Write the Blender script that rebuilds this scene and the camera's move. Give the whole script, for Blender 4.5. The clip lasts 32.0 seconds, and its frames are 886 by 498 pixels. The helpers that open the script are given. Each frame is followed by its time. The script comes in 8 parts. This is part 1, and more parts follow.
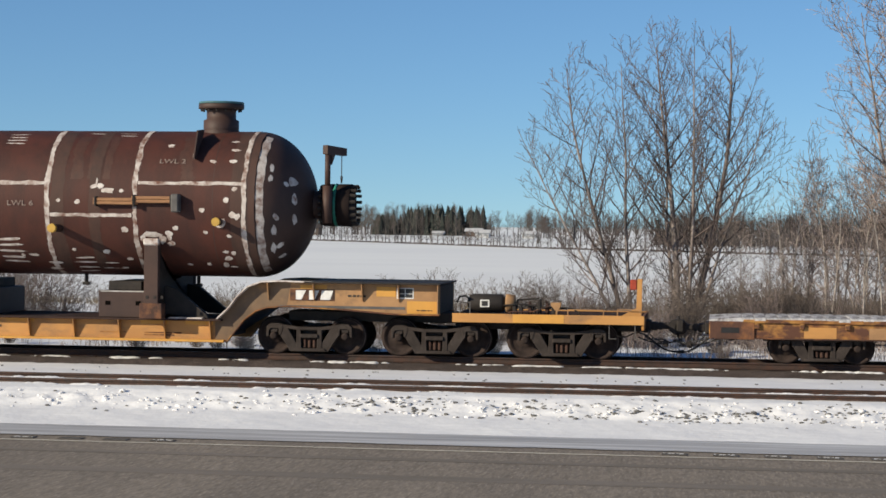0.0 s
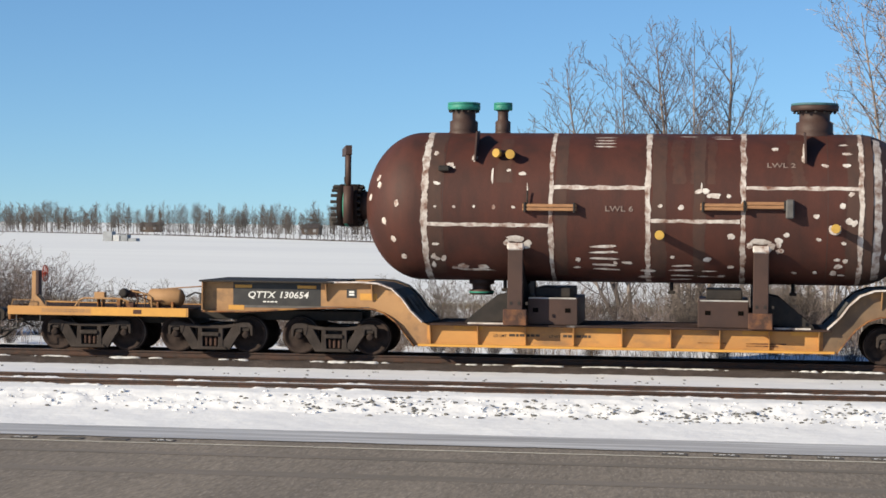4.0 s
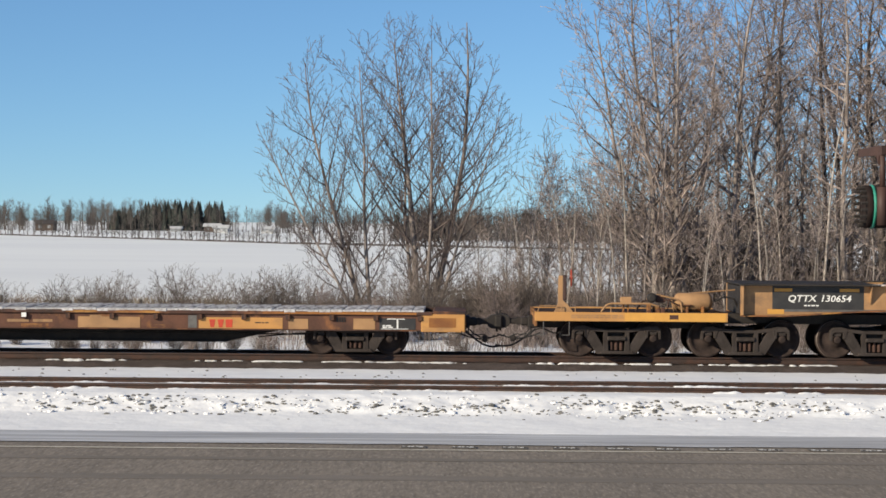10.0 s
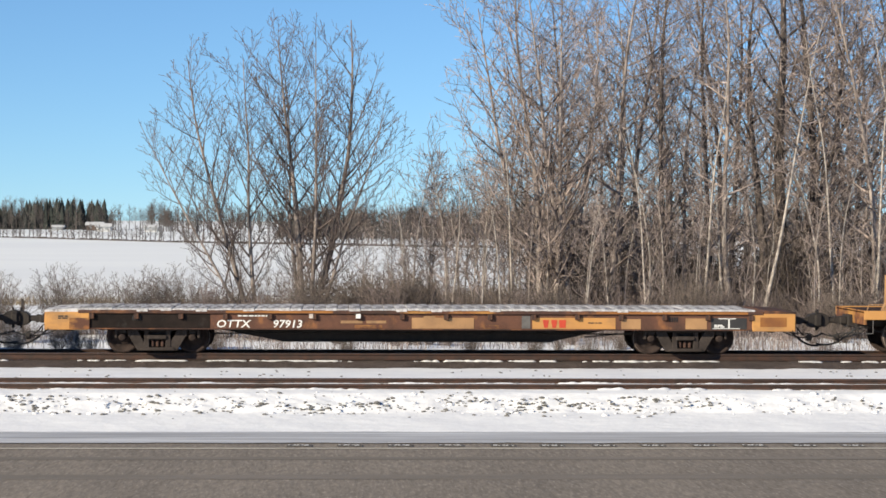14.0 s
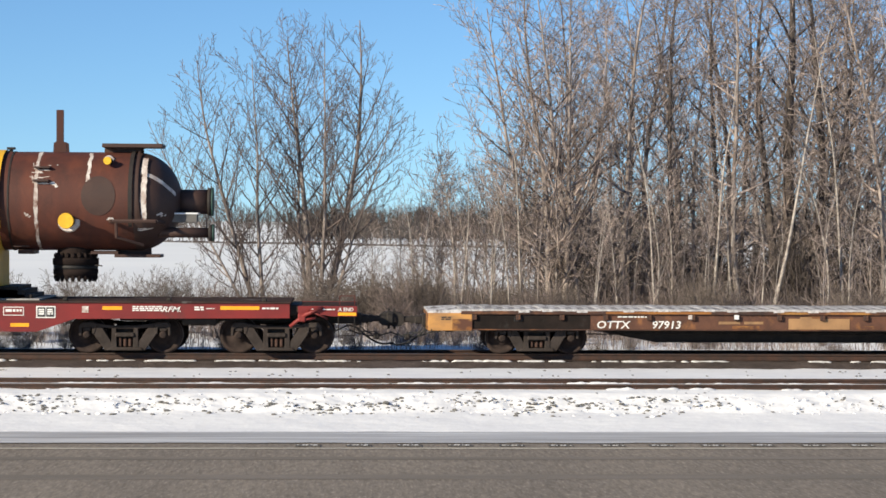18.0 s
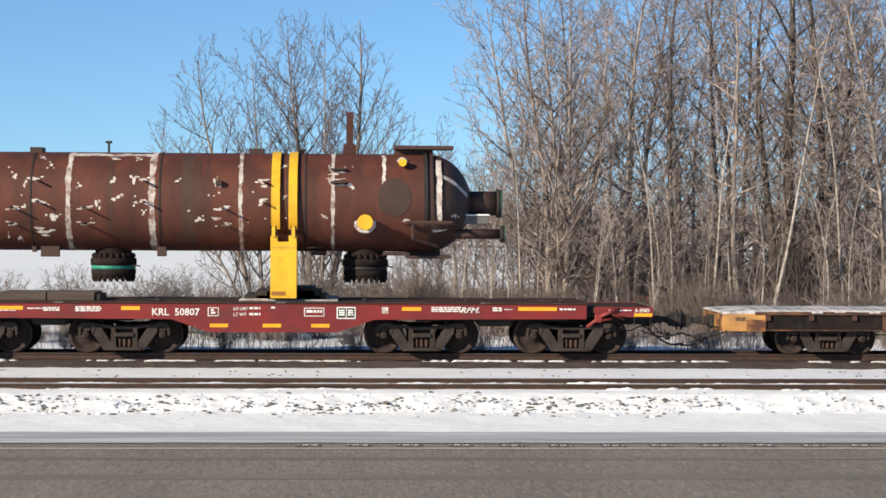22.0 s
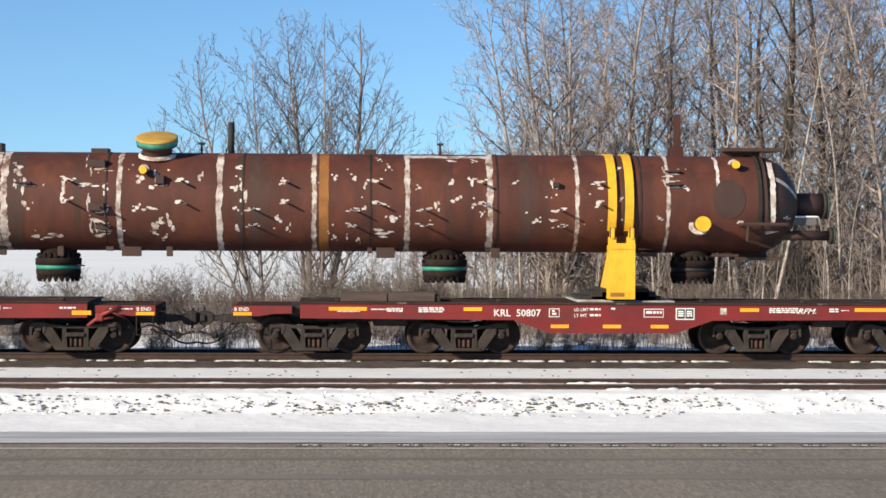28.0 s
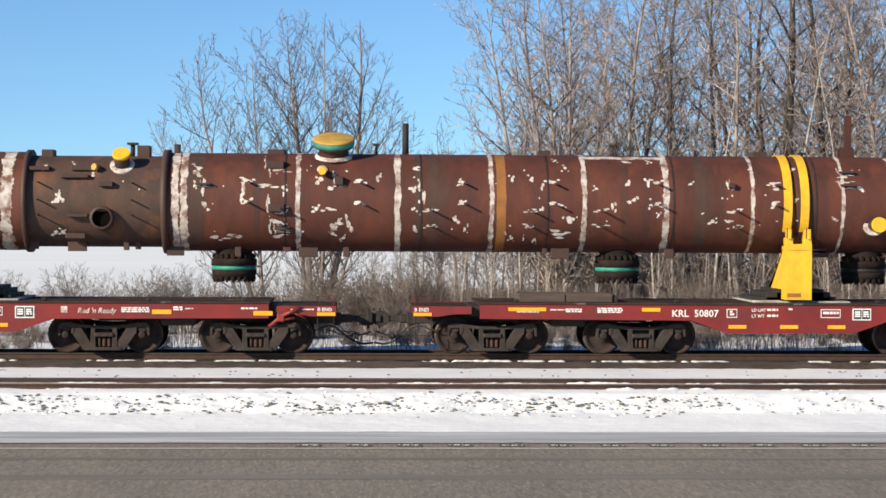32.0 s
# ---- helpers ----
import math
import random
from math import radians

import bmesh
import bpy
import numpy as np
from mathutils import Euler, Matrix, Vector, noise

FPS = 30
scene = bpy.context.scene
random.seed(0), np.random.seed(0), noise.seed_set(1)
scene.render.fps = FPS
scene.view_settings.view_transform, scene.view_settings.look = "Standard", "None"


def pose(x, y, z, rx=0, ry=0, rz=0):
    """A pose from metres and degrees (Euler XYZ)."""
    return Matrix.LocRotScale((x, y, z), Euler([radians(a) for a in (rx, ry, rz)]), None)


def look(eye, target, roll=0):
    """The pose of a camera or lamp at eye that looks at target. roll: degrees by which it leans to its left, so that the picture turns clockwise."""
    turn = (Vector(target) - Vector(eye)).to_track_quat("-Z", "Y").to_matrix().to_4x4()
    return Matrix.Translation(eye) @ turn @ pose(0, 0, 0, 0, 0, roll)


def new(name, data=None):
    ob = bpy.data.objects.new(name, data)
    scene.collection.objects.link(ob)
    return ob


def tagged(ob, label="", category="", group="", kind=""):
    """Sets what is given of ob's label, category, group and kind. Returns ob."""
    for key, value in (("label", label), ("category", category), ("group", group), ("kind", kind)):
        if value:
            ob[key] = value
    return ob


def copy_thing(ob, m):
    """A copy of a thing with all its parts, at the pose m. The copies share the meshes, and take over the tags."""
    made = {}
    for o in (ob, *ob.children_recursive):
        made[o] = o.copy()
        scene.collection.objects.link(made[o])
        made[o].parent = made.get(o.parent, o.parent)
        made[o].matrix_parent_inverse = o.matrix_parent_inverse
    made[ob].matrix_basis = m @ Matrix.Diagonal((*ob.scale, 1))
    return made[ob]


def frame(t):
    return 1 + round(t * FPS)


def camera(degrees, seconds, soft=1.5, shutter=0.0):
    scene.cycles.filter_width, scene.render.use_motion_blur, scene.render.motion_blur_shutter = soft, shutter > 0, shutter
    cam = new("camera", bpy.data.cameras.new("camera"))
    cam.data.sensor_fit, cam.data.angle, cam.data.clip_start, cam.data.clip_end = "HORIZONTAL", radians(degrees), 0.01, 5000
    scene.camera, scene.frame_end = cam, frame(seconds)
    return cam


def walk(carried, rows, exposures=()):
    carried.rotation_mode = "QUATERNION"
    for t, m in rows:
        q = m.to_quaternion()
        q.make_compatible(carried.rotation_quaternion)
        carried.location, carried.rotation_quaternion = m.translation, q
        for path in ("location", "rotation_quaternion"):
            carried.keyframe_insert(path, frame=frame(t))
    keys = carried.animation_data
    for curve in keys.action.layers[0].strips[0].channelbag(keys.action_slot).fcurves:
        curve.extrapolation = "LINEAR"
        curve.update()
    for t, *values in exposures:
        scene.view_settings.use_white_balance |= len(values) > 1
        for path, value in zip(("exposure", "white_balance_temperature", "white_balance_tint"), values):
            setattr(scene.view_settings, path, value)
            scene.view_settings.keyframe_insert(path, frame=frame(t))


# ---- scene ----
# x runs along the tracks, y away from the road, z up from the rail heads
EYE = (0.0, 0.0, 3.43)
LOADED_Y = 52.10      # centre line of the track that carries the train
SIDING_Y = 42.52      # centre line of the track nearer the road

cam = camera(24.96, 32.0, soft=1.6)


def aim(yaw, pitch, roll):
    a, b = radians(yaw), radians(pitch)
    way = Vector((math.sin(a) * math.cos(b), math.cos(a) * math.cos(b), math.sin(b)))
    return look(EYE, Vector(EYE) + 50 * way, roll)


PAN = [(0, -7.882, -0.711, 0.64), (2.2, -7.882, -0.711, 0.64), (4.5, -7.882, -0.711, 0.64), (5.5, -7.54, -0.712, 0.62),
       (6.5, -6.622, -0.715, 0.60), (7, -6.001, -0.722, 0.595), (7.5, -5.392, -0.732, 0.575), (8, -4.63, -0.738, 0.55),
       (8.5, -3.747, -0.749, 0.535), (9, -2.684, -0.762, 0.515), (9.5, -1.501, -0.774, 0.485), (10, -0.424, -0.788, 0.445),
       (10.5, 0.599, -0.801, 0.415), (11, 1.337, -0.811, 0.405), (11.5, 2.04, -0.819, 0.385), (12, 2.799, -0.824, 0.36),
       (12.5, 3.106, -0.824, 0.345), (13, 3.06, -0.825, 0.34), (13.5, 2.956, -0.827, 0.325), (14, 2.868, -0.828, 0.315),
       (14.5, 2.808, -0.828, 0.31), (15.5, 2.715, -0.828, 0.305), (16.5, 2.657, -0.829, 0.30), (17.3, 2.618, -0.83, 0.298),
       (18.5, 2.616, -0.83, 0.298), (25, 2.616, -0.83, 0.298), (32, 2.616, -0.83, 0.298)]
walk(cam, [(t, aim(*a)) for t, *a in PAN],
     exposures=[(0, 0.24, 7350, 6), (1, 0.48, 7350, 6), (2, 0.58, 7350, 6), (4, 0.50, 7350, 6), (4.5, 0.49, 7350, 6), (7, 0.30, 7350, 6), (8, 0.29, 7350, 6), (11, 0.44, 7350, 6), (12, 0.54, 7350, 6), (13, 0.60, 7350, 6), (20, 0.60, 7350, 6), (27, 0.64, 7350, 6), (32, 0.66, 7350, 6)])

# ---- daylight ----
SUN_WAY = Vector((1.30, 1.0, -0.66)).normalized()       # the way the light travels
world = bpy.data.worlds.new("winter_sky")
scene.world = world
world.use_nodes = True
wn = world.node_tree.nodes
sky = wn.new("ShaderNodeTexSky")
sky.sky_type, sky.sun_disc = "NISHITA", False
sky.sun_elevation = math.asin(-SUN_WAY.z)
sky.sun_rotation = math.atan2(-SUN_WAY.x, -SUN_WAY.y)
sky.altitude, sky.air_density, sky.dust_density, sky.ozone_density = 800, 0.95, 0.0, 7.5
wn["Background"].inputs["Strength"].default_value = 0.108
coords, lifted = wn.new("ShaderNodeTexCoord"), wn.new("ShaderNodeMapping")
lifted.inputs["Location"].default_value = (0, 0, 0.045)      # thins the haze at the horizon
world.node_tree.links.new(coords.outputs["Generated"], lifted.inputs["Vector"])
world.node_tree.links.new(lifted.outputs["Vector"], sky.inputs["Vector"])
world.node_tree.links.new(sky.outputs["Color"], wn["Background"].inputs["Color"])
sun = new("sun", bpy.data.lights.new("sun", "SUN"))
sun.data.energy, sun.data.angle, sun.data.color = 5.0, radians(0.5), (1.0, 0.91, 0.80)
sun.matrix_world = look((0, 0, 60), Vector((0, 0, 60)) + SUN_WAY)


# ---- materials ----
def material(name, colour, second=None, rough=0.7, metal=0.0, size=3.0, mix=0.5, bump=0.2, grain=60.0, spread=(0.40, 0.65),
             third=None, third_size=0.6, third_spread=(0.55, 0.7), stretch=(1, 1, 1), each=0.0, gloss=0.3, island=0.0):
    """A surface in two or three colours that break up at two scales, with fine relief."""
    m = bpy.data.materials.new(name)
    m.use_nodes = True
    nt = m.node_tree
    n, link = nt.nodes, nt.links.new
    bsdf = n["Principled BSDF"]
    coord, scale = n.new("ShaderNodeTexCoord"), n.new("ShaderNodeMapping")
    scale.inputs["Scale"].default_value = stretch
    link(coord.outputs["Object"], scale.inputs["Vector"])

    def cloud(freq, detail, lo, hi):
        tex, ramp = n.new("ShaderNodeTexNoise"), n.new("ShaderNodeMapRange")
        tex.inputs["Scale"].default_value, tex.inputs["Detail"].default_value = freq, detail
        tex.inputs["Roughness"].default_value = 0.62
        link(scale.outputs["Vector"], tex.inputs["Vector"])
        ramp.inputs["From Min"].default_value, ramp.inputs["From Max"].default_value = lo, hi
        link(tex.outputs["Fac"], ramp.inputs["Value"])
        return ramp.outputs["Result"]

    def blend(a, b, fac, how="MIX"):
        mx = n.new("ShaderNodeMix")
        mx.data_type, mx.blend_type = "RGBA", how
        for socket, value in ((mx.inputs["Factor"], fac), (mx.inputs["A"], a), (mx.inputs["B"], b)):
            if isinstance(value, (tuple, float)):
                socket.default_value = value if isinstance(value, float) else (*value, 1)
            else:
                link(value, socket)
        return mx.outputs["Result"]

    second = second or tuple(c * 0.7 for c in colour)
    out = blend(colour, second, cloud(size, 5.0, *spread))
    if third:
        out = blend(out, third, cloud(third_size, 8.0, *third_spread))
    fine = cloud(grain, 3.0, 0.25, 0.75)
    dark = blend((1 - mix * 0.5,) * 3, (1.0, 1.0, 1.0), fine)
    out = blend(out, dark, 1.0, "MULTIPLY")
    if each:
        info, rng = n.new("ShaderNodeObjectInfo"), n.new("ShaderNodeMapRange")
        rng.inputs["To Min"].default_value, rng.inputs["To Max"].default_value = 1 - each, 1.0
        link(info.outputs["Random"], rng.inputs["Value"])
        grey = n.new("ShaderNodeCombineColor")
        for c in ("Red", "Green", "Blue"):
            link(rng.outputs["Result"], grey.inputs[c])
        out = blend(out, grey.outputs["Color"], 1.0, "MULTIPLY")
    if island:
        geo, rng = n.new("ShaderNodeNewGeometry"), n.new("ShaderNodeMapRange")
        rng.inputs["To Min"].default_value, rng.inputs["To Max"].default_value = 1 - island, 1 + 0.6 * island
        link(geo.outputs["Random Per Island"], rng.inputs["Value"])
        grey = n.new("ShaderNodeCombineColor")
        for c in ("Red", "Green", "Blue"):
            link(rng.outputs["Result"], grey.inputs[c])
        out = blend(out, grey.outputs["Color"], 1.0, "MULTIPLY")
    link(out, bsdf.inputs["Base Color"])
    bsdf.inputs["Specular IOR Level"].default_value = gloss
    bsdf.inputs["Roughness"].default_value, bsdf.inputs["Metallic"].default_value = rough, metal
    if bump:
        b = n.new("ShaderNodeBump")
        b.inputs["Strength"].default_value, b.inputs["Distance"].default_value = bump, 0.02
        link(fine, b.inputs["Height"])
        link(b.outputs["Normal"], bsdf.inputs["Normal"])
    return m


SNOW = material("snow", (0.79, 0.80, 0.805), (0.715, 0.726, 0.742), 0.75, size=0.7, mix=0.10, bump=0.35, grain=5)
FIELD_SNOW = material("field_snow", (0.79, 0.81, 0.80), (0.72, 0.74, 0.745), 0.8, size=0.012, mix=0.08, bump=0.0, grain=0.08, stretch=(0.3, 1, 1))
CLOD = material("snow_clod", (0.78, 0.78, 0.78), (0.62, 0.625, 0.64), 0.8, size=6, mix=0.2, bump=0.4, grain=25)
STONE = material("dirt_stone", (0.13, 0.127, 0.12), (0.20, 0.197, 0.19), 0.9, size=9, bump=0.4)
SLUSH = material("slush", (0.45, 0.455, 0.465), (0.31, 0.31, 0.315), 0.6, size=1.6, mix=0.3, bump=0.3, grain=8, stretch=(0.10, 2.2, 1), third=(0.64, 0.65, 0.66), third_size=1.5, third_spread=(0.5, 0.68))
ASPHALT = material("asphalt", (0.270, 0.231, 0.188), (0.210, 0.180, 0.148), 0.9, size=0.6, mix=1.0, bump=0.15, grain=26, stretch=(0.7, 0.12, 1), third=(0.35, 0.305, 0.26), third_size=30, third_spread=(0.54, 0.66))
ASPHALT_WORN = material("asphalt_wheel_track", (0.19, 0.166, 0.137), (0.235, 0.203, 0.172), 0.85, size=0.7, mix=0.7, bump=0.15, grain=22, stretch=(0.3, 2, 1))
RUMBLE = material("milled_asphalt", (0.085, 0.079, 0.073), (0.15, 0.14, 0.13), 0.9, size=6, mix=0.5, bump=0.5)
LINE = material("road_paint", (0.66, 0.62, 0.52), (0.48, 0.44, 0.37), 0.8, size=3, mix=0.4, stretch=(0.5, 4, 1))
BALLAST = material("ballast", (0.060, 0.046, 0.041), (0.105, 0.082, 0.073), 0.95, size=2.5, mix=0.6, bump=0.9, grain=14, third=(0.05, 0.038, 0.034), third_size=5)
RAIL = material("rail_steel", (0.050, 0.035, 0.030), (0.085, 0.045, 0.033), 0.65, 0.3, size=4, mix=0.3, third=(0.05, 0.04, 0.038), third_size=1.0)
RAILHEAD = material("rail_head", (0.16, 0.15, 0.15), (0.10, 0.085, 0.08), 0.4, 0.7, size=2, mix=0.2)
TIE = material("tie_timber", (0.07, 0.052, 0.042), (0.11, 0.09, 0.075), 0.95, size=4, bump=0.6, stretch=(5, 0.7, 5), each=0.4)
BARK = material("grey_bark", (0.40, 0.345, 0.315), (0.17, 0.14, 0.126), 0.95, size=2.2, mix=0.5, bump=0.7, grain=18, stretch=(1, 1, 0.4), each=0.2)
BARK_DARK = material("dark_bark", (0.14, 0.115, 0.103), (0.075, 0.062, 0.056), 0.95, size=2.2, mix=0.5, bump=0.7, grain=18, stretch=(1, 1, 0.4), each=0.25)
BARK_PALE = material("pale_aspen_bark", (0.50, 0.455, 0.41), (0.27, 0.235, 0.21), 0.9, size=1.6, mix=0.35, bump=0.4, grain=14, stretch=(1, 1, 2.5), each=0.25)
# wide tone spread between twigs also paints sunlit against shaded ones
TWIG = material("bare_twigs", (0.44, 0.362, 0.33), (0.14, 0.112, 0.102), 0.9, size=0.8, mix=0.2, bump=0.0, each=0.15, island=0.72)
TWIG_DARK = material("dark_poplar_twigs", (0.185, 0.148, 0.138), (0.095, 0.077, 0.073), 0.9, size=0.8, mix=0.2, bump=0.0, island=0.5)
TWIG_RED = material("reddish_shrub_twigs", (0.27, 0.215, 0.195), (0.15, 0.12, 0.11), 0.9, size=0.8, mix=0.2, bump=0.0, each=0.2, island=0.65)
SHRUB = material("shrub_twigs", (0.195, 0.16, 0.14), (0.12, 0.10, 0.088), 0.9, size=0.8, mix=0.2, bump=0.0, each=0.2, island=0.6)
GRASS = material("dry_grass", (0.34, 0.26, 0.16), (0.22, 0.17, 0.11), 0.9, size=0.8, mix=0.3, bump=0.0)
FAR_TWIG = material("far_bare_trees", (0.15, 0.128, 0.115), (0.10, 0.088, 0.08), 0.95, size=0.05, mix=0.2, bump=0.0, island=0.5)
SPRUCE = material("far_spruce", (0.035, 0.042, 0.038), (0.022, 0.028, 0.026), 0.95, size=0.3, mix=0.3, bump=0.0)
POST = material("weathered_post", (0.11, 0.095, 0.085), None, 0.95, size=5, stretch=(3, 3, 0.6), each=0.3)
WIRE = material("fence_wire", (0.22, 0.21, 0.20), None, 0.6, 0.5)
WHITE_WALL = material("white_siding", (0.50, 0.51, 0.52), (0.40, 0.41, 0.42), 0.7, size=0.6, mix=0.15)
GREY_WALL = material("grey_metal_box", (0.33, 0.35, 0.37), None, 0.6, size=0.5)
BROWN_WALL = material("brown_siding", (0.12, 0.085, 0.07), None, 0.8, size=0.6)
DARK_ROOF = material("dark_roof", (0.07, 0.06, 0.058), None, 0.8, size=1)


# ---- building blocks ----
def part(name, bm, mats, parent=None, label=""):
    """Links a bmesh as one mesh object under a thing or a part."""
    mesh = bpy.data.meshes.new(name)
    bm.to_mesh(mesh)
    bm.free()
    for m in mats if isinstance(mats, (list, tuple)) else (mats,):
        mesh.materials.append(m)
    ob = new(name, mesh)
    ob.parent = parent
    return tagged(ob, label)


def same(name, ob, x=0.0, y=0.0, z=0.0, ry=0.0, rz=0.0, parent=None):
    """Another part on the same mesh."""
    again = new(name, ob.data)
    again.parent = parent or ob.parent
    again.matrix_basis = pose(x, y, z, 0, ry, rz)
    return again


def thing(name, m, label, category, group="", kind=""):
    ob = new(name)
    ob.empty_display_size = 0.3
    ob.matrix_basis = m
    return tagged(ob, label, category, group, kind)


def smooth(bm):
    for f in bm.faces:
        f.smooth = True
    return bm


def box(bm, x0, x1, y0, y1, z0, z1, bevel=0.0):
    made = bmesh.ops.create_cube(bm, size=1.0)["verts"]
    for v in made:
        v.co = Vector(((x0 + x1) / 2 + v.co.x * (x1 - x0), (y0 + y1) / 2 + v.co.y * (y1 - y0), (z0 + z1) / 2 + v.co.z * (z1 - z0)))
    if bevel:
        edges = list({e for v in made for e in v.link_edges})
        bmesh.ops.bevel(bm, geom=edges, offset=bevel, segments=1, affect="EDGES", profile=0.7)
    return bm


def tube(bm, a, b, r0, r1=None, seg=12, caps=True):
    """A round bar from a to b."""
    a, b = Vector(a), Vector(b)
    r1 = r0 if r1 is None else r1
    turn = (b - a).to_track_quat("Z", "Y").to_matrix()
    rings = [[bm.verts.new(p + turn @ Vector((r * math.cos(k * math.tau / seg), r * math.sin(k * math.tau / seg), 0))) for k in range(seg)] for p, r in ((a, r0), (b, r1))]
    for k in range(seg):
        bm.faces.new((rings[0][k], rings[0][(k + 1) % seg], rings[1][(k + 1) % seg], rings[1][k])).smooth = seg > 6
    if caps:
        bm.faces.new(rings[0][::-1])
        bm.faces.new(rings[1])
    return bm


def lathe(bm, profile, seg=48, axis="x", at=(0, 0, 0), close=True):
    """Turns (along, radius) pairs round an axis."""
    at, rings = Vector(at), []
    for along, r in profile:
        ring = []
        for k in range(seg):
            c, s = r * math.cos(k * math.tau / seg), r * math.sin(k * math.tau / seg)
            ring.append(bm.verts.new(at + Vector({"x": (along, c, s), "y": (s, along, c), "z": (c, s, along)}[axis])))
        rings.append(ring)
    for a, b in zip(rings, rings[1:]):
        for k in range(seg):
            bm.faces.new((a[k], a[(k + 1) % seg], b[(k + 1) % seg], b[k])).smooth = True
    if close:
        bm.faces.new(rings[0][::-1])
        bm.faces.new(rings[-1])
    bmesh.ops.recalc_face_normals(bm, faces=bm.faces)
    return bm


def slab(bm, outline, y0, y1):
    """An (x, z) outline, given thickness along y."""
    a, b = [[bm.verts.new((x, y, z)) for x, z in outline] for y in (y0, y1)]
    n = len(outline)
    new_faces = [bm.faces.new(a), bm.faces.new(b[::-1])]
    new_faces += [bm.faces.new((a[k], b[k], b[(k + 1) % n], a[(k + 1) % n])) for k in range(n)]
    bmesh.ops.recalc_face_normals(bm, faces=new_faces)
    return bm


def sheet(name, xs, ys, height, mat, smooth_faces=True):
    """A ground sheet over a grid of xs and ys."""
    xs, ys = np.asarray(xs, float), np.asarray(ys, float)
    co = [(x, y, height(x, y)) for y in ys for x in xs]
    w = len(xs)
    faces = [(j * w + i, j * w + i + 1, (j + 1) * w + i + 1, (j + 1) * w + i) for j in range(len(ys) - 1) for i in range(w - 1)]
    mesh = bpy.data.meshes.new(name)
    mesh.from_pydata(co, [], faces)
    mesh.polygons.foreach_set("use_smooth", [smooth_faces] * len(faces))
    for m in mat if isinstance(mat, (list, tuple)) else (mat,):
        mesh.materials.append(m)
    return new(name, mesh)


def sticks(name, segs, mat, parent=None, sides=3):
    """Tapered sticks, each (start, end, radius, end radius), as one mesh."""
    a = np.array([s[0] for s in segs], float)
    b = np.array([s[1] for s in segs], float)
    r = np.array([(s[2], s[3]) for s in segs], float)
    d = b - a
    d /= np.linalg.norm(d, axis=1, keepdims=True) + 1e-9
    ref = np.where(np.abs(d[:, 2:]) < 0.8, (0, 0, 1.0), (1.0, 0, 0))
    u = np.cross(d, ref)
    u /= np.linalg.norm(u, axis=1, keepdims=True)
    v = np.cross(d, u)
    ang = np.arange(sides) * math.tau / sides
    off = np.cos(ang)[None, :, None] * u[:, None] + np.sin(ang)[None, :, None] * v[:, None]
    co = np.stack([a[:, None] + off * r[:, :1, None], b[:, None] + off * r[:, 1:, None]], 1).reshape(-1, 3)
    n, k = len(segs), np.arange(sides)
    quad = np.stack([k, (k + 1) % sides, sides + (k + 1) % sides, sides + k], 1)
    faces = (np.arange(n)[:, None, None] * 2 * sides + quad[None]).reshape(-1, 4)
    mesh = bpy.data.meshes.new(name)
    mesh.vertices.add(len(co))
    mesh.vertices.foreach_set("co", co.ravel())
    mesh.loops.add(faces.size)
    mesh.loops.foreach_set("vertex_index", faces.ravel().astype(np.int32))
    mesh.polygons.add(len(faces))
    mesh.polygons.foreach_set("loop_start", np.arange(len(faces), dtype=np.int32) * 4)
    mesh.polygons.foreach_set("use_smooth", np.ones(len(faces), bool))
    mesh.update(calc_edges=True)
    mesh.materials.append(mat)
    ob = new(name, mesh)
    ob.parent = parent
    return ob


# ---- ground, road, tracks ----
PROFILE = [(-60, 2.2), (-6, 1.78), (4, 1.72), (23, -0.66), (37.25, -0.70), (37.6, -0.585), (38.8, -0.515), (39.95, -0.43), (41.05, -0.13),
           (41.55, -0.10), (41.75, -0.115), (41.86, -0.10), (42.5, -0.07), (43.15, -0.10), (43.3, -0.12), (43.6, -0.10), (46, -0.16),
           (50.0, -0.28), (50.5, -0.42), (54.2, -0.45), (56, -0.52), (60, -0.48), (64, -0.46), (70, -0.55), (100, -0.62), (140, -0.6), (4000, -0.6)]
PY, PZ = zip(*PROFILE)


def ground_z(x, y):
    z = float(np.interp(y, PY, PZ))
    p = Vector((x, y, 0))
    if 37.5 < y < 41.3:
        face = max(0.0, 1 - abs(y - 40.45) / 0.75)
        z += 0.012 * noise.noise(p * 1.1) + 0.010 * noise.noise(Vector((x * 3.5, y * 6, 9)))
        if face:
            z += face * (0.06 * noise.noise(p * 2.6) + 0.065 * abs(noise.noise(p * 6.5)) + 0.045 * noise.noise(p * 12))
    elif 41.3 <= y < 50.4:
        z += 0.018 * noise.noise(p * 0.9) + 0.012 * noise.noise(p * 3.3)
    elif 54 < y < 110:
        z += 0.16 * noise.noise(p * 0.22) + 0.06 * noise.noise(p * 0.9)
    return z


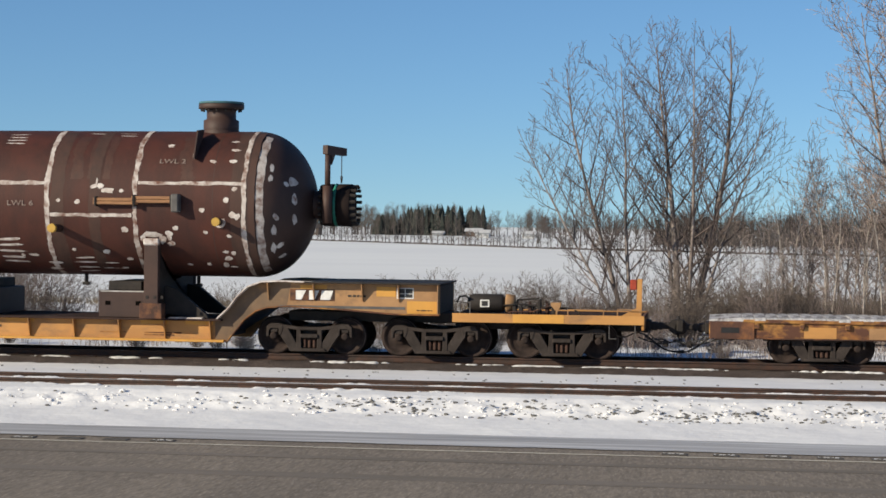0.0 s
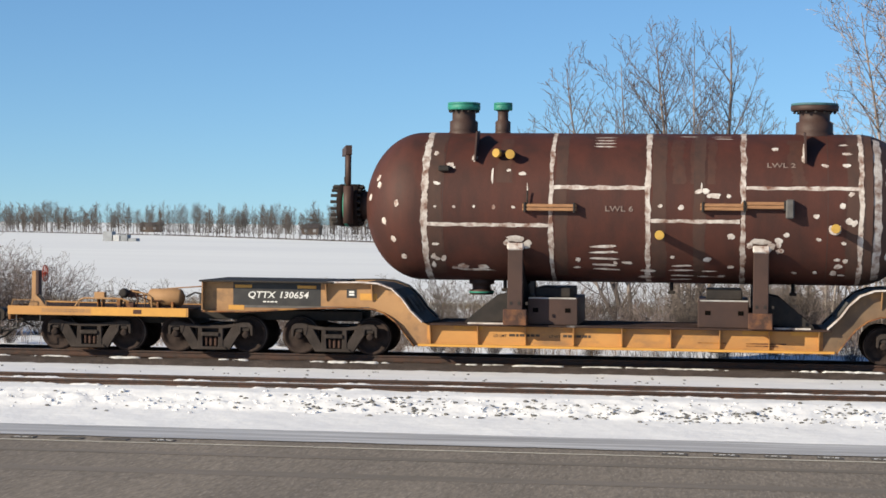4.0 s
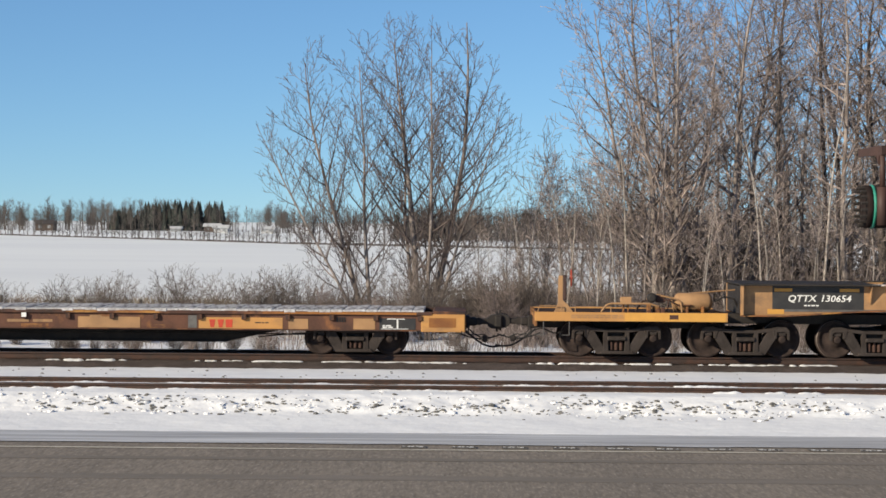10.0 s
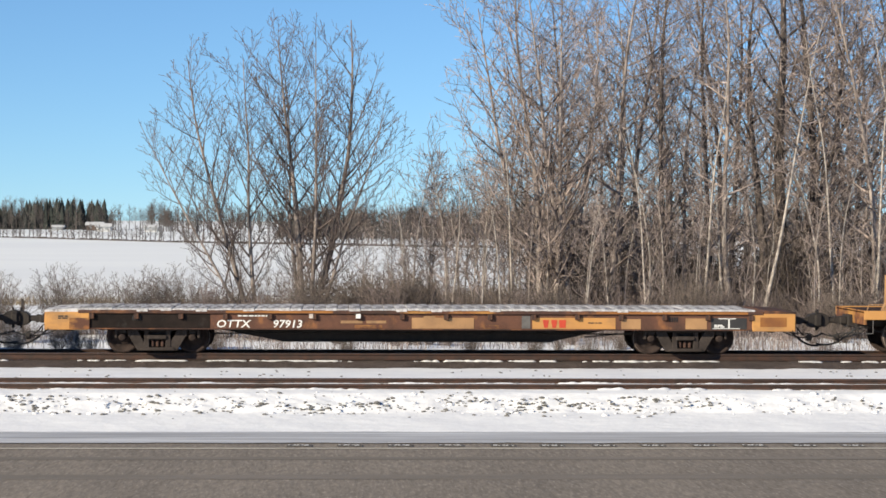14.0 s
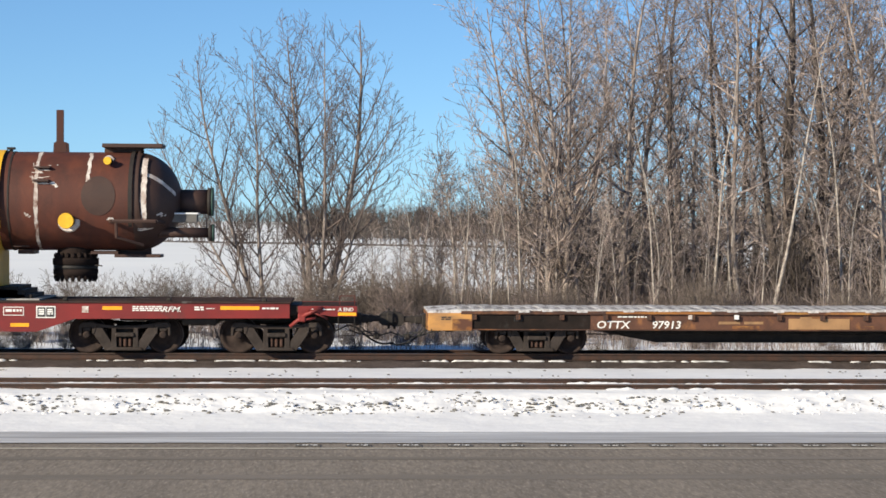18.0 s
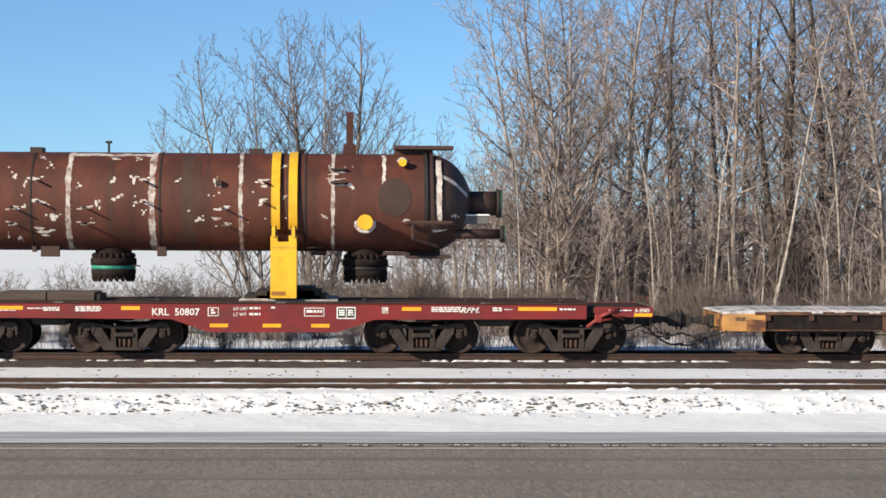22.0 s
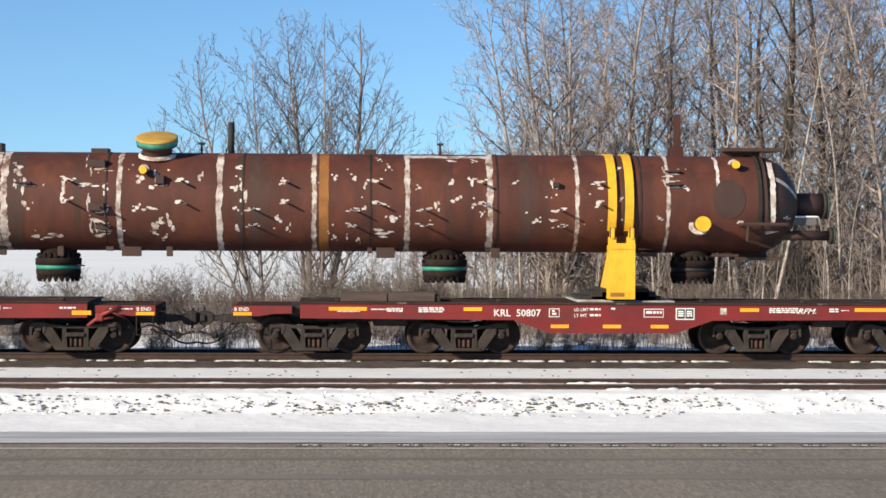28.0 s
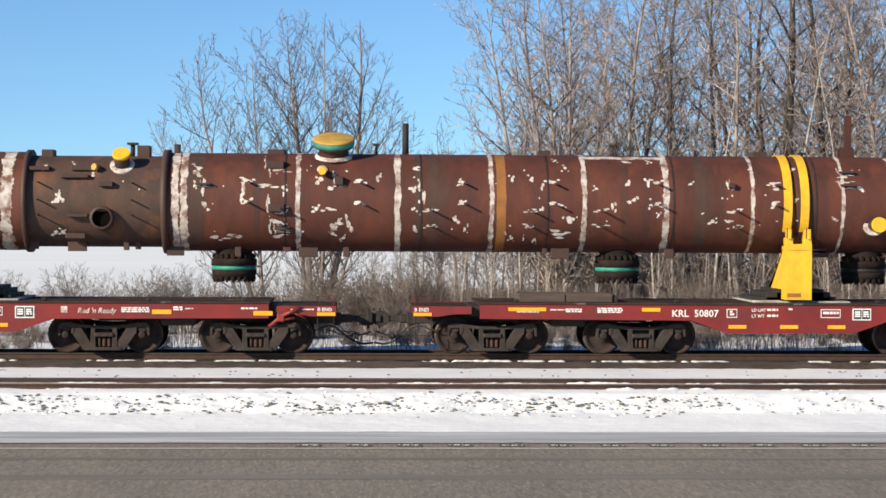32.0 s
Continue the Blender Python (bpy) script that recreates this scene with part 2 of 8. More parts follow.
near_x = np.arange(-24, 24.01, 0.12)
wide_x = np.concatenate([[-3000, -1500, -700, -350, -180, -110, -70, -50, -38, -30], near_x, [30, 38, 50, 70, 110, 180, 350, 700, 1500, 3000]])
rows_y = np.concatenate([[-60, -20, -6, 4, 14, 23, 30, 37.1, 37.3], np.arange(37.5, 41.4, 0.075), np.arange(41.45, 50.6, 0.25), [51, 52, 53, 54],
                         np.arange(54.5, 72, 0.6), [74, 78, 84, 92, 100, 112, 130, 160, 200, 260, 330, 420, 560, 800, 1300, 2200, 3500]])
ground = tagged(sheet("ground", wide_x, rows_y, ground_z, SNOW), "snow-covered ground with a rough ploughed bank and open fields", "snow ground", kind="structure")
ground.data.materials.append(FIELD_SNOW)
for f in ground.data.polygons:
    if f.center.y > 95:
        f.material_index = 1

road_x = [-400, -120, -60, -30, -20, -10, 0, 10, 20, 30, 60, 120, 400]
road = tagged(sheet("road", road_x, [23.2, 25, 27, 29, 31, 33, 35, 37.75], lambda x, y: -0.60 - 0.0006 * (y - 30) ** 2 * 0.2, ASPHALT), "grey asphalt highway with salt-dulled surface", "road", kind="structure")
for y0, y1 in ((33.55, 33.95), (31.0, 31.6)):
    tagged(sheet("wheel_track", road_x, [y0, y1], lambda x, y: -0.5965, ASPHALT_WORN), kind="structure").parent = road
tagged(sheet("edge_line", road_x, [35.14, 35.27], lambda x, y: -0.594, LINE), "thin faded edge line on the asphalt", kind="structure").parent = road


def ragged(x, y, far, amp, f):
    return y + amp * noise.noise(Vector((x * f, y, 3.0))) + 0.4 * amp * noise.noise(Vector((x * f * 4, y, 5.0)))


sx = np.arange(-30, 30.01, 0.15)
slush_mesh = bpy.data.meshes.new("slush_strip")
co = [p for x in sx for p in ((x, ragged(x, 36.0, 0, 0.10, 0.8), -0.588), (x, 36.8, -0.574), (x, ragged(x, 37.68, 0, 0.06, 1.0), -0.566))]
slush_mesh.from_pydata(co, [], [(3 * i + j, 3 * i + 3 + j, 3 * i + 4 + j, 3 * i + 1 + j) for i in range(len(sx) - 1) for j in (0, 1)])
slush_mesh.materials.append(SLUSH)
tagged(new("slush", slush_mesh), "grey frozen slush along the road's edge", "slush", kind="stuff")

# milled rumble marks beside the edge line, with snow caught in them
bm = bmesh.new()
box(bm, -0.22, 0.22, -0.15, 0.15, -0.004, 0.004)
rumble_plate = part("rumble_mark", bm, RUMBLE, road)
rumble_plate.location = (-0.76, 35.62, -0.593)
bm = bmesh.new()
for k in range(11):
    a, w = random.uniform(-0.2, 0.14), random.uniform(0.02, 0.06)
    b = random.uniform(-0.1, 0.06)
    box(bm, a, a + w, b, b + random.uniform(0.01, 0.03), 0.0, 0.008)
rumble_snow = part("rumble_snow", bm, SLUSH, road)
rumble_snow.location = (-0.76, 35.62, -0.588)
for k in list(range(1, 22)) + list(range(-26, -8)):
    x = (-0.76 + 0.905 * k if k > 0 else -2.1 + 0.885 * k) + random.uniform(-0.02, 0.02)
    same("rumble_mark", rumble_plate, x, 35.62, -0.593)
    if k > 0 or k % 3 == 0:
        same("rumble_snow", rumble_snow, x, 35.62, -0.588, rz=random.choice((0, 180)))


def lump(r, n=1):
    bm = bmesh.new()
    bmesh.ops.create_icosphere(bm, subdivisions=n, radius=r)
    for v in bm.verts:
        v.co *= 1 + 0.45 * noise.noise(v.co * (2.2 / r) + Vector((r * 90, 0, 0)))
        v.co.z *= 0.75
    out = ([v.co.copy() for v in bm.verts], [[v.index for v in f.verts] for f in bm.faces])
    bm.free()
    return out


def strewn(name, mat, spots, label, category):
    """Lumps joined into one mesh, each spot (x, y, z, size)."""
    shapes = [lump(0.1 + 0.001 * k) for k in range(7)]
    co, faces = [], []
    for x, y, z, s in spots:
        vs, fs = random.choice(shapes)
        turn = Matrix.Diagonal((1.35, 1.0, 0.72)) @ Euler((random.random() * 6, random.random() * 0.6, random.random() * 6)).to_matrix() * (s / 0.1)
        base = len(co)
        co += [turn @ v + Vector((x, y, z)) for v in vs]
        faces += [[base + i for i in f] for f in fs]
    mesh = bpy.data.meshes.new(name)
    mesh.from_pydata(co, [], faces)
    mesh.materials.append(mat)
    return tagged(new(name, mesh), label, category, kind="stuff")


def bank_spot(lo, hi, s0, s1):
    x = random.uniform(-22, 18)
    y = random.gauss(40.35, 0.32)
    s = s0 + (s1 - s0) * random.random() ** 2
    return x, y, ground_z(x, y) + s * 0.15, s


clods = [bank_spot(0, 0, 0.02, 0.07) for _ in range(650)]
strewn("snow_clods", CLOD, clods, "broken lumps of ploughed snow on the bank", "snow lumps")
stones = [s for s in (bank_spot(0, 0, 0.013, 0.052) for _ in range(5600)) if random.random() < (0.04 if s[0] < -8.5 else 0.5 if s[0] < 7.5 else 0.10) and noise.noise(Vector((s[0] * 0.9, s[1] * 2.5, 0))) > -0.08]
strewn("dirt_stones", STONE, stones, "dark gravel lumps showing through the snow bank", "stones")
strewn("trackside_stones", STONE, [(x, y, ground_z(x, y) + 0.01, random.uniform(0.012, 0.035)) for x, y in ((random.uniform(-22, 18), random.choice((43.75, 44.3, 46, 48)) + random.gauss(0, 0.3)) for _ in range(220))],
       "dark ballast stones showing through the snow", "stones")


def rail_bar(name, y, parent, top):
    """One rail: head, web and foot."""
    half = [(0.037, 0.0), (0.037, -0.04), (0.009, -0.055), (0.009, -0.145), (0.07, -0.16), (0.07, -0.172)]
    ring = half + [(-a, b) for a, b in half[::-1]]
    bm = bmesh.new()
    ends = [[bm.verts.new((x, a, b)) for a, b in ring] for x in (-160, 160)]
    n = len(ring)
    for k in range(n):
        f = bm.faces.new((ends[0][k], ends[1][k], ends[1][(k + 1) % n], ends[0][(k + 1) % n]))
        f.material_index = 1 if k == n - 1 else 0
    for e in ends:
        bm.faces.new(e)
    bmesh.ops.recalc_face_normals(bm, faces=bm.faces)
    ob = part(name, bm, (RAIL, top), parent)
    ob.location = (0, y, 0)
    return ob


loaded_track = thing("railway_track", pose(0, LOADED_Y, 0), "brown ballasted railway track with dark steel rails", "railway track", kind="structure")
siding_track = thing("siding_track", pose(0, SIDING_Y, 0), "snow-filled siding track with rusty rails", "railway track", kind="structure")
for trk, top in ((loaded_track, RAILHEAD), (siding_track, RAIL)):
    for y in (-0.755, 0.755):
        rail_bar("rail", y, trk, top)
bx = np.arange(-34, 34.01, 0.2)
SH = [(-2.35, -0.43), (-1.75, -0.29), (-1.35, -0.19), (-0.85, -0.185), (0, -0.20), (0.85, -0.185), (1.35, -0.19), (2.4, -0.44)]
bed = sheet("ballast_bed", np.concatenate([[-400, -120, -60], bx, [60, 120, 400]]), [LOADED_Y + a for a, _ in SH],
            lambda x, y: float(np.interp(y - LOADED_Y, *zip(*SH))) + (0.09 * noise.noise(Vector((x * 0.5, 3, 0))) + 0.03 * noise.noise(Vector((x * 1.4, 7, 0))) if y < LOADED_Y - 1.5 else 0) + 0.025 * noise.noise(Vector((x * 2.2, y * 2, 0))) + 0.02 * noise.noise(Vector((x * 6, y * 5, 0))), BALLAST)
bed.parent = loaded_track
bed.matrix_parent_inverse = loaded_track.matrix_basis.inverted()
bm = bmesh.new()
box(bm, -0.115, 0.115, -1.3, 1.3, -0.42, -0.225, 0.012)
tie = part("tie", bm, TIE, loaded_track)
tie.location = (-30, 0, 0)
for k in range(1, 110):
    same("tie", tie, -30 + 0.55 * k + random.uniform(-0.02, 0.02), random.uniform(-0.03, 0.03), random.uniform(-0.008, 0.004), rz=random.uniform(-1.5, 1.5))

# drifts of snow along the foot of the rails
def drifts(bm, y, base, wide, high, longest, gap, back):
    """Thin uneven tongues of snow along a line."""
    x = -30.0
    while x < 30:
        n = random.uniform(0.5, longest)
        w, h = wide * random.uniform(0.6, 1.4), high * random.uniform(0.4, 1.3)
        m = max(12, int(n * 16))
        pts = []
        for k in range(m + 1):
            px = x + n * k / m
            a = 0.5 + 0.55 * noise.noise(Vector((px * 0.8, y, 4.0))) + 0.6 * noise.noise(Vector((px * 2.9, y, 8.0))) + 0.6 * noise.noise(Vector((px * 7.3, y, 2.0)))
            a = max(0.0, a) * abs(math.sin(math.pi * k / m)) ** 0.4
            pts.append((px, a, -0.06 * max(0.0, 1 - 3 * a)))
        rows = [[bm.verts.new((px, y - w * a - 0.04, base - 0.03 + d)) for px, a, d in pts], [bm.verts.new((px, y, base + h * a + d)) for px, a, d in pts],
                [bm.verts.new((px, y + back * (0.4 + 0.6 * a), base + h * a * 0.9 + d)) for px, a, d in pts]]
        for p, q in zip(rows, rows[1:]):
            for k in range(m):
                bm.faces.new((p[k], p[k + 1], q[k + 1], q[k])).smooth = True
        x += n + random.uniform(0.0, gap)


bm = bmesh.new()
drifts(bm, LOADED_Y - 1.02, -0.172, 0.22, 0.035, 4.5, 2.0, 0.10)
drifts(bm, LOADED_Y - 0.62, -0.185, 0.06, 0.05, 2.2, 3.0, 0.15)
drifts(bm, SIDING_Y - 0.86, -0.110, 0.14, 0.045, 3.2, 1.6, 0.055)
drifts(bm, SIDING_Y + 0.60, -0.105, 0.16, 0.045, 2.6, 1.1, 0.08)
drifts(bm, SIDING_Y + 0.83, -0.10, 0.02, 0.03, 3.0, 1.2, 0.5)
tagged(part("rail_drifts", bm, SNOW), "thin drifts of snow lying along the rails", "snow", kind="stuff")
# ---- trees, shrubs and distance ----
def bent(way, angle, around):
    """way turned by angle (radians) to a side given by around."""
    side = way.orthogonal().normalized()
    side.rotate(Matrix.Rotation(around, 3, way))
    return (way * math.cos(angle) + side * math.sin(angle)).normalized()


def room(p, way, centre, radii):
    """How far a limb may reach before it leaves the rounded crown."""
    way = (way + Vector((0, 0, 0.25))).normalized()
    a, d = [Vector((v.x / radii[0], v.y / radii[1], v.z / radii[2])) for v in (p - Vector(centre), way)]
    aa, ad, dd = a.dot(a), a.dot(d), d.dot(d)
    under = ad * ad - dd * (aa - 1)
    return max(0.25, (-ad + math.sqrt(under)) / dd) if under > 0 else 0.25


def limb(rng, start, way, length, r, level, thick, thin, style):
    """Grows one limb, sweeping up toward the light, and all that branches off it."""
    step = (0.5, 0.3, 0.2, 0.15)[level]
    n = max(2, int(length / step))
    p, way = Vector(start), Vector(way).normalized()
    rise, wander = style["rise"][level], style["wander"][level]
    first = style["first"] if level == 0 else (0.14 if level == 1 else 0.10)
    count = length * style["density"][level] if level < 3 else 0
    number = int(count + rng.random())
    slots = [first + (0.98 - first) * (k + rng.random()) / number for k in range(number)]
    turn = rng.random() * math.tau
    drift = Vector((0, 0, 0))
    for k in range(n):
        f0, f1 = k / n, (k + 1) / n
        drift = drift * 0.55 + Vector((rng.gauss(0, wander), rng.gauss(0, wander), rng.gauss(0, wander))) * 0.75
        way = (way + drift + Vector((0, 0, rise * (1.25 - way.z)))).normalized()
        q = p + way * (length / n)
        r0, r1 = (max(style["least"], r * (1 - 0.88 * f ** 0.85)) for f in (f0, f1))
        (thick if level == 0 else thin).append((tuple(p), tuple(q), r0, r1))
        while slots and slots[0] <= f1:
            f = slots.pop(0)
            turn += 2.4 + rng.gauss(0, 0.5)
            at = p.lerp(q, (f - f0) * n)
            if level == 0:
                size = style["limb"] * (1.12 - 0.75 * f) * rng.uniform(0.45, 1.2) * min(1.0, 0.55 + 1.5 * (f - first))
                angle = radians(rng.uniform(*style["spread"]))
            else:
                size = min(length * 0.55, rng.uniform(*style["reach"]) * (1.15 - 0.5 * f))
                angle = radians(rng.uniform(30, 55))
            if level == 2:
                size = rng.uniform(0.10, 0.32) * style["twig"]
            out = bent(way, angle, turn)
            if "crown" in style and level < 2:
                size = min(size, room(at, out, *style["crown"]) * rng.uniform(0.8, 1.05))
            r_here = max(style["least"], r * (1 - 0.88 * f ** 0.85))
            bulk = style["least"] if level == 2 else style["bulk"] * (0.0135 * size + 0.004 if level == 0 else 0.010 * size + 0.005)
            limb(rng, at, out, max(0.12, size), max(style["least"], min(r_here * 0.65, bulk)), level + 1, thick, thin, style)
        p = q


STYLE = dict(rise=(0.05, 0.13, 0.10, 0.05), wander=(0.025, 0.045, 0.08, 0.1), density=(2.0, 2.6, 5.0), first=0.22, limb=3.6, spread=(32, 58), twig=1.0, least=0.0075, bulk=1.0, reach=(0.4, 1.5))


def stem(name, segs, mat, parent, sides=8):
    """One unbroken tapered trunk through its segments."""
    bm, rings = bmesh.new(), []
    for p, r in [(segs[0][0], segs[0][2] * 1.5)] + [(s[1], s[3]) for s in segs]:
        rings.append([bm.verts.new((p[0] + r * math.cos(k * math.tau / sides), p[1] + r * math.sin(k * math.tau / sides), p[2])) for k in range(sides)])
    for a, b in zip(rings, rings[1:]):
        for k in range(sides):
            bm.faces.new((a[k], a[(k + 1) % sides], b[(k + 1) % sides], b[k])).smooth = True
    return part(name, bm, mat, parent)


def tree(name, seed, stems, style, bark, twig, label, category="tree", m=None, group=""):
    """A bare tree of one or more stems: (x, y, way, height, radius)."""
    rng = random.Random(seed)
    thin = []
    ob = thing(name, m or pose(0, 0, 0), label, category, group)
    for x, y, way, height, r in stems:
        thick = []
        limb(rng, (x, y, -0.15), way, height, r, 0, thick, thin, style)
        stem("trunk", thick, bark, ob)
    sticks("crown", thin, twig, ob, 3)
    return ob


def on_ground(x, y, rz=0.0, size=1.0):
    return Matrix.Translation((x, y, ground_z(x, y) - 0.03)) @ Euler((0, 0, radians(rz))).to_matrix().to_4x4() @ Matrix.Scale(size, 4)


def planted(ob, x, y, rz, size=1.0):
    """A further tree like ob."""
    again = copy_thing(ob, pose(x, y, ground_z(x, y) - 0.05, 0, 0, rz))
    again.scale = (size,) * 3
    return again


# the open-grown poplar with several stems
POPLAR = dict(STYLE, first=0.09, limb=5.4, spread=(38, 62), density=(2.7, 3.9, 7.5), rise=(0.05, 0.14, 0.20, 0.22), wander=(0.02, 0.03, 0.05, 0.07), twig=0.85, reach=(0.25, 1.1), least=0.0072, bulk=0.85,
              crown=((-0.95, 0, 6.2), (5.2, 4.3, 5.9)))
poplar = tree("poplar_tree", 14, [(-2.0, 0, (-0.25, 0.05, 1), 10.4, 0.12), (-1.85, 0.2, (-0.02, -0.04, 1), 10.2, 0.10), (-2.1, -0.1, (-0.48, 0.0, 1), 8.8, 0.085),
                         (-0.12, 0, (-0.06, 0.03, 1), 11.0, 0.16), (-0.1, 0.1, (-0.17, 0.08, 1), 10.4, 0.09), (0.28, 0.15, (0.18, 0.02, 1), 12.0, 0.16), (0.15, -0.1, (0.10, -0.05, 1), 10.9, 0.10), (0.35, -0.2, (0.38, -0.1, 1), 8.6, 0.085)],
     POPLAR, BARK, TWIG_DARK, "tall bare poplar with several grey stems fanning upward", "tree", pose(-1.40, 75, ground_z(-1.72, 75)))

sticks("broken_limb", [((0.3, 0, 1.38), (0.95, -0.1, 1.41), 0.05, 0.045), ((0.95, -0.1, 1.41), (1.8, -0.22, 1.5), 0.045, 0.04), ((1.8, -0.22, 1.5), (2.8, -0.3, 1.68), 0.04, 0.018), ((1.8, -0.22, 1.5), (2.3, -0.5, 1.42), 0.02, 0.01)], BARK_PALE, poplar, 6)

# the wood: a few kinds of trunk, planted again and again
WOOD = dict(STYLE, first=0.14, limb=5.2, spread=(42, 80), density=(2.3, 2.9, 5.2), rise=(0.045, 0.10, 0.09, 0.05), wander=(0.018, 0.06, 0.10, 0.13), reach=(0.4, 1.65), twig=1.15, least=0.008, bulk=1.1)
kinds = [
    tree("wood_tree", 21, [(0, 0, (0.02, 0, 1), 15.5, 0.145)], WOOD, BARK, TWIG, "bare grey poplar standing in the wood", "tree", on_ground(9.99, 75), "trees of the wood"),
    tree("wood_tree", 22, [(0, 0, (-0.03, 0, 1), 16.5, 0.155)], dict(WOOD, spread=(32, 66)), BARK_DARK, TWIG, "bare dark-barked tree standing in the wood", "tree", on_ground(12.31, 76), "trees of the wood"),
    tree("wood_tree", 23, [(0, 0, (0.05, 0, 1), 13.0, 0.11)], dict(WOOD, first=0.2, limb=3.8), BARK, TWIG, "slender bare tree standing in the wood", "tree", on_ground(13.4, 78), "trees of the wood"),
    tree("wood_tree", 24, [(0, 0, (0.0, 0, 1), 11.0, 0.075)], dict(WOOD, first=0.2, limb=2.6), BARK_PALE, TWIG, "thin pale-barked aspen in the wood", "tree", on_ground(17.89, 72), "trees of the wood"),
]
big = tree("wood_tree", 25, [(0, 0, (0.0, 0, 1), 17.0, 0.33), (0.5, 0.2, (0.05, 0, 1), 16.0, 0.25), (-0.42, 0.1, (-0.1, 0, 1), 15.0, 0.22), (0.15, -0.3, (0.14, 0, 1), 12.0, 0.16)], dict(WOOD, spread=(36, 72), limb=6.0), BARK_DARK, TWIG,
           "thick old tree with dark ridged bark and several stems", "tree", on_ground(17.0, 77), "trees of the wood")
tree("wood_tree", 26, [(0, 0, (-0.46, 0, 1), 12.6, 0.13), (0.25, 0, (-0.22, 0, 1), 13.0, 0.14)], dict(WOOD, first=0.12, limb=6.0, spread=(34, 62), density=(2.3, 2.7, 4.8)), BARK, TWIG,
              "bare tree leaning out over the wood's edge", "tree", on_ground(8.4, 74), "trees of the wood")
tree("wood_tree", 27, [(0, 0, (0.22, 0, 1), 12.0, 0.085)], dict(WOOD, first=0.35, limb=1.6), BARK_PALE, TWIG, "thin pale trunk leaning against its neighbours", "tree", on_ground(14.6, 70), "trees of the wood")
for x, y, k, rz, s in ((6.23, 73, 3, 40, 0.82), (7.4, 80, 2, 200, 0.75), (8.0, 84, 0, 110, 0.8), (14.6, 79, 1, 20, 1.0), (14.3, 73, 0, 150, 0.98), (16.0, 84, 1, 80, 1.05),
                       (18.2, 76, 2, 10, 1.0), (19.1, 78, 1, 210, 0.95), (19.9, 74, 0, 250, 1.0), (20.4, 72, 3, 0, 1.1), (21.6, 76, 1, 100, 1.0), (23.5, 78, 0, 33, 1.0), (25.6, 75, 2, 180, 1.05),
                       (28.0, 79, 1, 270, 1.0), (31, 76, 0, 60, 1.0), (34.5, 80, 1, 140, 1.0), (10.6, 92, 1, 60, 0.95), (16.4, 100, 1, 120, 1.0), (19.6, 95, 0, 220, 1.0),
                       (22.4, 102, 1, 300, 1.0), (25.4, 96, 0, 90, 1.0), (12.0, 106, 2, 20, 1.1), (18.0, 110, 1, 70, 1.05), (21.5, 88, 2, 160, 1.0), (9.4, 88, 2, 310, 0.85),
                       (28.5, 98, 1, 10, 1.0), (24.0, 86, 3, 40, 1.2), (12.9, 71, 3, 130, 0.95), (17.2, 88, 1, 200, 1.0), (20.5, 91, 0, 30, 1.0), (23.6, 93, 1, 150, 1.0), (26.8, 90, 2, 280, 1.05), (18.8, 104, 2, 45, 1.1), (18.9, 70, 3, 220, 1.0), (13.6, 71, 3, 300, 0.8), (21.2, 69.5, 3, 80, 0.95), (10.7, 70, 3, 10, 0.7)):
    planted(kinds[k], x, y, rz, s)

for x, y, k, rz in ((13.5, 114, 0, 20), (16.5, 122, 1, 100), (19.5, 116, 2, 190), (22.6, 128, 0, 260), (25.5, 118, 1, 330), (28.5, 132, 0, 50), (31.5, 121, 2, 140), (34.5, 136, 1, 220), (37.5, 124, 0, 300), (40.5, 140, 1, 15),
                    (43.5, 127, 0, 80), (18.0, 140, 1, 170), (24.0, 145, 0, 240), (30.0, 148, 1, 310), (36.0, 150, 0, 70), (42.0, 152, 1, 130)):
    planted(kinds[k], x, y, rz, 1.0)

young = tree("young_tree", 29, [(0, 0, (0.04, 0, 1), 7.2, 0.05)], dict(WOOD, first=0.18, limb=2.2, spread=(25, 50), density=(4.2, 3.4, 4.4)), BARK_PALE, TWIG, "slender young bare tree at the wood's edge", "tree", on_ground(2.6, 76), "young trees")
for x, y, rz, sz in ((3.3, 79, 50, 0.85), (3.9, 75, 140, 1.0), (4.6, 78, 230, 0.8), (5.2, 74, 300, 0.95), (1.9, 80, 90, 0.7), (5.9, 79, 10, 1.05), (6.6, 75, 190, 0.9), (7.4, 73, 70, 0.8), (0.9, 82, 270, 0.65), (2.3, 77, 15, 0.7), (3.6, 82, 75, 0.9), (4.3, 80, 160, 0.85), (4.9, 76, 20, 0.8), (5.6, 81, 200, 0.95), (6.2, 77, 110, 0.85), (7.0, 78, 250, 0.9), (7.8, 76, 330, 0.85), (5.0, 83, 40, 1.0), (6.9, 82, 140, 1.05), (8.6, 71, 30, 0.75), (9.4, 70, 210, 0.7), (11.4, 71, 100, 0.9), (12.4, 69.5, 280, 0.75)):
    planted(young, x, y, rz, sz)

edge = tree("wood_tree", 28, [(0, 0, (-0.06, 0, 1), 13.6, 0.15), (0.5, 0.3, (0.05, 0, 1), 13.0, 0.13)], dict(WOOD, first=0.08, limb=6.4, spread=(36, 66), density=(2.5, 2.8, 4.8), crown=((-0.2, 0, 7.2), (5.3, 4.5, 7.2))), BARK, TWIG,
            "wide bare poplar with a rounded crown at the wood's edge", "tree", on_ground(7.35, 73.5), "trees of the wood")
for x, y, rz, sz in ((8.9, 77, 200, 0.9), (11.6, 79, 140, 1.05), (20.6, 80, 60, 1.15)):
    planted(edge, x, y, rz, sz)

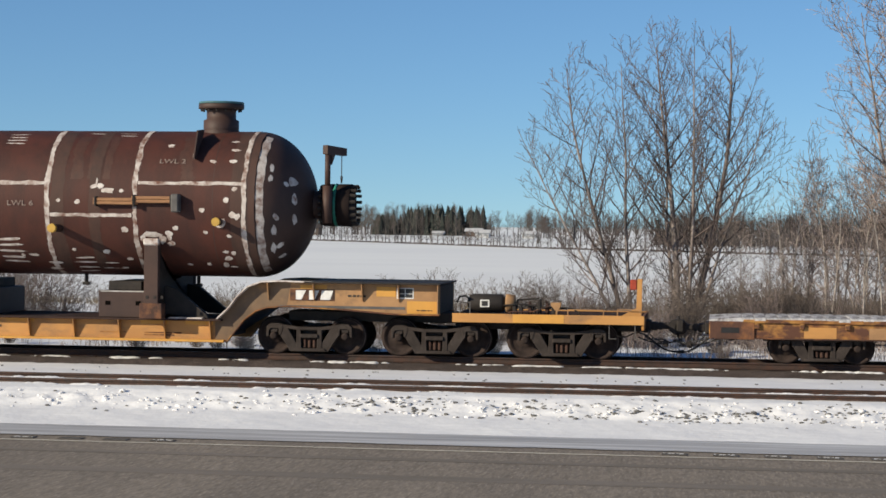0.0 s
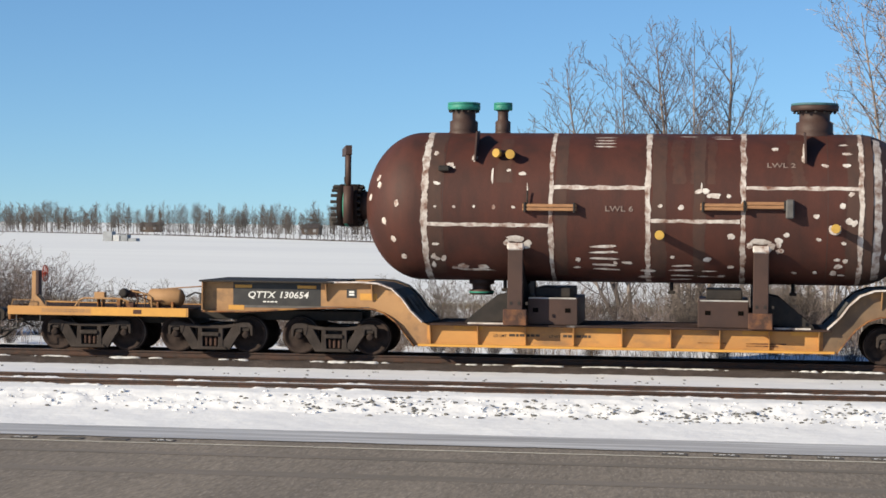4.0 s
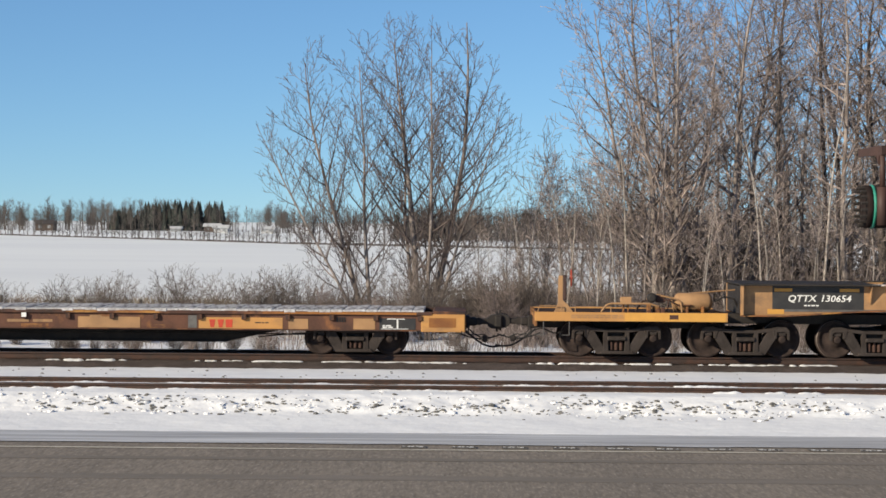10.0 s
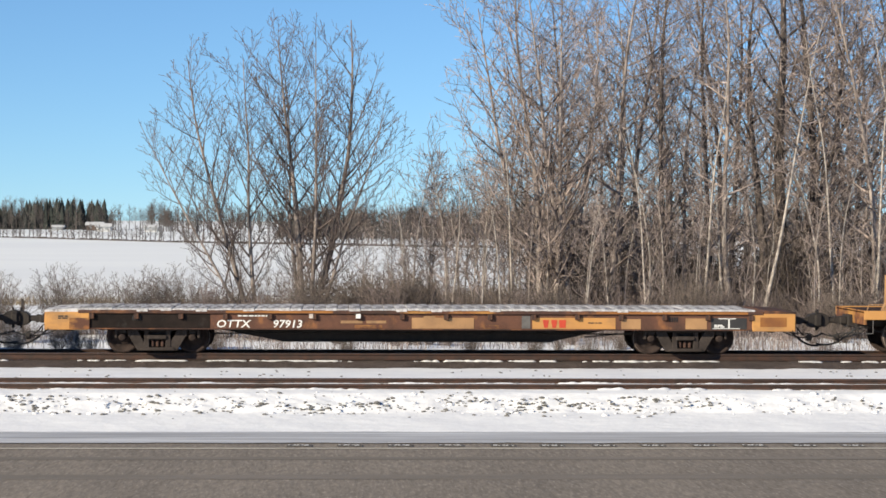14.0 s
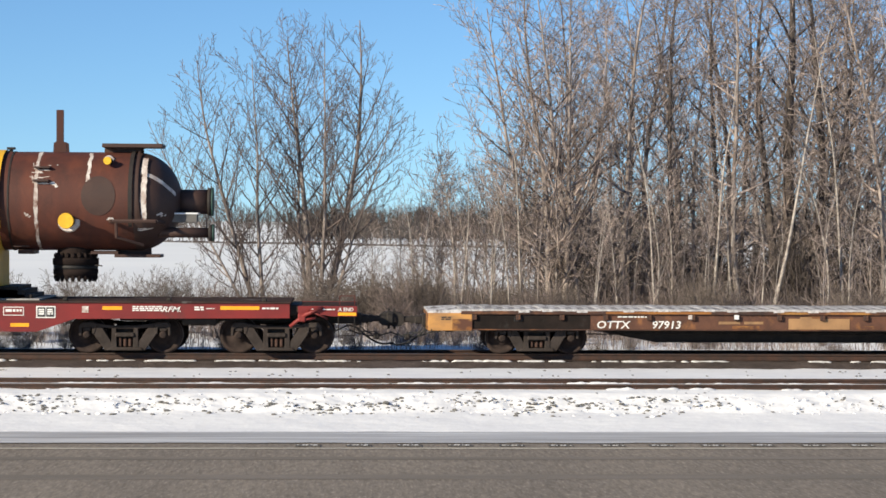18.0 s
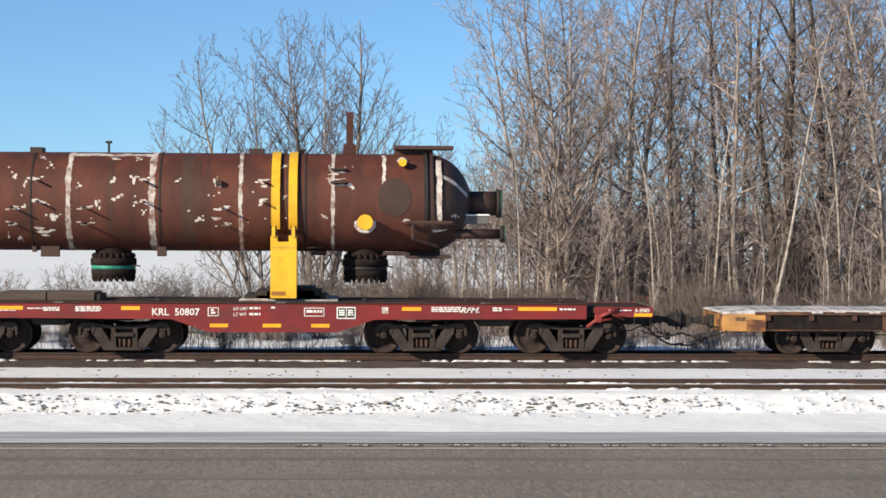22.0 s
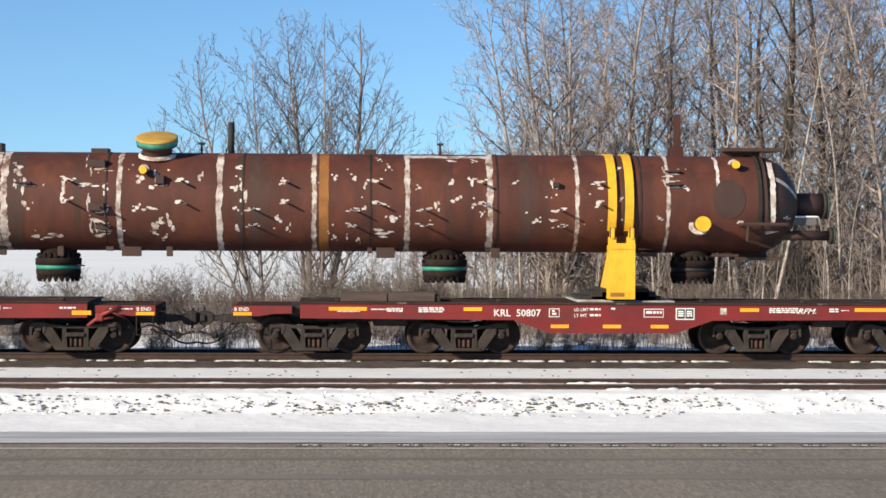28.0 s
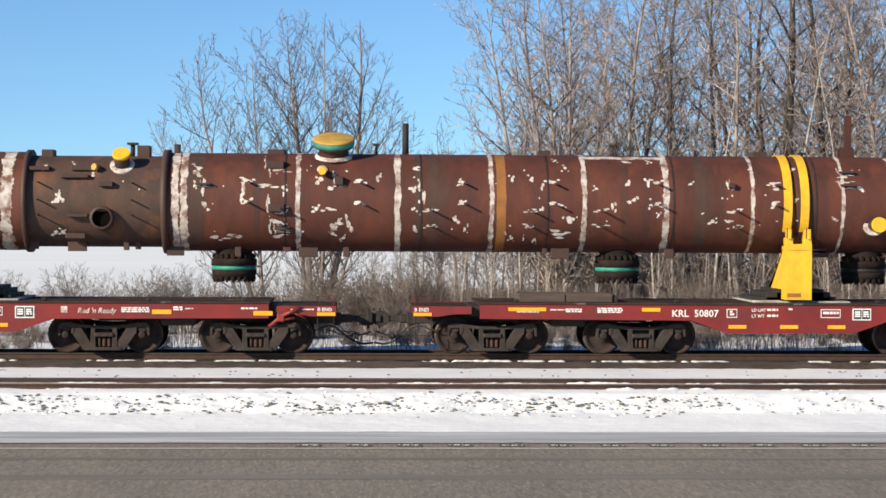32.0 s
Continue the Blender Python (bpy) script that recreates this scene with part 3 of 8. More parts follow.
# thin growth below the wood and along the field's edge
SAP = dict(STYLE, first=0.18, limb=1.5, spread=(30, 65), density=(3.0, 3.0, 3.6), wander=(0.05, 0.09, 0.12, 0.1), least=0.0065)
saps = [tree("sapling", 31 + k, [(0, 0, (0.05 * (k - 1), 0, 1), h, 0.035 + 0.006 * k)], SAP, BARK_PALE if k % 2 else BARK, TWIG, "thin bare sapling in the undergrowth", "sapling",
             on_ground(x, y), "saplings") for k, (h, x, y) in enumerate(((4.6, 3.1, 72), (5.8, 4.0, 74), (3.6, 4.7, 70), (6.8, 5.3, 77)))]
rng = random.Random(5)
for k in range(120):
    x = 2.2 + 24 * rng.random() ** 0.9
    y = rng.uniform(66, 88)
    x *= y / 75
    if x / y * 75 < 4.5 and rng.random() < 0.25:
        continue
    planted(rng.choice(saps), x, y, rng.uniform(0, 360), rng.uniform(0.65, 1.15) * (0.8 if x / y * 75 < 5 else 1.0))


def shrub(name, seed, height, wide, stems, mat, label, m, group="shrubs"):
    """Many stems fanning from one root."""
    rng = random.Random(seed)
    thick, thin = [], []
    style = dict(STYLE, rise=(0.0, 0.05, 0.05, 0.03), wander=(0.07, 0.1, 0.12, 0.1), density=(0.1, 5.0, 4.5), first=0.2, least=0.0048, twig=0.7, reach=(0.25, 0.6), crown=((0, 0, height * 0.42), (wide * 1.1, wide * 1.1, height * 0.64)))
    for _ in range(stems):
        a = rng.random() * math.tau
        d = rng.random() ** 0.6 * wide
        root, way = Vector((math.cos(a) * d * 0.3, math.sin(a) * d * 0.3, -0.05)), Vector((math.cos(a) * d, math.sin(a) * d, height * 0.75)).normalized()
        reach = room(root, way, (0, 0, height * 0.42), (wide * 1.05, wide * 1.05, height * 0.6))
        limb(rng, root, way, reach * rng.uniform(0.7, 1.05), 0.013, 1, thick, thin, style)
    ob = thing(name, m, label, "shrub", group)
    sticks("crown", thick + thin, mat, ob, 3)
    return ob


low = [shrub("shrub", 41, 2.35, 1.2, 74, SHRUB, "low bare grey-brown shrub at the field's edge", on_ground(-6.4, 68)),
       shrub("shrub", 42, 2.05, 1.1, 66, TWIG_RED, "low bare reddish shrub at the field's edge", on_ground(-4.6, 67)),
       shrub("shrub", 43, 2.55, 1.0, 60, SHRUB, "bare upright shrub at the field's edge", on_ground(-9.6, 69))]
thicket = shrub("shrub", 44, 3.3, 1.9, 110, TWIG_RED, "dense bare reddish-brown thicket beside the track", on_ground(-24.4, 66))
for x, y, s in ((-22.9, 66.5, 0.95), (-25.6, 67, 1.1), (-27.5, 66, 1.1), (-30, 67, 1.0)):
    planted(thicket, x, y, rng.uniform(0, 360), s)
for x, y, k, s in ((-20.3, 66, 2, 0.85), (-19.4, 68, 0, 0.85), (-18.6, 67, 1, 0.8), (-17.7, 68, 0, 0.75), (-16.6, 67, 2, 0.8), (-15.4, 68, 0, 0.8), (-14.4, 67, 1, 0.75), (-13.2, 67.5, 0, 0.9), (-12.2, 69, 2, 0.85),
                   (-11.3, 67, 0, 0.95), (-8.5, 68, 0, 0.9), (-7.2, 67.4, 2, 0.9), (-5.6, 69, 0, 1.05), (-3.8, 68, 2, 0.9), (-2.8, 66.8, 1, 0.8), (-1.0, 67.5, 0, 0.9), (0.4, 68.5, 0, 0.9), (1.5, 67, 1, 1.0), (2.6, 69, 2, 1.0)):
    planted(low[k], x, y, rng.uniform(0, 360), s)
for k in range(76):
    x = rng.uniform(5, 26) if k < 60 else rng.uniform(1.0, 8)
    planted(low[k % 3], x, rng.uniform(64.5, 74 if k < 60 else 82), rng.uniform(0, 360), rng.uniform(0.5, 0.95))

for k in range(9):
    planted(low[(0, 2, 0, 1)[k % 4]], rng.uniform(-2.6, 3.0), rng.uniform(66, 76), rng.uniform(0, 360), rng.uniform(0.75, 1.15))
for k in range(12):
    planted(rng.choice(saps), rng.uniform(-1.8, 4.0), rng.uniform(68, 80), rng.uniform(0, 360), rng.uniform(0.45, 0.8))

# taller bushes under the wood
for k in range(75):
    y = rng.uniform(74, 98)
    planted(low[(1, 0, 2)[k % 3]], rng.uniform(7.5, 27) * y / 75, y, rng.uniform(0, 360), rng.uniform(1.0, 1.75))

# low tufts between the track and the field
for k in range(70):
    planted(low[k % 3], rng.uniform(-27, 22), rng.uniform(57.5, 65), rng.uniform(0, 360), rng.uniform(0.22, 0.42))

# tangled undergrowth in the wood
brush = []
for k in range(11500):
    y = rng.uniform(66, 100)
    x = (1.5 + 27 * rng.random()) * y / 75
    h = rng.uniform(0.5, 1.7) if k % 9 else rng.uniform(1.5, 3.2)
    if x * 75 / y < 9 and rng.random() < 0.72:
        continue
    if x * 75 / y < 8:
        h *= 0.7
    z, lx, ly = ground_z(x, y) - 0.05, rng.gauss(0, 0.25), rng.gauss(0, 0.2)
    mid = (x + lx * h * 0.9, y + ly * h * 0.5, z + h * 0.55)
    brush.append(((x, y, z), mid, 0.013, 0.010))
    brush.append((mid, (mid[0] - lx * h * 0.3 + rng.gauss(0, 0.22), mid[1], z + h), 0.010, 0.005))
    for _ in range(3):
        f = rng.random()
        p = tuple(u + (v - u) * f for u, v in zip((x, y, z + 0.3 * h), mid))
        brush.append((p, (p[0] + rng.gauss(0, 0.35), p[1] + rng.gauss(0, 0.2), p[2] + rng.uniform(0.1, 0.7)), 0.008, 0.004))
tagged(sticks("undergrowth", brush, TWIG_RED), "tangled bare brown undergrowth in the wood", "undergrowth", kind="stuff")

# dry stalks and weeds between the track and the field
weeds = []
for _ in range(7500):
    x, y = rng.uniform(-30, 28), 57.5 + 9 * rng.random()
    if noise.noise(Vector((x * 0.35, y * 0.3, 7))) < (0.12 if x < -8 else -0.05 if x < 3 else -0.3):
        continue
    z, h = ground_z(x, y) - 0.03, rng.uniform(0.15, 0.75) * (1.0 if x < -8 else 1.3)
    lean = Vector((rng.gauss(0, 0.16), rng.gauss(0, 0.16), 1)).normalized() * h
    weeds.append(((x, y, z), (x + lean.x, y + lean.y, z + lean.z), 0.008, 0.004))
    for _ in range(2):
        f, a = rng.uniform(0.4, 0.9), rng.random() * math.tau
        b = Vector((x, y, z)) + lean * f
        weeds.append((tuple(b), (b.x + math.cos(a) * 0.12, b.y + math.sin(a) * 0.12, b.z + 0.16), 0.005, 0.003))
tagged(sticks("dry_weeds", weeds, TWIG), "dry weeds and stalks standing in the snow", "weeds", kind="stuff")
straw = []
for _ in range(5000):
    x = rng.uniform(-34, 30)
    y = 92 + 5 * rng.random()
    straw.append(((x, y, -0.66), (x + rng.gauss(0, 0.1), y, -0.62 + rng.uniform(0.1, 0.42)), 0.014, 0.006))
tagged(sticks("dry_grass", straw, GRASS), "strip of pale dry grass along the fence", "grass", kind="stuff")

# wire fence
fence = thing("fence", pose(0, 71, -0.55), "wire fence with weathered wooden posts", "fence")
bm = bmesh.new()
tube(bm, (0, 0, -0.2), (0.02, 0, 1.2), 0.06, 0.05, 8)
post = part("post", bm, POST, fence)
post.location = (-33.9, 0, 0)
for k in range(1, 27):
    x = -33.9 + 2.52 * k
    same("post", post, x, 0, ground_z(x, 71) + 0.5 + rng.uniform(-0.1, 0.08), ry=rng.uniform(-4, 4))
for z in (0.35, 0.7, 1.05):
    sticks("wire", [((-34 + 2.52 * k, 0, z), (-34 + 2.52 * (k + 1), 0, z)) + (0.004, 0.004) for k in range(26)], WIRE, fence)


# hedgerow across the far side of the field and the farms behind it
def far_tree(rng, x, y, z, h, wide, twigs, out):
    """A small far bare tree of sticks."""
    lean = rng.gauss(0, 0.04)
    out.append(((x, y, z), (x + lean * h, y, z + h * 0.92), 0.07 + 0.008 * h, 0.025))
    for _ in range(int(twigs * 1.5)):
        f = rng.uniform(0.18, 0.95)
        side = rng.choice((-1, 1)) * rng.uniform(0.25, 1.0) * wide * (1.15 - f) + rng.gauss(0, 0.1)
        b = (x + lean * h * f, y, z + h * 0.92 * f)
        e = (b[0] + side, y + rng.gauss(0, 0.6), min(z + h * 1.05, b[2] + abs(side) * rng.uniform(0.6, 1.6)))
        out.append((b, e, 0.036, 0.02))
        if twigs > 20:
            m = tuple((p + q) / 2 for p, q in zip(b, e))
            out.append((m, (m[0] + rng.gauss(0, 0.5), m[1], m[2] + rng.uniform(0.4, 1.3)), 0.035, 0.022))


HEDGE = [(-420, 830), (-231, 622), (-150, 540), (-62, 400), (-28, 340), (32, 281), (80, 240), (130, 205)]
HX, HY = zip(*HEDGE)
hedge = []
x = -420.0
while x < 120:
    y = float(np.interp(x, HX, HY))
    far = min(1.0, max(0.0, (-x - 60) / 110))
    h = 3.0 + 5.6 * far * (0.55 + 0.9 * noise.noise(Vector((x * 0.045, 0, 2)))) + rng.uniform(-0.7, 0.9)
    far_tree(rng, x, y + rng.uniform(-2, 2), -0.7, max(2.2, h), 0.24 * h + 0.2, 16 if x > -250 else 11, hedge)
    x += rng.uniform(0.5, 1.5) * (y / 420)
    for _ in range(7):
        dx = rng.uniform(0, 1.8) * (y / 420)
        yy = float(np.interp(x + dx, HX, HY))
        hedge.append(((x + dx - 0.5, yy, -0.62), (x + dx + rng.gauss(0.3, 0.4), yy, -0.62 + rng.uniform(0.05, 0.4)), 0.10, 0.06))
tagged(sticks("hedgerow", hedge, FAR_TWIG), "long row of bare trees across the far side of the field", "hedgerow", kind="stuff")
belt = []
for x0, x1, y, h0, h1, n, tw in ((-275, -150, 690, 7, 12, 170, 13), (-170, -60, 700, 5, 12, 130, 13), (-150, -95, 720, 8, 13, 60, 14), (-60, -10, 620, 6, 9.5, 60, 14), (-12, 70, 470, 5, 8.5, 330, 11),
                                 (30, 170, 430, 5.5, 9, 420, 11), (-420, -260, 800, 6, 11, 150, 11), (-70, 60, 900, 6, 9, 90, 10)):
    for _ in range(n):
        x, h = rng.uniform(x0, x1), rng.uniform(h0, h1)
        far_tree(rng, x, y + rng.uniform(-15, 15), -0.7, h, 0.30 * h, tw * 2, belt)
for _ in range(3400):
    x = rng.uniform(-14, 175)
    y = rng.uniform(400, 480)
    h = rng.uniform(1.5, 4.6) * (0.75 + 0.5 * noise.noise(Vector((x * 0.06, 1, 0))))
    belt.append(((x, y, -0.7), (x + rng.gauss(0, 0.5), y, -0.7 + h), 0.11, 0.04))
    belt.append(((x, y, -0.4 + 0.4 * h), (x + rng.gauss(0, 0.9), y, -0.6 + h * rng.uniform(0.6, 0.95)), 0.06, 0.03))
tagged(sticks("far_wood", belt, FAR_TWIG), "far belts of bare brown trees on the skyline", "far trees", kind="stuff")

cones, faces = [], []
for k in range(190):
    x, y = (rng.uniform(-124, -84), 712 + rng.uniform(-12, 12)) if k < 155 else (rng.uniform(-19, 7), 600 + rng.uniform(-6, 6))
    h = rng.uniform(4.5, 11.5) * (0.8 if x < -112 else 1.0) if k < 155 else rng.uniform(4.0, 8.2)
    for tier in range(5):
        z0, z1, r = -0.6 + h * (0.0 + 0.18 * tier), -0.6 + h * (0.34 + 0.165 * tier), 0.23 * h * (1 - 0.17 * tier)
        b = len(cones)
        cones += [(x + r * math.cos(k * 1.05) * rng.uniform(0.75, 1.2), y + r * math.sin(k * 1.05), z0 + rng.uniform(-0.3, 0.3)) for k in range(6)] + [(x, y, z1)]
        faces += [(b + k, b + (k + 1) % 6, b + 6) for k in range(6)]
mesh = bpy.data.meshes.new("spruce_grove")
mesh.from_pydata(cones, [], faces)
mesh.materials.append(SPRUCE)
tagged(new("spruce_grove", mesh), "dark spruce grove round a far farmyard", "spruce trees", kind="stuff")


def farmhouse(x, y, w, d, h, wall, roof, label, m_rz=0):
    """A small far house: walls, pitched roof, window, door."""
    ob = thing("farmhouse", pose(x, y, -0.6, 0, 0, m_rz), label, "house", "farm buildings")
    bm = bmesh.new()
    box(bm, -w / 2, w / 2, -d / 2, d / 2, 0, h, 0.03)
    part("wall", bm, wall, ob)
    bm = bmesh.new()
    e = 0.4
    for s in (-1, 1):
        slab(bm, [(-w / 2 - e, 0), (w / 2 + e, 0), (w / 2 + e, 0.18), (-w / 2 - e, 0.18)], 0, math.hypot(d / 2 + e, h * 0.5))
        for v in list(bm.verts)[-8:]:
            a = math.atan2(h * 0.5, d / 2 + e)
            yy, zz = v.co.y, v.co.z
            v.co.y, v.co.z = s * (-(d / 2 + e) + yy * math.cos(a)), h - 0.2 + yy * math.sin(a) + zz
    part("roof", bm, roof, ob)
    for k in (-1, 1):
        bm = bmesh.new()
        box(bm, k * w * 0.25 - 0.5, k * w * 0.25 + 0.5, -d / 2 - 0.05, -d / 2 + 0.05, h * 0.35, h * 0.75)
        part("window", bm, GREY_WALL, ob)
    return ob


farmhouse(-81, 660, 5.2, 4, 1.9, BROWN_WALL, WHITE_WALL, "far brown farmhouse with a snowy roof beside the spruces")
farmhouse(-71, 600, 4.2, 3, 1.7, WHITE_WALL, WHITE_WALL, "far white farm shed")
farmhouse(-57, 600, 3.8, 3, 1.5, WHITE_WALL, WHITE_WALL, "far small white shed")
farmhouse(-93, 660, 3.6, 3, 1.2, GREY_WALL, WHITE_WALL, "far low white farm building under the spruces")
farmhouse(-136, 660, 6, 5, 2.4, BROWN_WALL, DARK_ROOF, "far dark-roofed farm building among bare trees")
farmhouse(-203, 700, 7, 5, 2.4, BROWN_WALL, DARK_ROOF, "far dark barn among bare trees")
site = thing("field_cabin", pose(-117.5, 380, -0.6), "small white equipment cabins standing in the snowy field", "cabin")
for x0, x1, h, m in ((-2.2, -0.3, 1.9, GREY_WALL), (-0.1, 1.2, 1.2, WHITE_WALL), (1.4, 2.8, 1.3, GREY_WALL), (3.0, 4.6, 0.6, GREY_WALL)):
    bm = bmesh.new()
    box(bm, x0, x1, -1.2, 1.2, 0, h, 0.06)
    part("cabin_box", bm, m, site)


# ---- the train's materials ----
RUST = material("brown_primer", (0.070, 0.0222, 0.0155), (0.040, 0.0165, 0.0132), 0.66, 0.0, size=1.1, mix=0.4, bump=0.2, grain=30, spread=(0.38, 0.7), stretch=(1.6, 1.6, 0.45), third=(0.084, 0.0250, 0.0172), third_size=0.8, third_spread=(0.5, 0.75))
RUST_COLUMN = material("red_brown_primer", (0.097, 0.0300, 0.0195), (0.053, 0.0215, 0.017), 0.66, 0.0, size=1.1, mix=0.45, bump=0.2, grain=30, spread=(0.38, 0.7), stretch=(1.6, 1.6, 0.45), third=(0.135, 0.042, 0.024), third_size=0.9, third_spread=(0.5, 0.72))
WEATHERED = material("weathered_primer", (0.082, 0.043, 0.032), (0.046, 0.031, 0.027), 0.7, size=1.3, mix=0.4, bump=0.25, grain=30, stretch=(1.4, 1.4, 0.6), third=(0.16, 0.066, 0.034), third_size=1.1, third_spread=(0.54, 0.72))
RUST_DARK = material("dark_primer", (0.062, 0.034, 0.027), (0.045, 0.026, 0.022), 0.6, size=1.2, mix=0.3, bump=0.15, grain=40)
STREAK = material("grey_streak", (0.070, 0.030, 0.0215), (0.054, 0.025, 0.019), 0.6, size=2, mix=0.3, stretch=(3, 3, 0.5))
ORANGE_RUST = material("orange_rust_band", (0.30, 0.125, 0.035), (0.19, 0.075, 0.028), 0.75, size=1.5, mix=0.4)
GREY_STREAK = material("grey_worn_primer", (0.068, 0.034, 0.026), (0.050, 0.028, 0.0225), 0.7, size=2, mix=0.3, stretch=(2, 2, 0.5))
CHALK = material("white_chalk_coat", (0.66, 0.62, 0.585), (0.42, 0.35, 0.315), 0.9, size=4.5, mix=0.4, bump=0.3, grain=30, third=(0.20, 0.10, 0.072), third_size=4.0, third_spread=(0.52, 0.68))
SEAM_COAT = material("worn_seam_coat", (0.60, 0.555, 0.52), (0.40, 0.33, 0.295), 0.9, size=5, mix=0.5, bump=0.3, grain=30, third=(0.17, 0.085, 0.062), third_size=3.2, third_spread=(0.47, 0.64))
CAP_OCHRE = material("ochre_cap", (0.62, 0.33, 0.065), (0.50, 0.25, 0.05), 0.5, size=6, mix=0.3, bump=0.05)
CAP_YELLOW = material("yellow_cap", (0.72, 0.42, 0.035), (0.62, 0.34, 0.03), 0.45, size=4, mix=0.2, bump=0.05)
CAP_OCHRE = material("ochre_plywood_cover", (0.50, 0.31, 0.07), (0.36, 0.21, 0.05), 0.7, size=2, mix=0.3)
# steel colour lowered for the shade under the column
NOZZLE = material("shade_black_steel", (0.018, 0.013, 0.012), (0.03, 0.021, 0.019), 0.95, size=4, mix=0.4, bump=0.3, gloss=0.1)
GREEN_DARK = material("dark_green_face", (0.03, 0.075, 0.062), (0.025, 0.05, 0.045), 0.6, size=5, mix=0.3)
TEAL = material("dull_teal_face", (0.06, 0.17, 0.19), (0.045, 0.10, 0.11), 0.55, size=5, mix=0.4)
GREEN = material("green_gasket_paint", (0.03, 0.26, 0.19), (0.022, 0.16, 0.12), 0.5, size=5, mix=0.3)
TIMBER = material("packing_timber", (0.36, 0.19, 0.095), (0.24, 0.12, 0.065), 0.8, size=4, mix=0.4, stretch=(0.6, 5, 5))
DARK_TIMBER = material("old_dunnage", (0.10, 0.072, 0.06), (0.065, 0.05, 0.045), 0.9, size=3, mix=0.4, stretch=(0.5, 5, 5))
STEEL = material("dark_grimy_steel", (0.022, 0.019, 0.018), (0.038, 0.031, 0.027), 0.7, 0.1, size=3, mix=0.4, bump=0.3)
STEEL_GREY = material("grey_grimy_steel", (0.13, 0.125, 0.12), (0.085, 0.08, 0.078), 0.65, 0.1, size=3, mix=0.4)
TRUCK = material("truck_casting", (0.055, 0.045, 0.041), (0.028, 0.023, 0.021), 0.85, 0.0, gloss=0.15, size=3, mix=0.45, bump=0.5, grain=25, third=(0.062, 0.048, 0.042), third_size=1.5, third_spread=(0.5, 0.7))
SPRING = material("rusty_spring", (0.075, 0.043, 0.034), (0.045, 0.029, 0.024), 0.8, size=4, mix=0.4, gloss=0.15)
DECK_STEEL = material("worn_brown_deck_steel", (0.060, 0.038, 0.033), (0.036, 0.026, 0.024), 0.95, size=1.5, mix=0.4, bump=0.3, gloss=0.05, third=(0.30, 0.29, 0.285), third_size=1.2, third_spread=(0.62, 0.75))
WHEEL = material("wheel_steel", (0.050, 0.036, 0.032), (0.028, 0.021, 0.019), 0.85, 0.0, gloss=0.12, size=4, mix=0.4, bump=0.3)
TREAD = material("worn_tread", (0.19, 0.16, 0.145), (0.12, 0.10, 0.09), 0.45, 0.5, size=4, mix=0.3)
YELLOW = material("railcar_yellow", (0.50, 0.252, 0.080), (0.40, 0.20, 0.070), 0.55, size=0.7, mix=0.25, bump=0.1, third=(0.22, 0.13, 0.07), third_size=1.1, third_spread=(0.52, 0.70), stretch=(0.7, 1, 1.6))
YELLOW_NEW = material("fresh_yellow_patch", (0.57, 0.295, 0.068), (0.49, 0.25, 0.062), 0.6, size=2, mix=0.15, bump=0.05)
YELLOW_TAN = material("faded_tan_yellow", (0.40, 0.228, 0.108), (0.28, 0.16, 0.08), 0.65, size=0.9, mix=0.35, third=(0.20, 0.12, 0.07), third_size=1.6, third_spread=(0.55, 0.7))
YELLOW_WORN = material("rust_worn_yellow", (0.40, 0.20, 0.058), (0.23, 0.085, 0.032), 0.75, size=1.6, mix=0.45, bump=0.3, third=(0.10, 0.043, 0.027), third_size=2.2, third_spread=(0.43, 0.57), stretch=(0.8, 1, 1.4))
BROWN_WORN = material("rusty_side_sill", (0.085, 0.040, 0.029), (0.042, 0.026, 0.021), 0.8, size=1.4, mix=0.4, bump=0.3, third=(0.21, 0.09, 0.042), third_size=1.7, third_spread=(0.53, 0.68))
NECK = material("grimy_tan_paint", (0.19, 0.125, 0.078), (0.12, 0.083, 0.056), 0.75, size=1.2, mix=0.35, third=(0.30, 0.175, 0.085), third_size=1.5, third_spread=(0.55, 0.7))
STENCIL = material("faded_stencil", (0.27, 0.21, 0.185), (0.16, 0.11, 0.095), 0.8, size=6, mix=0.3, bump=0.0)
FROST = material("frosted_plate", (0.42, 0.41, 0.40), (0.24, 0.23, 0.22), 0.8, size=3, mix=0.3)
# flat black that stands for the shade inside openings
HOLLOW_SHADE = material("black_hollow_shade", (0.005, 0.004, 0.004), (0.008, 0.007, 0.006), 1.0, bump=0.0, gloss=0.0)
# grime, with the shade on the flat car's side added to its colour
GRIME = material("shaded_brown_grime", (0.012, 0.0095, 0.0085), (0.022, 0.016, 0.014), 0.85, gloss=0.12, size=2, mix=0.4, third=(0.035, 0.031, 0.029), third_size=3)
BLACK_PAINT = material("black_patch_paint", (0.030, 0.030, 0.031), (0.045, 0.043, 0.042), 0.5, size=3, mix=0.3)
SIDE_SILL = material("rust_streaked_sill", (0.125, 0.056, 0.036), (0.066, 0.034, 0.025), 0.8, size=1.8, mix=0.45, bump=0.3, stretch=(0.8, 1, 0.6), third=(0.27, 0.115, 0.046), third_size=1.9, third_spread=(0.52, 0.66))
DECK_WOOD = material("grey_deck_planks", (0.19, 0.168, 0.165), (0.12, 0.105, 0.103), 0.9, size=3, mix=0.4, bump=0.4, stretch=(4, 0.6, 4), third=(0.62, 0.61, 0.61), third_size=1.6, third_spread=(0.36, 0.54), each=0.25)
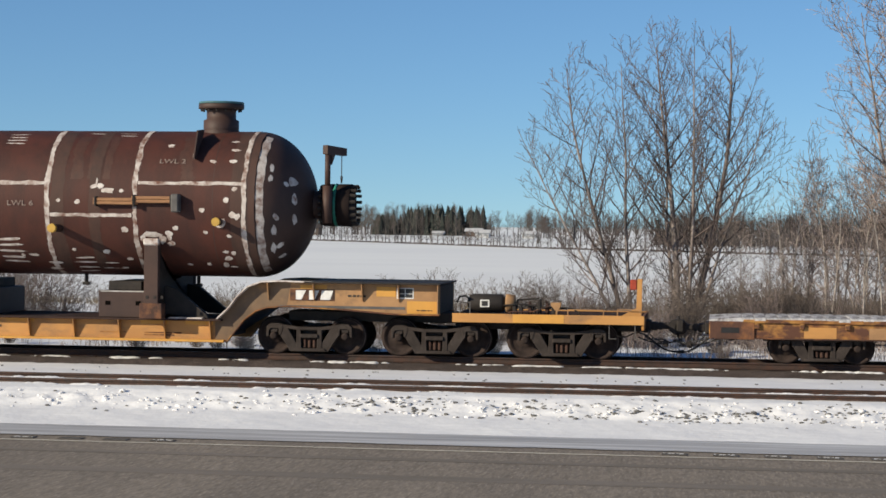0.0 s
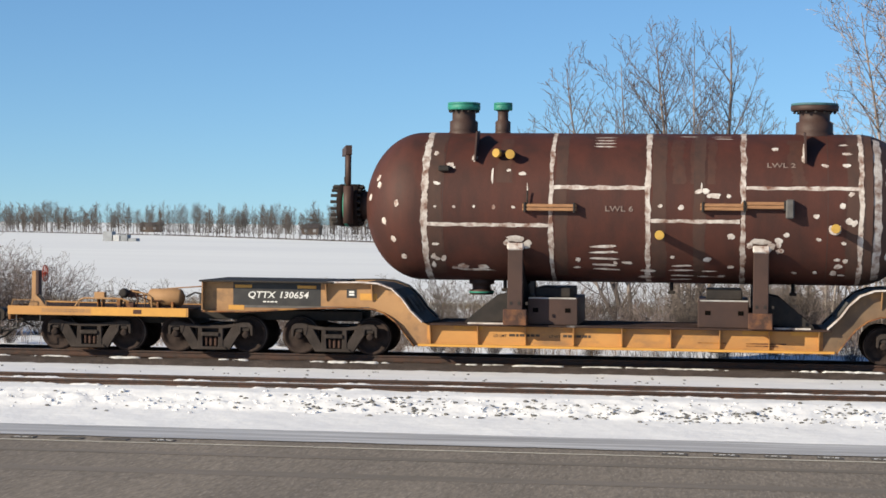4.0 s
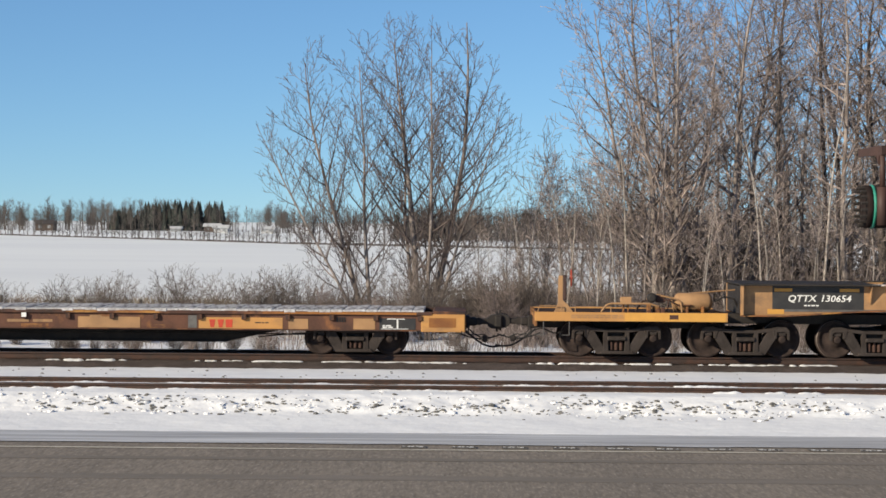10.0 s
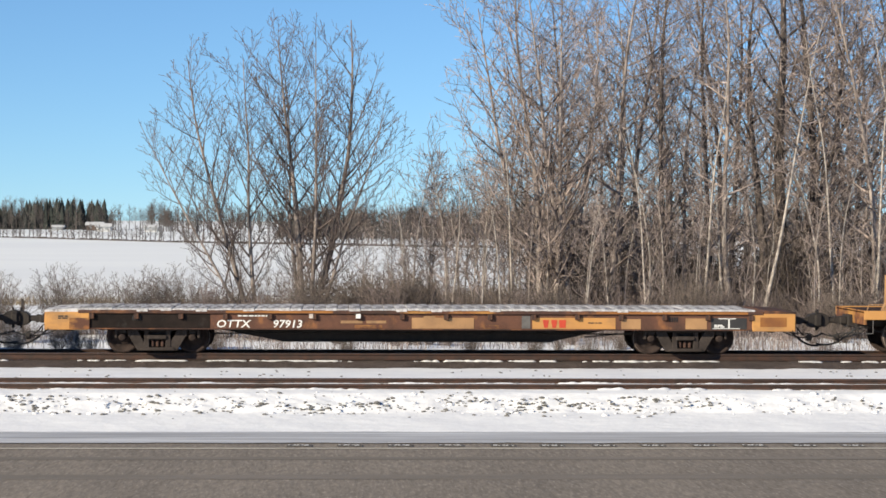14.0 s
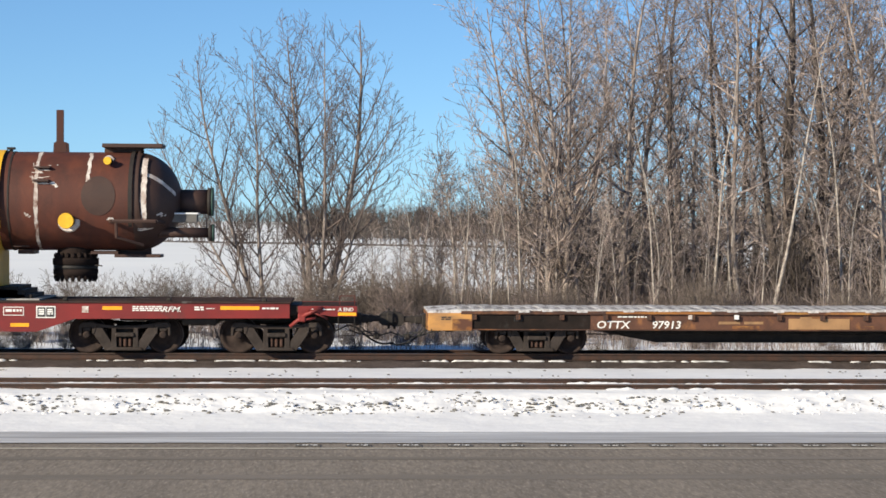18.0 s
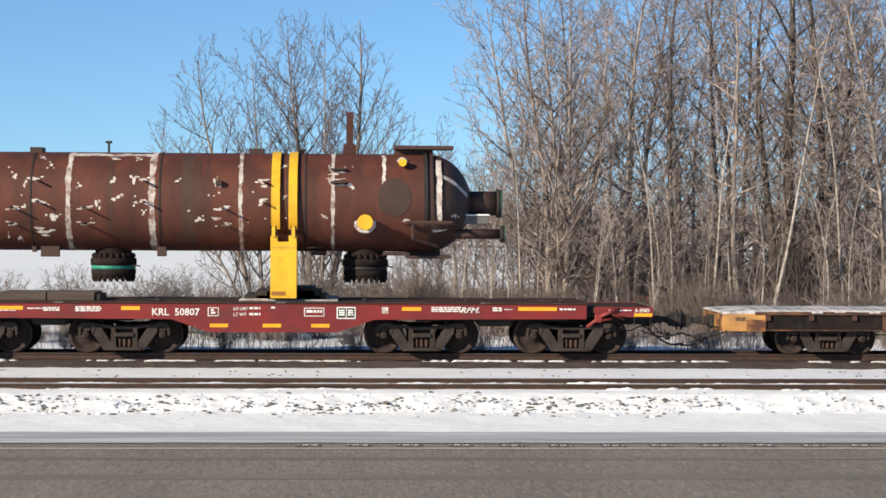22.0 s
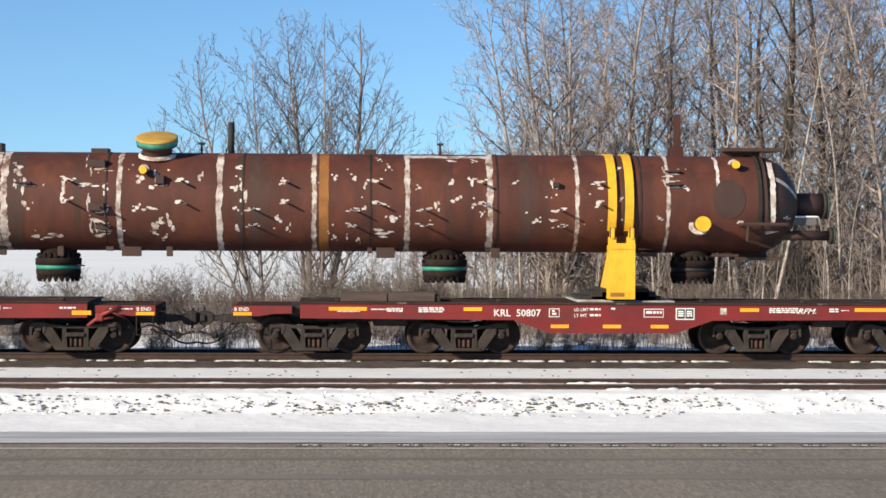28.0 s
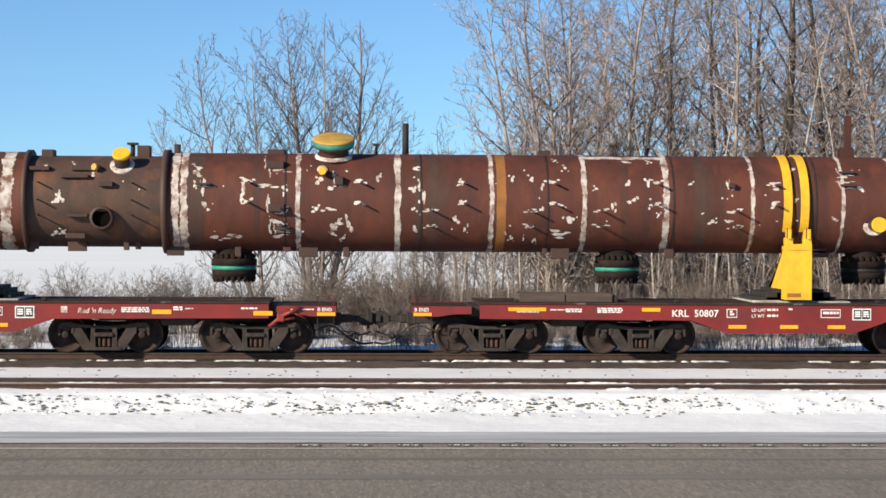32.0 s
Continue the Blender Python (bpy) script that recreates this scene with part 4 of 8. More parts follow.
RED = material("railcar_red", (0.20, 0.022, 0.021), (0.14, 0.020, 0.020), 0.5, size=0.8, mix=0.3, bump=0.08, third=(0.105, 0.028, 0.026), third_size=1.3, third_spread=(0.55, 0.72))
RED_BRIGHT = material("bright_red_rigging", (0.21, 0.03, 0.027), (0.13, 0.025, 0.023), 0.5, size=3, mix=0.25)
REFLECT = material("reflective_yellow_strip", (0.85, 0.38, 0.03), (0.75, 0.31, 0.025), 0.35, size=3, mix=0.15, bump=0.0)
LETTER = material("white_lettering", (0.72, 0.72, 0.70), (0.60, 0.60, 0.58), 0.6, size=8, mix=0.2, bump=0.0)
LETTER_DARK = material("dark_lettering", (0.06, 0.045, 0.035), None, 0.7, size=8, mix=0.2, bump=0.0)
LETTER_RED = material("red_lettering", (0.50, 0.06, 0.03), (0.40, 0.05, 0.03), 0.6, size=5, mix=0.3, bump=0.0)
FLAG = material("orange_red_paint", (0.36, 0.052, 0.026), (0.26, 0.042, 0.025), 0.5, size=5, mix=0.2)
RUBBER = material("black_hose", (0.018, 0.018, 0.019), None, 0.6, size=5, mix=0.2)


# ---- small parts of the train ----
def plate(name, x0, x1, z0, z1, y, mat, parent, label="", depth=0.006):
    """A thin plate or painted panel on a side that faces the road."""
    bm = bmesh.new()
    box(bm, x0, x1, y - depth, y, z0, z1)
    return part(name, bm, mat, parent, label)


FONTS = {}


def lettering(text, x, z, size, y, mat, parent, slant=0.0, wide=1.0):
    """Raised painted letters on a side that faces the road."""
    key = (text, slant)
    if key not in FONTS:
        curve = bpy.data.curves.new("lettering", "FONT")
        curve.body, curve.size, curve.shear, curve.extrude, curve.offset = text, 1.0, slant, 0.002, 0.012
        curve.resolution_u = 2
        holder = bpy.data.objects.new("lettering", curve)
        FONTS[key] = bpy.data.meshes.new_from_object(holder)
        bpy.data.objects.remove(holder)
    mesh = FONTS[key].copy()
    mesh.materials.clear()
    mesh.materials.append(mat)
    mesh.transform(Matrix.Translation((x, y, z)) @ Euler((radians(90), 0, 0)).to_matrix().to_4x4() @ Matrix.Diagonal((size * wide, size, 1, 1)))
    ob = new("lettering", mesh)
    ob.parent = parent
    return ob


def bars(x0, x1, z0, z1, y, mat, parent, rows=2, seed=1):
    """Plain bars in place of small writing that cannot be read."""
    rng, bm = random.Random(seed), bmesh.new()
    step = (z1 - z0) / rows
    for r in range(rows):
        x = x0
        while x < x1 - 0.03:
            w = min(rng.uniform(0.05, 0.16), x1 - x)
            box(bm, x, x + w, y - 0.004, y, z1 - step * (r + 0.72), z1 - step * r)
            x += w + 0.025
    return tagged(part("writing", bm, mat, parent), kind="stuff")


def emblem(x0, x1, z0, z1, y, mat, parent, slant=0.0):
    """A painted emblem: a row of plain slanted blocks."""
    bm = bmesh.new()
    w, h = (x1 - x0) / 3, z1 - z0
    for k in range(3):
        a, m = x0 + k * w, (0.24, 0.24, 0.08)[k] * w
        slab(bm, [(a + m, z0), (a + w * 0.9 - m, z0), (a + w * 0.9 - m * 0.3 + slant * h, z1), (a + m * 0.3 + slant * h, z1)], y - 0.004, y)
    return part("emblem", bm, mat, parent)


WHEELS = {}


def wheelset(car, x, r):
    """An axle with two flanged wheels, turning about its own middle."""
    key = round(r, 3)
    if key not in WHEELS:
        bm = bmesh.new()
        tube(bm, (0, -1.02, 0), (0, 1.02, 0), 0.075, seg=14)
        axle = bpy.data.meshes.new("wheelset")
        bm.to_mesh(axle)
        bm.free()
        axle.materials.append(STEEL)
        bm = bmesh.new()
        prof = [(-0.07, 0.09), (-0.078, 0.16), (-0.02, 0.19), (-0.015, r - 0.10), (-0.068, r - 0.075), (-0.068, r - 0.008), (0.03, r), (0.042, r + 0.026), (0.066, r + 0.026), (0.066, r - 0.07), (0.02, r - 0.10), (0.015, 0.19), (0.07, 0.16), (0.07, 0.09)]
        lathe(bm, prof, 40, "y")
        for f in bm.faces:
            c = f.calc_center_median()
            if -0.069 < c.y < 0.035 and math.hypot(c.x, c.z) > r - 0.012:
                f.material_index = 1
        disc = bpy.data.meshes.new("wheel")
        bm.to_mesh(disc)
        bm.free()
        disc.materials.append(WHEEL)
        disc.materials.append(TREAD)
        WHEELS[key] = axle, disc
    ws = new("wheelset", WHEELS[key][0])
    ws.parent, ws.location = car, (x, 0, r)
    for y, turn in ((-0.755, 0), (0.755, 180)):
        w = new("wheel", WHEELS[key][1])
        w.parent, w.matrix_basis = ws, pose(0, y, 0, 0, 0, turn)
    return ws


FRAMES = {}


def side_frame_mesh(half, r):
    """The cast side of a two-axle truck, standing at its own middle."""
    bm = bmesh.new()
    h = half
    slab(bm, [(-h + 0.22, r + 0.20), (-h + 0.24, r + 0.29), (-0.28, r + 0.235), (0.28, r + 0.235), (h - 0.24, r + 0.29), (h - 0.22, r + 0.20), (0.30, r + 0.155), (-0.30, r + 0.155)], -0.09, 0.09)
    for s in (-1, 1):
        hood = [(h - 0.25, r + 0.20), (h - 0.25, r + 0.295), (h - 0.12, r + 0.325), (h + 0.10, r + 0.315), (h + 0.185, r + 0.24), (h + 0.19, r - 0.02), (h + 0.125, r - 0.02), (h + 0.115, r + 0.15), (h + 0.06, r + 0.19), (h - 0.13, r + 0.19), (h - 0.145, r + 0.02), (h - 0.20, r + 0.02)]
        slab(bm, [(s * x, z) for x, z in hood], -0.10, 0.10)
        slab(bm, [(s * x, z) for x, z in ((h - 0.17, r + 0.23), (h - 0.36, r + 0.23), (0.29, 0.22), (0.29, 0.08), (0.50, 0.08), (h - 0.17, r + 0.02))], -0.085, 0.085)
        slab(bm, [(s * 0.33, r + 0.17), (s * 0.22, r + 0.17), (s * 0.20, 0.13), (s * 0.345, 0.13)], -0.10, 0.10)
        slab(bm, [(s * (h - 0.11), r + 0.185), (s * (h + 0.10), r + 0.185), (s * (h + 0.085), r + 0.09), (s * (h - 0.095), r + 0.09)], -0.06, 0.06)
    slab(bm, [(-0.46, 0.085), (0.46, 0.085), (0.40, 0.165), (-0.40, 0.165)], -0.14, 0.14)
    slab(bm, [(-0.24, 0.16), (0.24, 0.16), (0.24, r + 0.16), (-0.24, r + 0.16)], 0.085, 0.105)
    bmesh.ops.bevel(bm, geom=list(bm.edges), offset=0.012, segments=1, affect="EDGES")
    mesh = bpy.data.meshes.new("side_frame")
    bm.to_mesh(mesh)
    bm.free()
    mesh.materials.append(TRUCK)
    bm = bmesh.new()
    prof = []
    for k in range(9):
        prof += [(0.185 + 0.035 * k, 0.052), (0.20 + 0.035 * k, 0.040)]
    lathe(bm, [p for p in prof if p[0] < r - 0.07], 10, "z")
    spring = bpy.data.meshes.new("spring")
    bm.to_mesh(spring)
    bm.free()
    spring.materials.append(SPRING)
    bm = bmesh.new()
    lathe(bm, [(-0.075, 0.045), (-0.07, 0.085), (0.0, 0.10), (0.10, 0.105)], 18, "y")
    cap = bpy.data.meshes.new("bearing_cap")
    bm.to_mesh(cap)
    bm.free()
    cap.materials.append(WHEEL)
    bm = bmesh.new()
    box(bm, -0.24, 0.24, -1.18, 1.18, r - 0.05, r + 0.055, 0.02)
    box(bm, -0.30, 0.30, -0.45, 0.45, r + 0.05, r + 0.26, 0.02)
    bolster = bpy.data.meshes.new("bolster")
    bm.to_mesh(bolster)
    bm.free()
    bolster.materials.append(TRUCK)
    return mesh, spring, cap, bolster


def truck(car, x, half, r):
    """Two wheelsets, two side frames with springs and bearing caps, and a bolster."""
    key = (half, r)
    if key not in FRAMES:
        FRAMES[key] = side_frame_mesh(half, r)
    mesh, spring, cap, bolster = FRAMES[key]
    b = new("bolster", bolster)
    b.parent, b.location = car, (x, 0, 0)
    for y, turn in ((-1.03, 0), (1.03, 180)):
        f = new("side_frame", mesh)
        f.parent, f.matrix_basis = car, pose(x, y, 0, 0, 0, turn)
        for k in (-0.125, 0.0, 0.125):
            s = new("spring", spring)
            s.parent, s.location = f, (k, 0, 0)
        for k in (-half, half):
            c = new("bearing_cap", cap)
            c.parent, c.location = f, (k, -0.06, r)
    for k in (-half, half):
        wheelset(car, x + k, r)


def coupler(car, x, way, z=0.86):
    """Draft gear, knuckle, cut lever and air hose on one end of a car."""
    bm = bmesh.new()
    box(bm, -0.05, 0.16, -0.30, 0.30, z - 0.17, z + 0.15, 0.03)
    box(bm, 0.14, 0.34, -0.20, 0.20, z - 0.11, z + 0.10, 0.03)
    box(bm, 0.30, 0.70, -0.11, 0.11, z - 0.075, z + 0.075, 0.03)
    tube(bm, (0.40, -0.16, z), (0.40, 0.16, z), 0.10, seg=10)
    slab(bm, [(0.62, z - 0.10), (0.70, z - 0.17), (0.90, z - 0.19), (0.98, z - 0.13), (0.98, z + 0.15), (0.88, z + 0.20), (0.70, z + 0.16), (0.62, z + 0.09)], -0.20, 0.14)
    box(bm, 0.80, 1.02, -0.24, -0.04, z - 0.17, z + 0.18, 0.05)
    tube(bm, (0.86, -0.14, z - 0.26), (0.86, -0.14, z + 0.27), 0.03, seg=8)
    box(bm, 0.80, 0.96, 0.05, 0.20, z - 0.10, z + 0.10, 0.04)
    c = part("coupler", bm, STEEL, car)
    c.matrix_basis = pose(x, 0, 0, 0, 0, 0 if way > 0 else 180)
    bm = bmesh.new()
    tube(bm, (0.12, -1.2, z - 0.12), (0.12, -0.1, z - 0.12), 0.016, seg=6)
    tube(bm, (0.12, -1.2, z - 0.12), (0.12, -1.24, z - 0.30), 0.016, seg=6)
    lever = part("cut_lever", bm, STEEL, car)
    lever.matrix_basis = pose(x, 0, 0) @ Matrix.Diagonal((way, 1, 1, 1))
    runs = [("air_hose", 0.028, [(0.05 + 0.95 * f, -0.55 + 0.25 * f, z - 0.22 - 0.42 * math.sin(min(1.0, f * 1.05) * math.pi * 0.62)) for f in [k / 9 for k in range(10)]]),
            ("signal_hose", 0.02, [(-0.15 + 1.1 * f, -0.75 + 0.2 * f, z - 0.26 - 0.16 * math.sin(f * math.pi * 0.9)) for f in [k / 9 for k in range(10)]]),
            ("chain", 0.016, [(0.55 * f, -0.95 + 0.3 * f, z - 0.15 - 0.20 * math.sin(f * 2.4) - 0.05 * math.sin(f * 9)) for f in [k / 9 for k in range(10)]]),
            ("chain", 0.016, [(0.15 + 0.65 * f, -1.1 + 0.3 * f, z - 0.15 - 0.20 * math.sin(f * 2.4) - 0.05 * math.sin(f * 9)) for f in [k / 9 for k in range(10)]])]
    for name, r, pts in runs:
        handrail([(x + way * p, q, h) for p, q, h in pts], car, RUBBER, r, name)
    bm = bmesh.new()
    box(bm, way * 0.55 - 0.07, way * 0.55 + 0.07, -0.72, -0.55, z - 0.5, z - 0.34, 0.03)
    part("hose_coupling", bm, STEEL, car).location = (x, 0, 0)
    bm = bmesh.new()
    pts = [Vector((way * (-0.7 + 0.8 * f), -1.05 + 0.3 * f, z - 0.20 - 0.06 * math.sin(f * 7))) for f in [k / 7 for k in range(8)]]
    for a, b in zip(pts, pts[1:]):
        tube(bm, a, b, 0.02, seg=6)
    part("brake_pipe", bm, STEEL, car).location = (x, 0, 0)


def handrail(pts, parent, mat, r=0.014, name="grab_rail"):
    bm = bmesh.new()
    for a, b in zip(pts, pts[1:]):
        tube(bm, a, b, r, seg=6)
    return part(name, bm, mat, parent)


def brake_wheel(parent, x, y, z, mat):
    bm = bmesh.new()
    for k in range(20):
        a, b = k * math.tau / 20, (k + 1) * math.tau / 20
        tube(bm, (x, y + 0.21 * math.cos(a), z + 0.21 * math.sin(a)), (x, y + 0.21 * math.cos(b), z + 0.21 * math.sin(b)), 0.016, seg=5, caps=False)
    for k in range(5):
        a = k * math.tau / 5
        tube(bm, (x, y, z), (x, y + 0.2 * math.cos(a), z + 0.2 * math.sin(a)), 0.012, seg=5)
    tube(bm, (x - 0.05, y, z), (x + 0.05, y, z), 0.035, seg=8)
    return part("brake_wheel", bm, mat, parent)


# ---- the rail cars ----


def depressed_car(u):
    """Twelve-axle flat car with a sunken middle deck between two goosenecks."""
    car = thing("depressed_centre_car", pose(u, LOADED_Y, 0), "long yellow twelve-axle depressed-centre flat car with grimy trucks", "rail car", "cars of the train")
    # sunken deck: plate, webs, flanges, ribs
    bm = bmesh.new()
    box(bm, -4.9, 5.2, -1.53, 1.53, 0.845, 0.895, 0.008)
    part("deck_plate", bm, DECK_STEEL, car, "dark worn steel deck plate")
    for s in (-1, 1):
        bm = bmesh.new()
        slab(bm, [(-5.25, 0.36), (5.32, 0.36), (5.32, 0.845), (-5.25, 0.845)], s * 1.27, s * 1.30)
        part("web", bm, YELLOW, car)
        bm = bmesh.new()
        box(bm, -5.2, 5.28, min(s * 1.25, s * 1.53), max(s * 1.25, s * 1.53), 0.30, 0.36, 0.006)
        part("bottom_flange", bm, YELLOW_NEW, car)
    bm = bmesh.new()
    slab(bm, [(-0.012, 0.37), (0.012, 0.37), (0.012, 0.843), (-0.012, 0.843)], -1.52, -1.30)
    for v in bm.verts:
        if v.co.z < 0.5 and v.co.y < -1.4:
            v.co.y = -1.36
    rib = part("rib", bm, YELLOW, car)
    rib.location = (-4.9, 0, 0)
    for k in range(1, 9):
        same("rib", rib, -4.9 + 1.224 * k, 0, 0)
    for k, x in enumerate((-4.3, -0.65, 3.0, 4.2)):
        plate("yellow_patch", x, x + 0.75, 0.74, 0.835, -1.305, YELLOW_NEW, car)
    for word, x in (("LD LMT", -3.28), ("LT WT", -1.86)):
        lettering(word, x, 0.565, 0.10, -1.303, LETTER_DARK, car)
    for x0, x1, z in ((-2.88, -2.1, 0.56), (-1.5, -0.8, 0.56)):
        bars(x0, x1, z, z + 0.09, -1.303, LETTER_DARK, car, 1, int(x0 * 10) + 90)
    for x0, x1, z in ((1.9, 2.6, 0.50), (3.1, 4.1, 0.50), (3.1, 3.9, 0.44)):
        plate("stencil_bar", x0, x1, z, z + 0.03, -1.303, YELLOW_WORN, car)
    bm = bmesh.new()
    box(bm, -5.2, 5.2, -1.26, 1.26, 0.40, 0.80)
    part("centre_box", bm, STEEL, car)

    # goosenecks and upper spans at both ends
    for s in (-1, 1):
        top = [(10.90, 1.87), (7.6, 1.88), (6.75, 1.90), (6.25, 1.87), (5.9, 1.74), (5.62, 1.48), (5.4, 1.18), (5.1, 0.90)]
        low = [(5.0, 0.86), (5.0, 0.31), (5.32, 0.31), (5.55, 0.60), (5.8, 0.92), (6.1, 1.14), (6.4, 1.24), (6.9, 1.28), (8.3, 1.22), (9.7, 1.12), (10.90, 1.11)]
        outline = [(s * x, z) for x, z in top[::1] + low]
        for y in (-1.304, 1.244):
            bm = bmesh.new()
            slab(bm, outline, y, y + 0.06)
            part("gooseneck_side", bm, YELLOW_TAN, car)
            if s > 0:
                neck = [(7.0, 1.86)] + top[2:] + low[:8]
                bm = bmesh.new()
                slab(bm, neck, y - 0.004 if y < 0 else y + 0.05, y + 0.01 if y < 0 else y + 0.064)
                part("grimy_neck", bm, NECK, car, "grimy brown paint on the curved neck")
        rim = top[1:] if s < 0 else top[1:]
        for y in (-1.56, 1.30):
            bm = bmesh.new()
            for (x0, z0), (x1, z1) in zip(rim, rim[1:]):
                slab(bm, [(s * x0, z0), (s * x1, z1), (s * (x1 - 0.01), z1 + 0.035), (s * (x0 - 0.01), z0 + 0.035)], y, y + 0.26)
            part("rim_flange", bm, CHALK if y < 0 else STEEL, car, "pale snow-dusted rim of the gooseneck")
        bm = bmesh.new()
        slab(bm, [(s * 10.9, 1.84), (s * 6.4, 1.85), (s * 5.85, 1.62), (s * 5.1, 0.84), (s * 5.2, 0.5), (s * 5.9, 0.95), (s * 6.4, 1.26), (s * 10.9, 1.14)], -1.235, 1.235)
        part("span_body", bm, STEEL, car)
        bm = bmesh.new()
        box(bm, min(s * 7.4, s * 10.95), max(s * 7.4, s * 10.95), -1.58, 1.58, 1.87, 1.915, 0.008)
        part("top_flange", bm, STEEL, car)
        under = low[2:]
        for y in (-1.46, 1.26):
            bm = bmesh.new()
            for (x0, z0), (x1, z1) in zip(under, under[1:]):
                slab(bm, [(s * x0, z0), (s * x1, z1), (s * x1, z1 - 0.03), (s * x0, z0 - 0.03)], y, y + 0.20)
            part("lower_flange", bm, YELLOW_WORN, car)
        for x in (6.42, 7.62, 8.89, 9.84, 10.87) if s > 0 else (6.42, 7.62, 10.87):
            for side in (-1, 1):
                bm = bmesh.new()
                box(bm, s * x - 0.012, s * x + 0.012, min(side * 1.30, side * 1.55), max(side * 1.30, side * 1.55), 1.42 if x < 10.5 else 1.13, 1.868)
                for v in bm.verts:
                    if v.co.z < 1.5 and abs(v.co.y) > 1.4 and x < 10.5:
                        v.co.y = side * 1.34
                part("gusset", bm, YELLOW_TAN, car)
        # cross plate between the two curved rims, with bars along it
        bend = [(x, z - 0.004) for x, z in top[2:]] + [(4.98, 0.895)]
        bm = bmesh.new()
        slab(bm, [(s * x, z) for x, z in bend] + [(s * (x + 0.05), z - 0.05) for x, z in bend[::-1]], -1.235, 1.235)
        # dark steel puts the shadow on the slope into the plate's colour
        part("slope_plate", bm, STEEL, car, "steel plate between the curved rims, its colour dark for shadow")
        for y in (-0.55, 0.05, 0.65):
            bm = bmesh.new()
            slab(bm, [(s * 5.66, 1.55), (s * 5.36, 1.13), (s * 5.31, 1.16), (s * 5.61, 1.58)], y, y + 0.10)
            part("slope_bar", bm, STEEL_GREY, car)
        # span bolster below and end platform
        bm = bmesh.new()
        box(bm, min(s * 6.8, s * 12.2), max(s * 6.8, s * 12.2), -0.6, 0.6, 0.86, 1.12, 0.02)
        box(bm, min(s * 11.2, s * 16.1), max(s * 11.2, s * 16.1), -0.55, 0.55, 0.72, 0.95, 0.02)
        part("span_bolster", bm, STEEL, car)
        bm = bmesh.new()
        box(bm, min(s * 11.25, s * 16.13), max(s * 11.25, s * 16.13), -1.46, 1.46, 1.10, 1.14, 0.006)
        part("platform_deck", bm, DECK_STEEL, car)
        for y in (-1.5, 1.46):
            bm = bmesh.new()
            box(bm, min(s * 11.25, s * 16.13), max(s * 11.25, s * 16.13), y, y + 0.05, 0.935, 1.165, 0.006)
            part("platform_sill", bm, YELLOW, car)
        if s > 0:
            plate("yellow_patch", 12.8, 14.1, 0.945, 1.155, -1.503, YELLOW_NEW, car)
        else:
            plate("yellow_patch", -13.85, -11.3, 0.945, 1.155, -1.503, YELLOW_NEW, car)
            bars(-15.2, -13.9, 1.0, 1.10, -1.503, YELLOW_TAN, car, 2, 51)
            plate("box_border", -12.72, -12.50, 1.0, 1.11, -1.511, BROWN_WORN, car, depth=0.003)
        bm = bmesh.new()
        box(bm, min(s * 16.06, s * 16.13), max(s * 16.06, s * 16.13), -1.46, 1.46, 0.80, 1.165, 0.01)
        part("end_sill", bm, YELLOW_WORN, car)
        coupler(car, s * 16.1, s)
        for x in (s * 15.25, s * 15.9):
            handrail([(x, -1.47, 0.94), (x, -1.47, 0.58), (x + s * 0.18, -1.47, 0.58)], car, STEEL_GREY, 0.012, "step_iron")
        # brake reservoir, pipes and valves on the platform
        xa, xb = sorted((s * 11.55, s * 12.55))
        bm = bmesh.new()
        lathe(bm, [(xa, 0.08), (xa + 0.06, 0.20), (xa + 0.12, 0.235), (xb - 0.12, 0.235), (xb - 0.06, 0.20), (xb, 0.08)], 20, "x", (0, -0.75, 1.41))
        part("air_reservoir", bm, YELLOW_TAN if s < 0 else STEEL, car, "yellow-tan air reservoir" if s < 0 else "dark air reservoir with a yellow end")
        if s > 0:
            bm = bmesh.new()
            lathe(bm, [(12.55, 0.235), (12.6, 0.24), (12.78, 0.22), (12.8, 0.1)], 18, "x", (0, -0.75, 1.41))
            part("reservoir_end", bm, YELLOW_TAN, car)
        if s < 0:
            for x0, x1, y0, z0, z1, m in ((-13.92, -13.64, -1.05, 1.35, 1.54, YELLOW_TAN), (-13.86, -13.82, -1.0, 1.14, 1.36, YELLOW_WORN), (-13.74, -13.70, -1.0, 1.14, 1.36, YELLOW_WORN),
                                          (-13.26, -13.16, -1.20, 1.06, 1.36, YELLOW_WORN), (-12.90, -12.80, -1.20, 1.06, 1.28, BROWN_WORN), (-13.10, -12.92, -1.10, 1.14, 1.30, YELLOW_WORN),
                                          (-13.00, -12.78, -0.95, 1.40, 1.60, BROWN_WORN), (-11.85, -11.78, -1.00, 1.14, 1.30, YELLOW_WORN), (-12.25, -12.18, -1.00, 1.14, 1.30, YELLOW_WORN)):
                bm = bmesh.new()
                box(bm, x0, x1, y0, y0 + 0.2, z0, z1, 0.012)
                part("valve_box" if x1 - x0 > 0.15 else "bracket", bm, m, car)
            bm = bmesh.new()
            lathe(bm, [(-1.12, 0.06), (-1.1, 0.12), (-0.95, 0.13), (-0.88, 0.07)], 16, "y", (-13.12, 0, 1.52))
            part("brake_valve", bm, STEEL, car)
